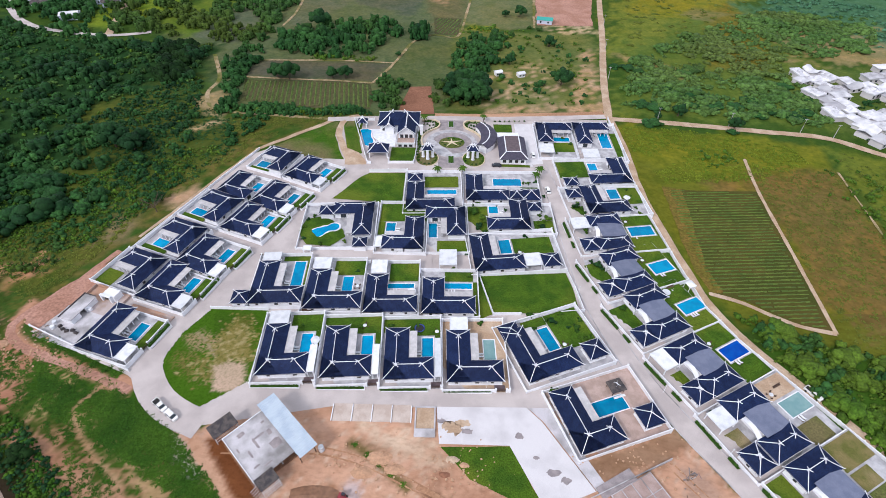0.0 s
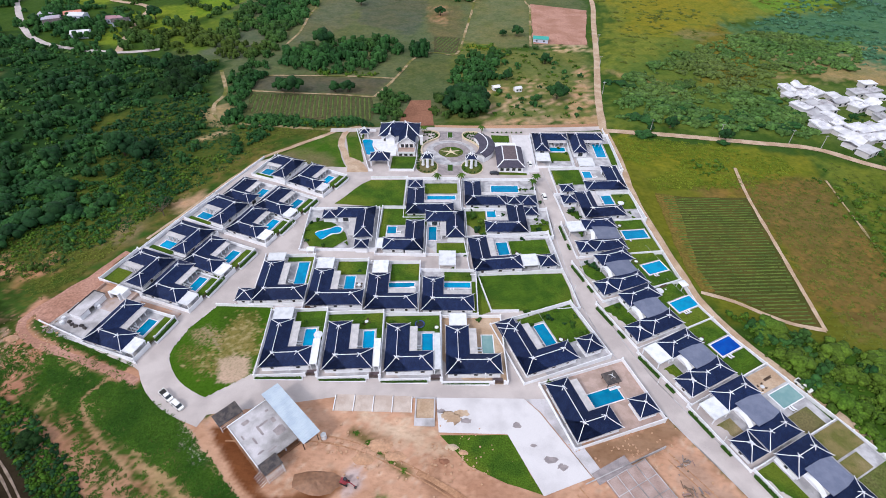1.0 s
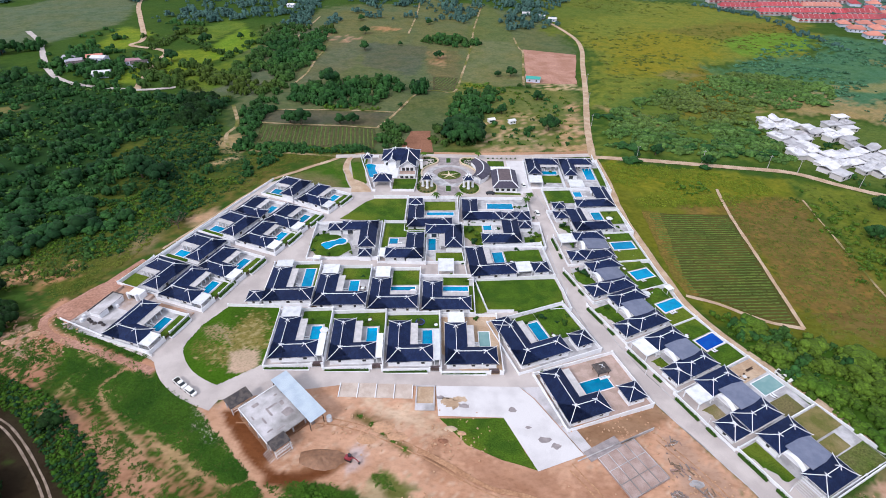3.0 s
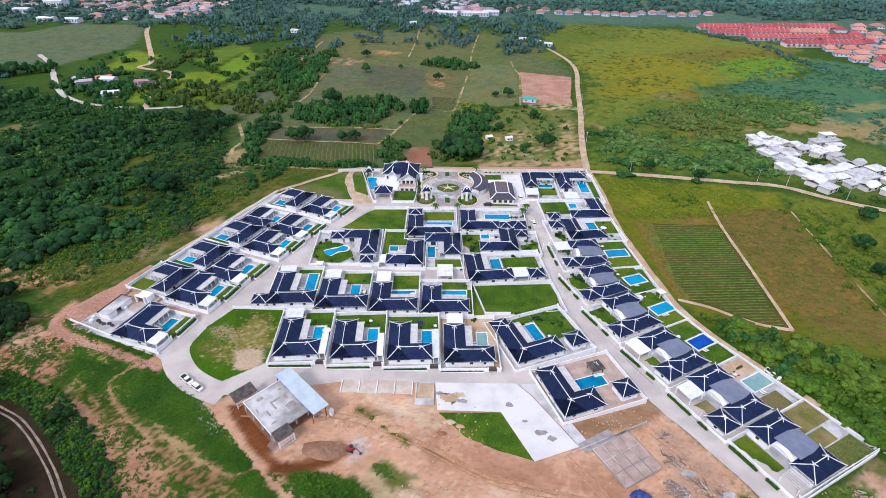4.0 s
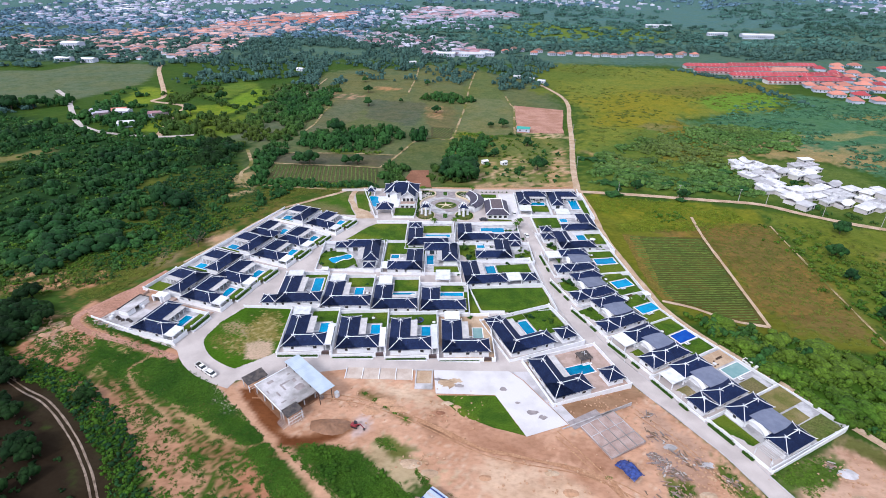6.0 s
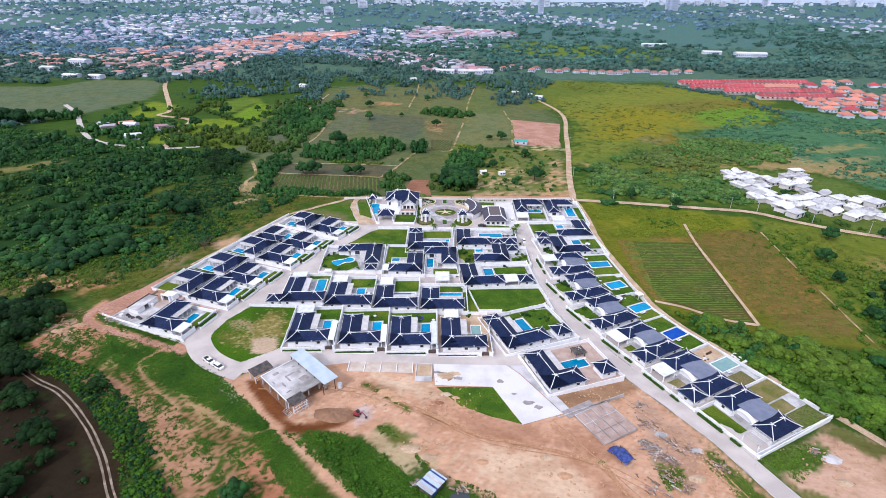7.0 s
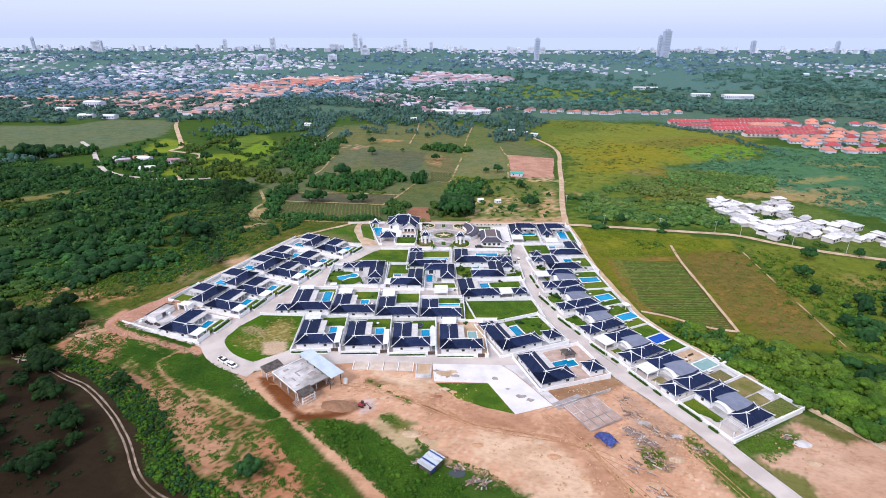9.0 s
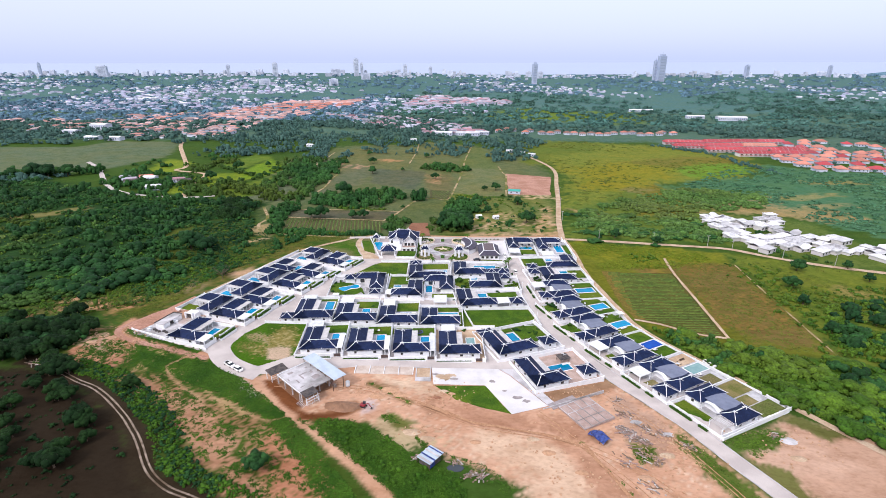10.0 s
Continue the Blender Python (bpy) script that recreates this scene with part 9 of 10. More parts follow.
def car(x, y, deg, paint, kind="sedan", label="white car parked on the road"):
    root = thing("car", spot(x, y, deg, 0.14), label, "car", "cars")
    ln, w = (5.2, 1.85) if kind == "pickup" else (4.5, 1.78)
    a, h = ln / 2, w / 2
    part("body", Shape().prism([(-a, -h * 0.92), (-a + 0.2, -h), (a - 0.5, -h), (a, -h * 0.7), (a, h * 0.7), (a - 0.5, h), (-a + 0.2, h), (-a, h * 0.92)], 0.32, 0.92), paint, root)
    c0, c1 = (-0.5, 1.2) if kind == "pickup" else (-1.7, 1.0)
    s = Shape().add([(c0, -h + 0.1, 0.92), (c1 + 0.5, -h + 0.1, 0.92), (c1 + 0.5, h - 0.1, 0.92), (c0, h - 0.1, 0.92), (c0 + 0.3, -h + 0.25, 1.5), (c1 - 0.2, -h + 0.25, 1.5), (c1 - 0.2, h - 0.25, 1.5), (c0 + 0.3, h - 0.25, 1.5)], [(0, 1, 5, 4), (1, 2, 6, 5), (2, 3, 7, 6), (3, 0, 4, 7)])
    part("glass", s, GLASS, root, "dark car windows")
    part("roof", Shape().box(c0 + 0.28, -h + 0.24, 1.48, c1 - 0.18, h - 0.24, 1.55), paint, root)
    if kind == "pickup":
        part("load_bed", Shape().box(-a + 0.2, -h + 0.12, 0.93, c0 - 0.15, h - 0.12, 0.95), RUBBER, root, "dark load bed")
        part("bed_side", Shape().box(-a, -h, 0.92, c0 - 0.1, -h + 0.1, 1.15).box(-a, h - 0.1, 0.92, c0 - 0.1, h, 1.15).box(-a, -h + 0.1, 0.92, -a + 0.1, h - 0.1, 1.15), paint, root)
    for u in (-a + 0.9, a - 0.9):
        for v in (-h, h):
            part("wheel", Shape().tube((u, v - 0.1, 0.32), (u, v + 0.1, 0.32), 0.33, 0.33, 12), RUBBER, root)
    for v in (-h + 0.35, h - 0.35):
        part("headlight", Shape().box(a - 0.03, v - 0.18, 0.62, a + 0.02, v + 0.18, 0.78), CAP, root)


car(-79.3, 74.2, -36, CAR_WHITE, "pickup", "white pickup parked on the concrete bend")
car(-75.0, 71.2, -34, CAR_WHITE, "sedan", "white car parked behind a pickup")
car(43.6, 182.6, 96, CAR_WHITE, "sedan", "white car parked at the estate road edge")
car(22.4, 201.2, 178, CAR_DARK, "sedan", "dark car parked before the office")
car(108.6, 83.6, -60, CAR_WHITE, "pickup", "white pickup on the dirt track")
car(40.5, 211, 90, CAR_WHITE, "sedan", "white car in the concrete yard")


# ---- unfinished corner plot beside the left-hand villas ----
def corner_plot():
    m = spot(-107.3, 94.6, -18, PAD)
    slab_rect("plot_paving", m, -20.5, -4.0, -4.6, 9.5, -1.4, 0.0, SLAB, "pale concrete ground of an unfinished plot", "paving")
    slab_rect("plot_paving", m, -18.4, 9.5, -4.6, 19.4, -1.4, -0.02, DUSTY, "dusty concrete ground of an unfinished plot", "paving")
    root = thing("unfinished_building", m, "low unfinished concrete building with a bare slab", "building")
    part("roof_slab", Shape().box(-17.0, 3.4, 1.9, -12.4, 14.0, 2.15), SLAB, root, "bare pale concrete slab")
    part("parapet", Shape().box(-17.2, 3.2, 2.15, -17.0, 14.2, 2.5).box(-17.0, 14.0, 2.15, -12.4, 14.2, 2.5), RUST, root, "dark weathered edge")
    for a, b, c, d in ((-17.0, 3.6, -16.8, 13.8), (-16.8, 13.6, -12.6, 13.8), (-12.7, 3.6, -12.5, 7.0), (-12.7, 9.0, -12.5, 13.6), (-16.8, 3.6, -12.7, 3.8)):
        part("wall", Shape().box(a, b, -0.4, c, d, 1.9), WHITE, root)
    k = thing("unfinished_building", m, "small white block with an arched front, unfinished", "building")
    part("wall", Shape().box(-11.4, 15.4, -0.4, -6.6, 18.6, 2.4), WHITE, k)
    part("arch", Shape().prism([(-11.7, 14.6), (-11.0, 14.6), (-11.0, 15.4), (-11.7, 15.4)], -0.4, 2.6).prism([(-8.0, 14.6), (-7.3, 14.6), (-7.3, 15.4), (-8.0, 15.4)], -0.4, 2.6).box(-11.7, 14.6, 2.4, -7.3, 15.4, 2.8), CAP, k)
    # no hole is cut: a dark panel gives the doorway its shade
    part("opening", Shape().box(-10.9, 15.3, 0.0, -8.1, 15.42, 2.2), RUST, k, "dark panel painted as an unlit doorway")
    w = thing("low_wall", m, "dusty unfinished wall of the upper yard", "wall")
    part("wall_panel", Shape().box(-18.4, 19.2, -0.6, -11.8, 19.4, 1.2).box(-18.4, 14.6, -0.6, -18.2, 19.2, 1.0), DUSTY, w)
    for u, v in ((-17.5, 0.5), (-18.5, 2.2), (-12, 10.0)):
        k = thing("tank", m @ pose(u, v, 0), "pale water tank on the concrete ground", "tank", "tanks")
        part("drum", Shape().tube((0, 0, 0), (0, 0, 1.0), 0.7, 0.65, 12), CANOPY, k)
    for i in range(5):
        plank = thing("crate", m @ pose(-9 - 1.7 * i, 1.2 + 0.5 * math.sin(i * 2.0), 0, 0, 0, 20 * i), "stacked dark building materials", "crate", "crates")
        part("board", Shape().box(-0.6, -0.4, 0, 0.6, 0.4, 0.5).box(-0.5, -0.3, 0.5, 0.4, 0.35, 0.75), RUST, plank)
    slab_rect("plot_paving", spot(-103.1, 128.1, 159, PAD), 8.2, 6.2, 15.0, 13.0, -0.6, 0.16, SLAB, "grey unfinished courtyard", "paving")
    slab_rect("plot_paving", spot(-100, 108, -19, 0.2), -4.5, -6.5, 12.0, 2.2, -1.0, 0.0, DUSTY, "dusty concrete lane between plots", "paving")


corner_plot()
patch("earth_yard", [(-136, 106), (-133.5, 101.8), (-128.8, 99.6), (-119.6, 119.4), (-115.6, 129), (-118.6, 136), (-122.5, 128), (-128, 118)], PINK_EARTH, 0.125, "orange bare earth beside the unfinished plot", "ground", 0.5, 1.5)
# pergola and posts beside the last villa
def pergola():
    m = spot(98.2, 46.5, 27, PAD)
    root = thing("pergola", m, "weathered grey pergola of open beams", "pergola")
    for i in range(8):
        part("beam", Shape().beam((-8.6 + 0.75 * i, -3.0, 2.4), (-8.6 + 0.75 * i, 2.6, 2.4), 0.14, 0.18), TERRACE, root)
    for v in (-2.6, 2.2):
        part("rail", Shape().beam((-8.9, v, 2.22), (-3.1, v, 2.22), 0.16, 0.18), TERRACE, root)
        for u in (-8.6, -3.4):
            part("post", Shape().box(u - 0.1, v - 0.1, -0.2, u + 0.1, v + 0.1, 2.25), WHITE, root)


pergola()
# dark pavilion in the garden of the front villa
p = thing("pavilion", spot(49.6, 83.2, 19, PAD), "small garden pavilion with a dark hipped roof", "pavilion")
hip_roof(p, -2.3, -2.1, 2.3, 2.1, skip=(0, 1, 2, 3), eave=2.4, cap=0.06, horn=0.0, mat=RUST)
for a in (-1.8, 1.8):
    for b in (-1.6, 1.6):
        part("post", Shape().box(a - 0.09, b - 0.09, -0.2, a + 0.09, b + 0.09, 2.35), TRIM, p)
part("bench", Shape().box(-1.8, -2.9, 0.0, 1.8, -2.2, 0.5), CANOPY, p)


# timber decks with benches and a white gazebo in the gardens
def timber_deck(x, y, deg):
    root = thing("timber_deck", spot(x, y, deg, PAD), "dark red-brown timber deck with a low bench", "deck", "timber decks")
    for i in range(8):
        part("plank", Shape().box(-1.9, -1.4 + 0.35 * i, 0.1, 1.9, -1.08 + 0.35 * i, 0.2), BROWN_TILE, root)
    part("bench", Shape().box(-1.5, 1.0, 0.2, 1.5, 1.5, 0.65).box(-1.5, 1.5, 0.2, 1.5, 1.65, 1.1), TRIM, root)
    part("table", Shape().box(-0.6, -0.5, 0.5, 0.6, 0.4, 0.58).box(-0.08, -0.1, 0.2, 0.08, 0.06, 0.5), CANOPY, root)


for x, y, deg in ((79.7, 124.4, 25), (-46.0, 108.6, 3), (99.0, 84.5, 28)):
    timber_deck(x, y, deg)
z = thing("gazebo", spot(86.0, 125.8, 20, PAD), "small white garden gazebo on posts", "gazebo")
part("roof", Shape().add([(-1.5, -1.5, 2.2), (1.5, -1.5, 2.2), (1.5, 1.5, 2.2), (-1.5, 1.5, 2.2), (0, 0, 3.0)], [(0, 1, 4), (1, 2, 4), (2, 3, 4), (3, 0, 4), (3, 2, 1, 0)]), CAP, z)
for a in (-1.3, 1.3):
    for b in (-1.3, 1.3):
        part("post", Shape().box(a - 0.08, b - 0.08, -0.2, a + 0.08, b + 0.08, 2.2), CAP, z)


def bare_tree(x, y, h):
    rng = random.Random(6)
    root = thing("tree", spot(x, y), "leafless brown tree with fine spreading twigs", "tree", "single trees")
    part("trunk", Shape().tube((0, 0, -0.3), (0.1, 0.1, h * 0.4), 0.25, 0.16), BARK, root)
    for i in range(9):
        a, s = i * 0.7 + rng.uniform(-0.2, 0.2), Shape()
        p = Vector((0.1, 0.1, h * rng.uniform(0.25, 0.4)))
        for k in range(4):
            q = p + Vector((math.cos(a) * h * 0.14, math.sin(a) * h * 0.14, h * rng.uniform(0.08, 0.2)))
            s.tube(p, q, 0.1 - 0.022 * k, 0.08 - 0.02 * k, 5)
            for _ in range(5):
                d = Vector((rng.gauss(0, 1), rng.gauss(0, 1), rng.uniform(0.2, 1.2))).normalized() * h * 0.16
                s.tube(q, q + d, 0.035, 0.012, 4)
            p = q
            a += rng.uniform(-0.5, 0.5)
        part("limb", s, BARK, root)


bare_tree(-116.5, 160.5, 7.0)


# ---- poles and lamps ----
def pole(x, y, h, name="utility_pole", label="slim concrete utility pole beside the dirt road"):
    root = thing(name, spot(x, y), label, "pole", "poles")
    part("shaft", Shape().tube((0, 0, -0.3), (0, 0, h), 0.17, 0.1, 8), SLAB, root)
    part("crossarm", Shape().box(-0.9, -0.06, h - 0.6, 0.9, 0.06, h - 0.45), SLAB, root)
    for a in (-0.8, 0, 0.8):
        part("insulator", Shape().tube((a, 0, h - 0.45), (a, 0, h - 0.2), 0.05, 0.04, 6), CAP, root)


for x, y in ((111, 249.8), (147.8, 246.2), (183.5, 241.5), (197.6, 235.9), (222, 219.5), (246, 205.5), (96, 300), (104, 345), (113, 392)):
    pole(x, y, 8.0)
for x, y, a in ((-27, 82.6, 0), (-46, 82.8, 0), (12, 82.8, 0), (-62, 155, 60), (-80, 121, 60), (44.2, 158, -90), (46, 122, -80), (64, 83, -60), (76, 64, -60), (90, 38, -60)):
    lp = thing("street_lamp", spot(x, y, a), "slim white street lamp", "street lamp", "street lamps")
    part("post", Shape().tube((0, 0, -0.2), (0, 0, 3.6), 0.07, 0.05, 8), CAP, lp)
    part("head", Shape().tube((0, 0, 3.6), (0, 0, 3.95), 0.2, 0.12, 8), CANOPY, lp)


def palm(x, y, h, seed):
    rng = random.Random(seed)
    root = thing("palm_tree", spot(x, y), "slender palm with drooping green fronds", "palm", "palms")
    part("trunk", Shape().tube((0, 0, -0.2), (0.15, 0.1, h * 0.5), 0.2, 0.15).tube((0.15, 0.1, h * 0.5), (0.1, 0.2, h), 0.15, 0.12), BARK, root)
    for i in range(13):
        a, s = i * 0.483 + rng.uniform(-0.1, 0.1), Shape()
        d = Vector((math.cos(a), math.sin(a), 0))
        n = Vector((-d.y, d.x, 0))
        o = Vector((0.1, 0.2, h))
        ln, up = rng.uniform(1.8, 2.5), rng.uniform(0.2, 0.9)
        pts = [o + d * ln * t + Vector((0, 0, up * ln * t * 0.8 - ln * 0.9 * t * t)) for t in (0, 0.25, 0.5, 0.75, 1)]
        for k, (p0, q0) in enumerate(zip(pts, pts[1:])):
            w0, w1 = (0.12, 0.38, 0.42, 0.3, 0.06)[k], (0.12, 0.38, 0.42, 0.3, 0.06)[k + 1]
            s.add([p0 + n * w0 - Vector((0, 0, w0 * 0.5)), p0, p0 - n * w0 - Vector((0, 0, w0 * 0.5)), q0 + n * w1 - Vector((0, 0, w1 * 0.5)), q0, q0 - n * w1 - Vector((0, 0, w1 * 0.5))], [(0, 1, 4, 3), (1, 2, 5, 4)])
        part("frond", s, LEAF_LIGHT, root)


for i, (x, y) in enumerate(((-4.7, 192.9), (6.5, 193.4), (-12.4, 238.5), (18.1, 242.4), (39, 190), (41, 194))):
    palm(x, y, 4.0 + 0.4 * (i % 3), i)


# ---- white village, farms, red-roofed estates, town, towers ----
def house(x, y, deg, w, d, h, roof_mat, label, group, gable=True, overhang=0.4, pitch=0.35, wall=None):
    root = thing("house", spot(x, y, deg), label, "house", group)
    part("wall", Shape().box(-w / 2, -d / 2, -0.8, w / 2, d / 2, h), wall or FAR_WALL, root)
    a, b, r = w / 2 + overhang, d / 2 + overhang, (d / 2 + overhang) * pitch
    i = 0.0 if gable else b * 0.9
    part("roof", Shape().add([(-a, -b, h), (a, -b, h), (a, b, h), (-a, b, h), (-a + i, 0, h + r), (a - i, 0, h + r)], [(0, 1, 5, 4), (2, 3, 4, 5), (0, 4, 3), (1, 2, 5), (3, 2, 1, 0)]), roof_mat, root)
    k = max(2, int(w / 4))
    for j in range(k):
        u = -w / 2 + w * (j + 0.5) / k
        part("window", Shape().box(u - 0.6, -d / 2 - 0.06, h * 0.35, u + 0.6, -d / 2 + 0.02, h * 0.75), GLASS, root)
    return root


ROOF_PALE_GREY = material("weathered_pale_roof", (0.5, 0.5, 0.53), (0.38, 0.37, 0.4), rough=0.7, scale=0.2, piece=0.2)
_r = random.Random(44)
VILLAGE_WHITE = material("bright_white_roof", (0.7, 0.7, 0.73), (0.5, 0.5, 0.54), rough=0.6, scale=0.3, fine=0.2, bump_scale=0.6, piece=0.16)


def village_house(x, y, deg, w, d, h, style, mat):
    """A low white house: 0 a shallow hipped roof, 1 a flat roof behind a parapet, 2 a swept roof that rises at its ends."""
    root = thing("house", spot(x, y, deg), ("white village house with a shallow hipped roof", "white village house with a flat roof", "white village house with an upswept roof")[style], "house", "white village houses")
    a, b = w / 2, d / 2
    part("wall", Shape().box(-a + 0.5, -b + 0.5, -1.0, a - 0.5, b - 0.5, h), RED_WALL, root)
    if style == 1:
        r = Shape().box(-a, -b, h - 0.1, a, b, h + 0.15)
        for q in ((-a, -b, a, -b + 0.25), (-a, b - 0.25, a, b), (-a, -b + 0.25, -a + 0.25, b - 0.25), (a - 0.25, -b + 0.25, a, b - 0.25)):
            r.box(q[0], q[1], h + 0.15, q[2], q[3], h + 0.6)
        r.box(-a * 0.3, -b * 0.2, h + 0.15, a * 0.2, b * 0.4, h + 1.5)
    elif style == 0:
        i, t = b * 0.8, b * 0.3
        r = Shape().add([(-a, -b, h), (a, -b, h), (a, b, h), (-a, b, h), (-a + i, 0, h + t), (a - i, 0, h + t), (-a, -b, h - 0.2), (a, -b, h - 0.2), (a, b, h - 0.2), (-a, b, h - 0.2)], [(0, 1, 5, 4), (2, 3, 4, 5), (0, 4, 3), (1, 2, 5), (6, 7, 1, 0), (7, 8, 2, 1), (8, 9, 3, 2), (9, 6, 0, 3), (9, 8, 7, 6)])
    else:
        v, k = [], 8
        for j in range(k + 1):
            u, z = -a + w * j / k, h + 0.2 + 1.5 * abs(2 * j / k - 1) ** 1.8
            v += [(u, -b, z - 0.5), (u, 0, z + 0.7), (u, b, z - 0.5), (u, 0, z + 0.4)]
        r = Shape().add(v, [(4 * j + i, 4 * j + (i + 1) % 4, 4 * j + 4 + (i + 1) % 4, 4 * j + 4 + i) for j in range(k) for i in range(4)] + [(3, 2, 1, 0), (4 * k, 4 * k + 1, 4 * k + 2, 4 * k + 3)])
    part("roof", r, mat, root)
    n = max(2, int(w / 3.5))
    for j in range(n):
        u = -a + w * (j + 0.5) / n
        part("window", Shape().box(u - 0.7, -b + 0.42, h * 0.3, u + 0.7, -b + 0.52, h * 0.75), GLASS, root)


UPPER_WV = [(213, 318), (226, 314), (241, 306), (254, 301), (272, 328), (281, 318), (270, 304), (255, 272), (240, 262), (222, 248), (207, 246), (210, 284)]
LOWER_WV = [(206, 248), (212, 233), (221, 229), (237, 232), (249, 228), (265, 224), (284, 212), (298, 228), (281, 246), (290, 268), (268, 264), (254, 270), (236, 262), (222, 250)]
for poly, deg in ((UPPER_WV, 18), (LOWER_WV, 24)):
    d0 = Vector((math.cos(radians(deg)), math.sin(radians(deg)), 0))
    for i in range(-9, 10):
        for j in range(-11, 12):
            p = Vector((248, 262, 0)) + d0 * 10.4 * (i + 0.5 * (j % 2)) + Vector((-d0.y, d0.x, 0)) * 8.0 * j
            x, y = p.x + _r.uniform(-1.6, 1.6), p.y + _r.uniform(-1.4, 1.4)
            court = (230 < x < 244 and 264 < y < 280) or (226 < x < 236 and 232 < y < 240) or (246 < x < 256 and 230 < y < 240) or (256 < x < 272 and 268 < y < 300)
            if inside(x, y, poly) and not court and _r.random() < 0.88:
                village_house(x, y, deg + _r.uniform(-13, 13) + _r.choice((0, 0, 90)), _r.uniform(8.0, 12.5), _r.uniform(6.4, 8.8), _r.uniform(2.0, 3.6), _r.choice((0, 0, 1, 1, 2)), VILLAGE_WHITE if _r.random() < 0.74 else ROOF_PALE_GREY)
plant_stuff("shrubs", scatter([(230, 262), (246, 262), (246, 280), (230, 280)], 14, 2.2, 2.4, 151, -1) + scatter([(206, 240), (216, 228), (240, 212), (252, 204), (240, 222), (222, 234)], 26, 2.0, 2.2, 152, -1), BUSH, LEAF_WOOD, "green bushes between the white houses", "shrubs")
for x, y, m in ((-306, 407, TOWN_ROOF), (-297, 421, ORANGE_ROOF), (-291, 417, PALE_ROOF), (-314, 415, TOWN_ROOF), (-300, 399, RUST), (-258, 410, TOWN_ROOF), (-251, 404, RUST), (-266, 375, PALE_ROOF), (70, 394, TEAL), (112, 640, PALE_ROOF), (124, 628, PALE_ROOF), (96, 655, PALE_ROOF), (-190, 660, PALE_ROOF), (-46, 742, PALE_ROOF)):
    house(x, y, _r.uniform(-25, 25), (12 if x < -200 else 9) if m is not TEAL else 11, 8.0 if x < -200 else 6.5, 3.6 if x < -200 else 3.0, m, "small farm house among trees" if m is not TEAL else "field shelter with a teal sheet roof", "farm houses")
for x, y in ((29.8, 301.3), (43.3, 300.4)):
    house(x, y, 20, 4.2, 3.4, 2.2, PALE_ROOF, "tiny white hut on the rough lot", "huts", True, 0.3, 0.4, WHITE)
# terraces with red roofs
def terrace(x, y, deg, w, d, h, n, roof_mat):
    """A white row of n joined houses under one red roof, with cross walls showing between."""
    root = thing("terrace_row", spot(x, y, deg), "row of white terraced houses under a red clay roof", "terrace", "red terraces")
    part("wall", Shape().box(-w / 2, -d / 2, -0.8, w / 2, d / 2, h), RED_WALL, root)
    a, b, r = w / 2 + 0.6, d / 2 + 0.8, d * 0.24
    part("roof", Shape().add([(-a, -b, h), (a, -b, h), (a, b, h), (-a, b, h), (-a + 3, 0, h + r), (a - 3, 0, h + r)], [(0, 1, 5, 4), (2, 3, 4, 5), (0, 4, 3), (1, 2, 5), (3, 2, 1, 0)]), roof_mat, root)
    for i in range(n):
        u = -w / 2 + w * (i + 0.5) / n
        part("window", Shape().box(u - 1.1, -d / 2 - 0.08, h * 0.5, u + 1.1, -d / 2 + 0.02, h * 0.8), GLASS, root)
        part("porch", Shape().box(u - 2.0, -d / 2 - 2.0, 2.4, u + 2.0, -d / 2, 2.7), roof_mat, root)
        if i:
            v = -w / 2 + w * i / n
            part("cross_wall", Shape().add([(v - 0.12, -b, h), (v - 0.12, b, h), (v - 0.12, 0, h + r + 0.15), (v + 0.12, -b, h), (v + 0.12, b, h), (v + 0.12, 0, h + r + 0.15)], [(0, 1, 2), (5, 4, 3), (0, 2, 5, 3), (2, 1, 4, 5)]), RED_WALL, root)


for y0, x0, x1 in ((648, 420, 500), (684, 392, 505), (722, 358, 515), (764, 360, 535)):
    x = x0
    while x < x1:
        n = _r.randint(7, 10)
        terrace(x + n * 3.2, y0 + (x - x0) * 0.03 + _r.uniform(-2, 2), -4, n * 6.2, 15.0, _r.uniform(4.2, 5.0), n, RED_ROOF if _r.random() < 0.8 else ORANGE_ROOF)
        x += n * 6.2 + _r.uniform(1, 3)
SALMON = [(452, 622), (446, 540), (540, 504), (690, 600), (700, 720), (620, 800), (560, 770), (520, 660)]
for j in range(10):
    for i in range(12):
        x, y = 440 + 23 * i + _r.uniform(-3, 3), 506 + 30 * j + _r.uniform(-3, 3)
        if inside(x, y, SALMON) and _r.random() < (0.93 if y < 660 else 0.4):
            house(x, y, _r.choice((-14, 76)) + _r.uniform(-5, 5), _r.uniform(14, 18), 12.5, 3.6, ORANGE_ROOF if _r.random() < 0.7 else RED_ROOF, "detached house with an orange clay roof", "orange-roofed houses", False, 0.8, 0.5)
plant_stuff("woodland", scatter(SALMON, 110, 3.0, 3.6, 141, -0.5) + scatter([(350, 700), (430, 636), (540, 625), (620, 790), (370, 800)], 90, 3.2, 4.0, 142, -0.5) + line_scatter([(340, 745), (394, 650), (392, 610), (400, 520)], 60, 8, 3.6, 4.2, 143), TREE_MID, LEAF_MID, "garden trees between the red-roofed houses", "trees")
for i in range(22):
    x, y = 108 + 15 * i + _r.uniform(-5, 5), 900 - 1.4 * i + _r.uniform(-22, 22)
    house(x, y, _r.uniform(-20, 20), 12, 9, 4, BROWN_ROOF if i % 3 else ORANGE_ROOF, "house with a clay roof among far trees", "far houses", False, 0.8, 0.5)
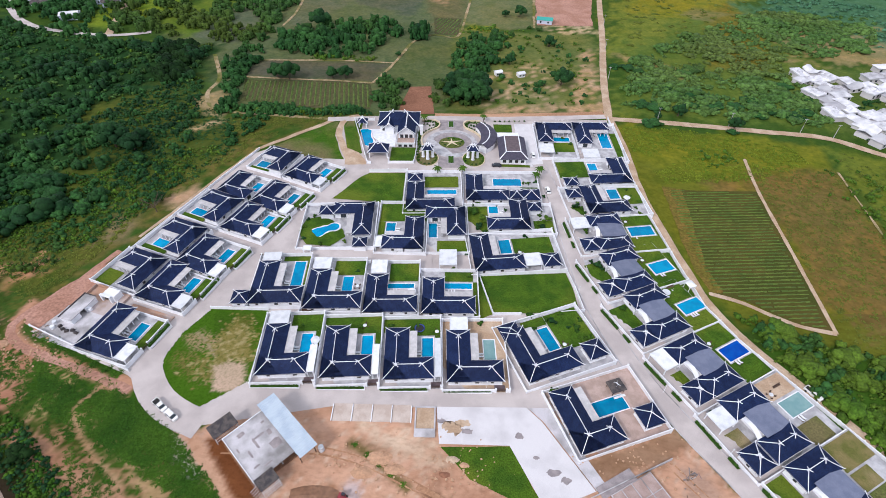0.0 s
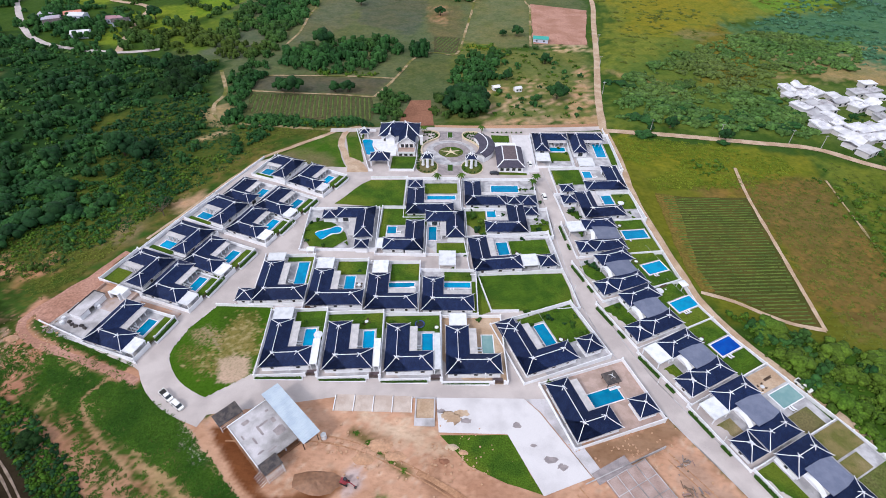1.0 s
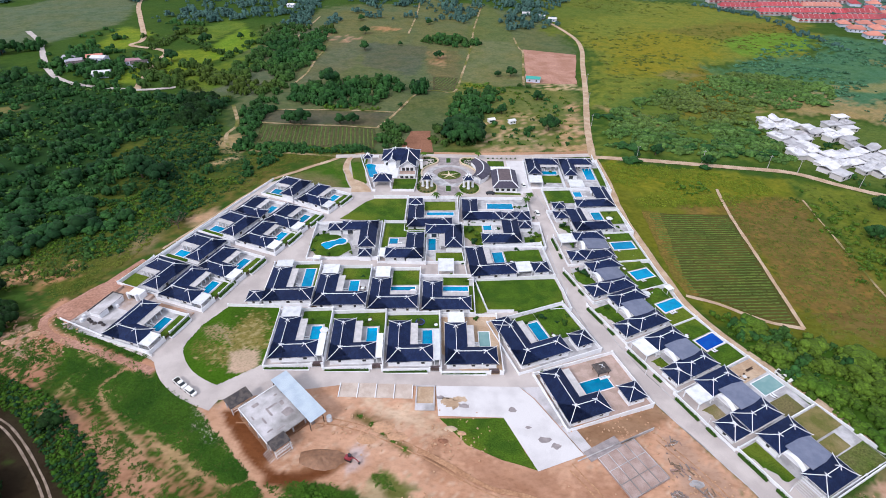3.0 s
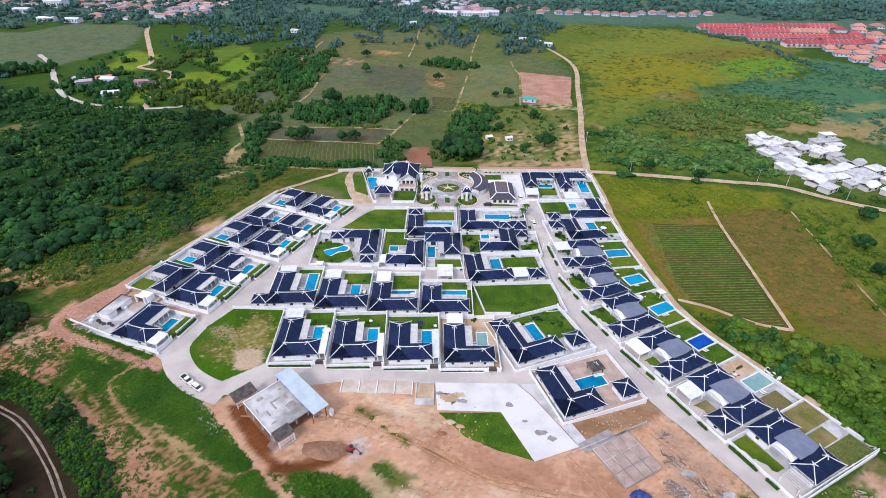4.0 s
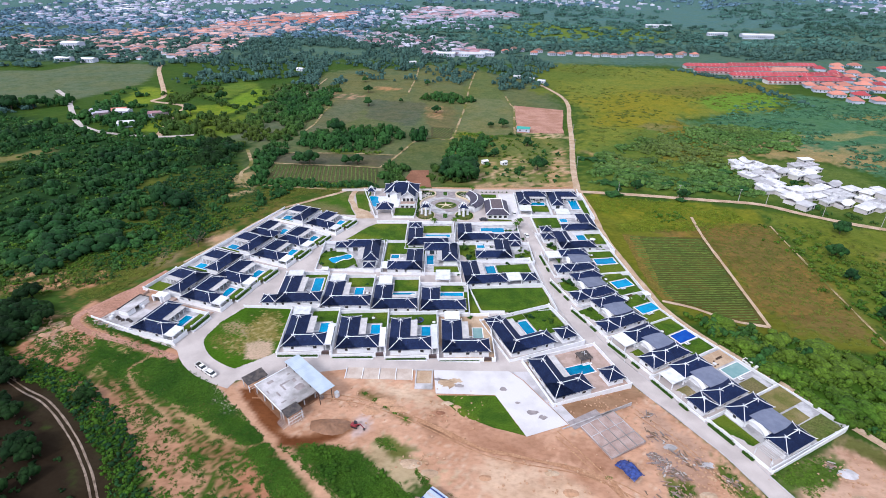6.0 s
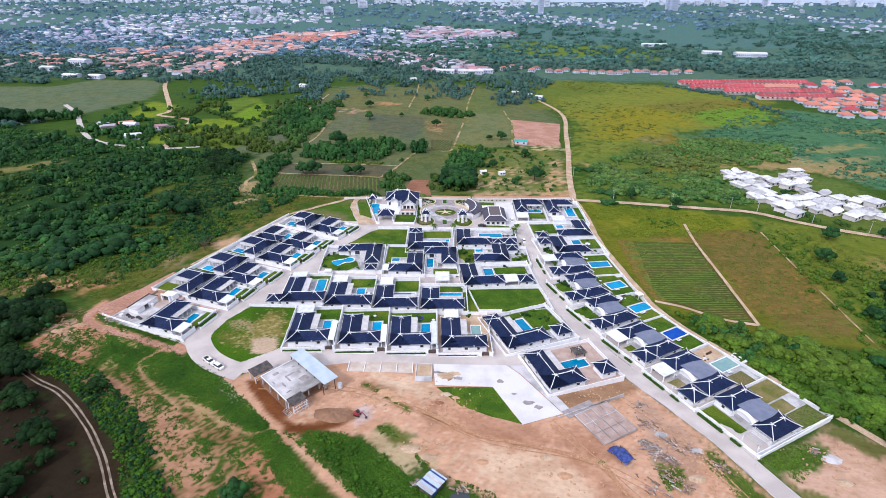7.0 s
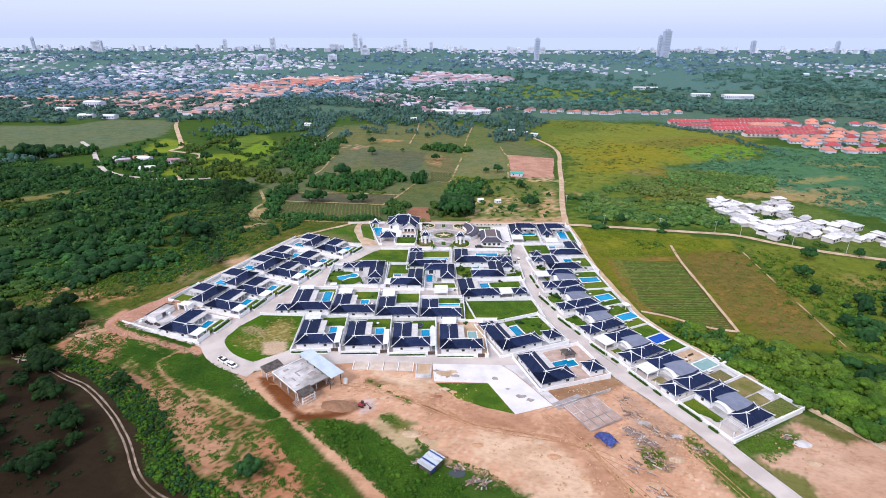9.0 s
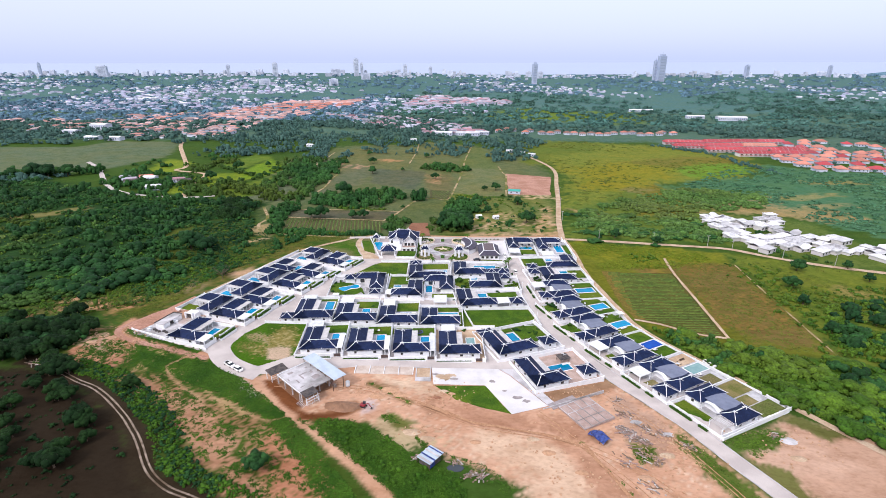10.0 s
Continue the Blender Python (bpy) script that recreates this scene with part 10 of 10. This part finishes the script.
for x, y, w, d, h in ((0, 830, 34, 16, 5), (45, 836, 42, 18, 5), (70, 850, 24, 14, 5), (660, 1130, 62, 22, 8), (600, 1180, 40, 14, 6), (528, 1340, 60, 14, 6), (-605, 845, 30, 18, 10), (-540, 720, 22, 12, 5), (-500, 712, 20, 12, 5), (-620, 790, 24, 14, 6)):
    house(x, y, -8, w, d, h, PALE_ROOF, "large pale warehouse with a sheet roof", "warehouses", True, 0.5, 0.2)


def town(places, roof_mat, label, seed):
    """Many far houses as one mesh each for walls and for roofs."""
    rng = random.Random(seed)
    a, b = Shape(), Shape()
    for x, y, k in places:
        w, d, h = k * rng.uniform(0.7, 1.7), k * rng.uniform(0.6, 0.9), k * rng.uniform(0.22, 0.42)
        t = radians(rng.choice((0, 90)) + rng.uniform(-15, 15))
        c, s, z = math.cos(t), math.sin(t), land(x, y)

        def at(u, v, q):
            return (x + u * c - v * s, y + u * s + v * c, z + q)

        w, d = w / 2, d / 2
        a.add([at(-w, -d, 0), at(w, -d, 0), at(w, d, 0), at(-w, d, 0), at(-w, -d, h), at(w, -d, h), at(w, d, h), at(-w, d, h)], [(0, 1, 5, 4), (1, 2, 6, 5), (2, 3, 7, 6), (3, 0, 4, 7)])
        w, d, r = w * 1.08, d * 1.15, d * 0.4
        b.add([at(-w, -d, h), at(w, -d, h), at(w, d, h), at(-w, d, h), at(-w * 0.7, 0, h + r), at(w * 0.7, 0, h + r)], [(0, 1, 5, 4), (2, 3, 4, 5), (0, 4, 3), (1, 2, 5)])
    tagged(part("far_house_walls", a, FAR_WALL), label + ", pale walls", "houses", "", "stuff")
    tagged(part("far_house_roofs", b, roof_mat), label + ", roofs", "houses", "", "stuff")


def cluster(poly, count, size, seed):
    return [(x, y, size * _r.uniform(0.8, 1.2)) for x, y, *_ in scatter(poly, count, 1, 1, seed, -0.3, 0.004)]


town(cluster([(-490, 725), (-352, 750), (-345, 950), (-510, 1150), (-700, 1100), (-600, 900)], 300, 10.5, 61) + cluster([(-950, 780), (-560, 840), (-620, 1000), (-1000, 1000)], 120, 10, 62), TOWN_WARM, "crowded far houses of the town", 1)
town(cluster([(-520, 1000), (-330, 1000), (-300, 1150), (-520, 1250)], 150, 14, 63) + cluster([(-470, 1300), (-260, 1400), (-240, 1520), (-420, 1450)], 90, 18, 64), TOWN_WARM, "far houses with warm roofs", 2)
town(cluster([(-420, 1120), (-250, 1330), (-230, 1420), (-330, 1420), (-470, 1250)], 110, 15, 67), ORANGE_ROOF, "far houses with salmon roofs", 6)
town(cluster([(-110, 1100), (-5, 1040), (90, 860), (-20, 830), (-200, 1000), (-300, 1150)], 200, 11.5, 65) + cluster([(-110, 1380), (240, 1560), (150, 1700), (-60, 1800)], 170, 20, 66), TOWN_ROOF, "far houses with mixed roofs", 3)


plant_stuff("far_woods", scatter([(-490, 715), (-352, 745), (-345, 950), (-510, 1150), (-700, 1100), (-600, 900)], 80, 5.0, 6.0, 161, -0.4) + scatter([(-110, 1100), (-5, 1040), (90, 860), (-20, 830), (-200, 1000), (-300, 1150)], 60, 5.0, 6.0, 162, -0.4) + scatter([(-1000, 700), (-520, 720), (-620, 1000), (-1100, 1000)], 170, 5.5, 6.5, 163, -0.2), TREE_MID, LEAF_MID, "trees between the town houses", "woodland")


def far_town(count, near, far, seed):
    rng = random.Random(seed)
    out = []
    while len(out) < count:
        d = 1 / rng.uniform(1 / far, 1 / near)
        x, y = rng.uniform(-1.05, 1.05) * d, d - 90
        if noise.noise((x * 0.0016, y * 0.0011, 9)) + (0.12 if x < 0 else 0.0) > rng.uniform(0.0, 0.42):
            out.append((x, y, rng.uniform(7, 12) * (0.8 + d / 4500)))
    return out


town(far_town(1700, 1300, 4700, 71), TOWN_FAR, "far town of pale houses and roofs, tinted blue for haze", 4)
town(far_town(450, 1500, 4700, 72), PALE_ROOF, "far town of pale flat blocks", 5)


def tower(x, y, w, d, h, mat, label):
    root = thing("tower_block", spot(x, y, 12), label, "tower", "far tower blocks")
    part("wall", Shape().box(-w / 2, -d / 2, -3, w / 2, d / 2, h), mat, root)
    part("roof", Shape().box(-w * 0.3, -d * 0.3, h, w * 0.3, d * 0.3, h * 1.05 + 2).box(-0.6, -0.6, h * 1.05, 0.6, 0.6, h * 1.13), mat, root)
    k = max(4, int(h / 9))
    for i in range(k):
        z = 4 + (h - 8) * i / k
        part("window_band", Shape().box(-w * 0.36, -d / 2 - 0.4, z, w * 0.36, -d / 2 + 0.1, z + h / k * 0.3), TOWER_BAND, root)


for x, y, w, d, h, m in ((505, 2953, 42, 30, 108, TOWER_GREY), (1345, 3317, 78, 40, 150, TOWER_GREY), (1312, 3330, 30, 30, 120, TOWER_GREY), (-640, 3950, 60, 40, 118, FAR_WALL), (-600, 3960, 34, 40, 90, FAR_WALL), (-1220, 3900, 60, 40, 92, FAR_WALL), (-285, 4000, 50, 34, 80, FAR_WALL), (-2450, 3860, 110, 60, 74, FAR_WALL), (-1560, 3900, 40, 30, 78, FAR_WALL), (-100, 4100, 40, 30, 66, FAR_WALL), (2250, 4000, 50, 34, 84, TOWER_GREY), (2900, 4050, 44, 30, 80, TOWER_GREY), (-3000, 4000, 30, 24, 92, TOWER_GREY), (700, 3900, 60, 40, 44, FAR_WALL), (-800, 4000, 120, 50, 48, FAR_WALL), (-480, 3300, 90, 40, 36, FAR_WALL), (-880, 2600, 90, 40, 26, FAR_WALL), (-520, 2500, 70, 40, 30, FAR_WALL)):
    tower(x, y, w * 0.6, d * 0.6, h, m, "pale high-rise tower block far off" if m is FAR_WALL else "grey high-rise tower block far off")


def hill():
    s = Shape()
    k = 22
    s.add([(2850 + 90 * i, 4250 + 40 * j, land(2850 + 90 * i, 4250) - 4 + 70 * math.exp(-((i - 13) / 4.0) ** 2 - ((j - 7) / 4.0) ** 2) * (0.85 + 0.3 * noise.noise((i * 0.4, j * 0.4, 1)))) for j in range(15) for i in range(k)], [(j * k + i, j * k + i + 1, (j + 1) * k + i + 1, (j + 1) * k + i) for j in range(14) for i in range(k - 1)])
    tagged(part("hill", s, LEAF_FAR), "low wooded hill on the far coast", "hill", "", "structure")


hill()


def skyline(count, seed):
    """Low blocks of the coastal town along the horizon."""
    rng = random.Random(seed)
    s = Shape()
    for _ in range(count):
        x, y = rng.uniform(-4100, 3600), rng.uniform(3900, 4600)
        if noise.noise((x * 0.0012, 3, 1)) + (0.15 if x < 1000 else -0.15) < rng.uniform(-0.5, 0.25):
            continue
        w, d, h = rng.uniform(14, 46), rng.uniform(14, 30), 9 + 34 * rng.random() ** 3
        z = land(x, y)
        s.box(x - w / 2, y - d / 2, z - 2, x + w / 2, y + d / 2, z + h)
        if rng.random() < 0.5:
            s.box(x - w / 5, y - d / 5, z + h, x + w / 5, y + d / 5, z + h + 4)
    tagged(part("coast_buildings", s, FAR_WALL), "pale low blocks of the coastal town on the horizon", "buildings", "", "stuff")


skyline(420, 5)


def sea():
    m = bpy.data.materials.new("glowing_sea_haze")
    m.use_nodes = True
    n = m.node_tree.nodes["Principled BSDF"]
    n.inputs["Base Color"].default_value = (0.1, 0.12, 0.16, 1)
    # emission gives this upright sheet the brightness of sea haze; it is no lamp
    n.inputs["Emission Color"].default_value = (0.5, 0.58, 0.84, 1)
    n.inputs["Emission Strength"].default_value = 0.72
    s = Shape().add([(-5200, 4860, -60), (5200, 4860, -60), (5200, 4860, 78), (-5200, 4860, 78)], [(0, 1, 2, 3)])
    tagged(part("sea_backdrop", s, m), "upright glowing backdrop for the hazy sea on the horizon", "sea", "", "structure")


sea()
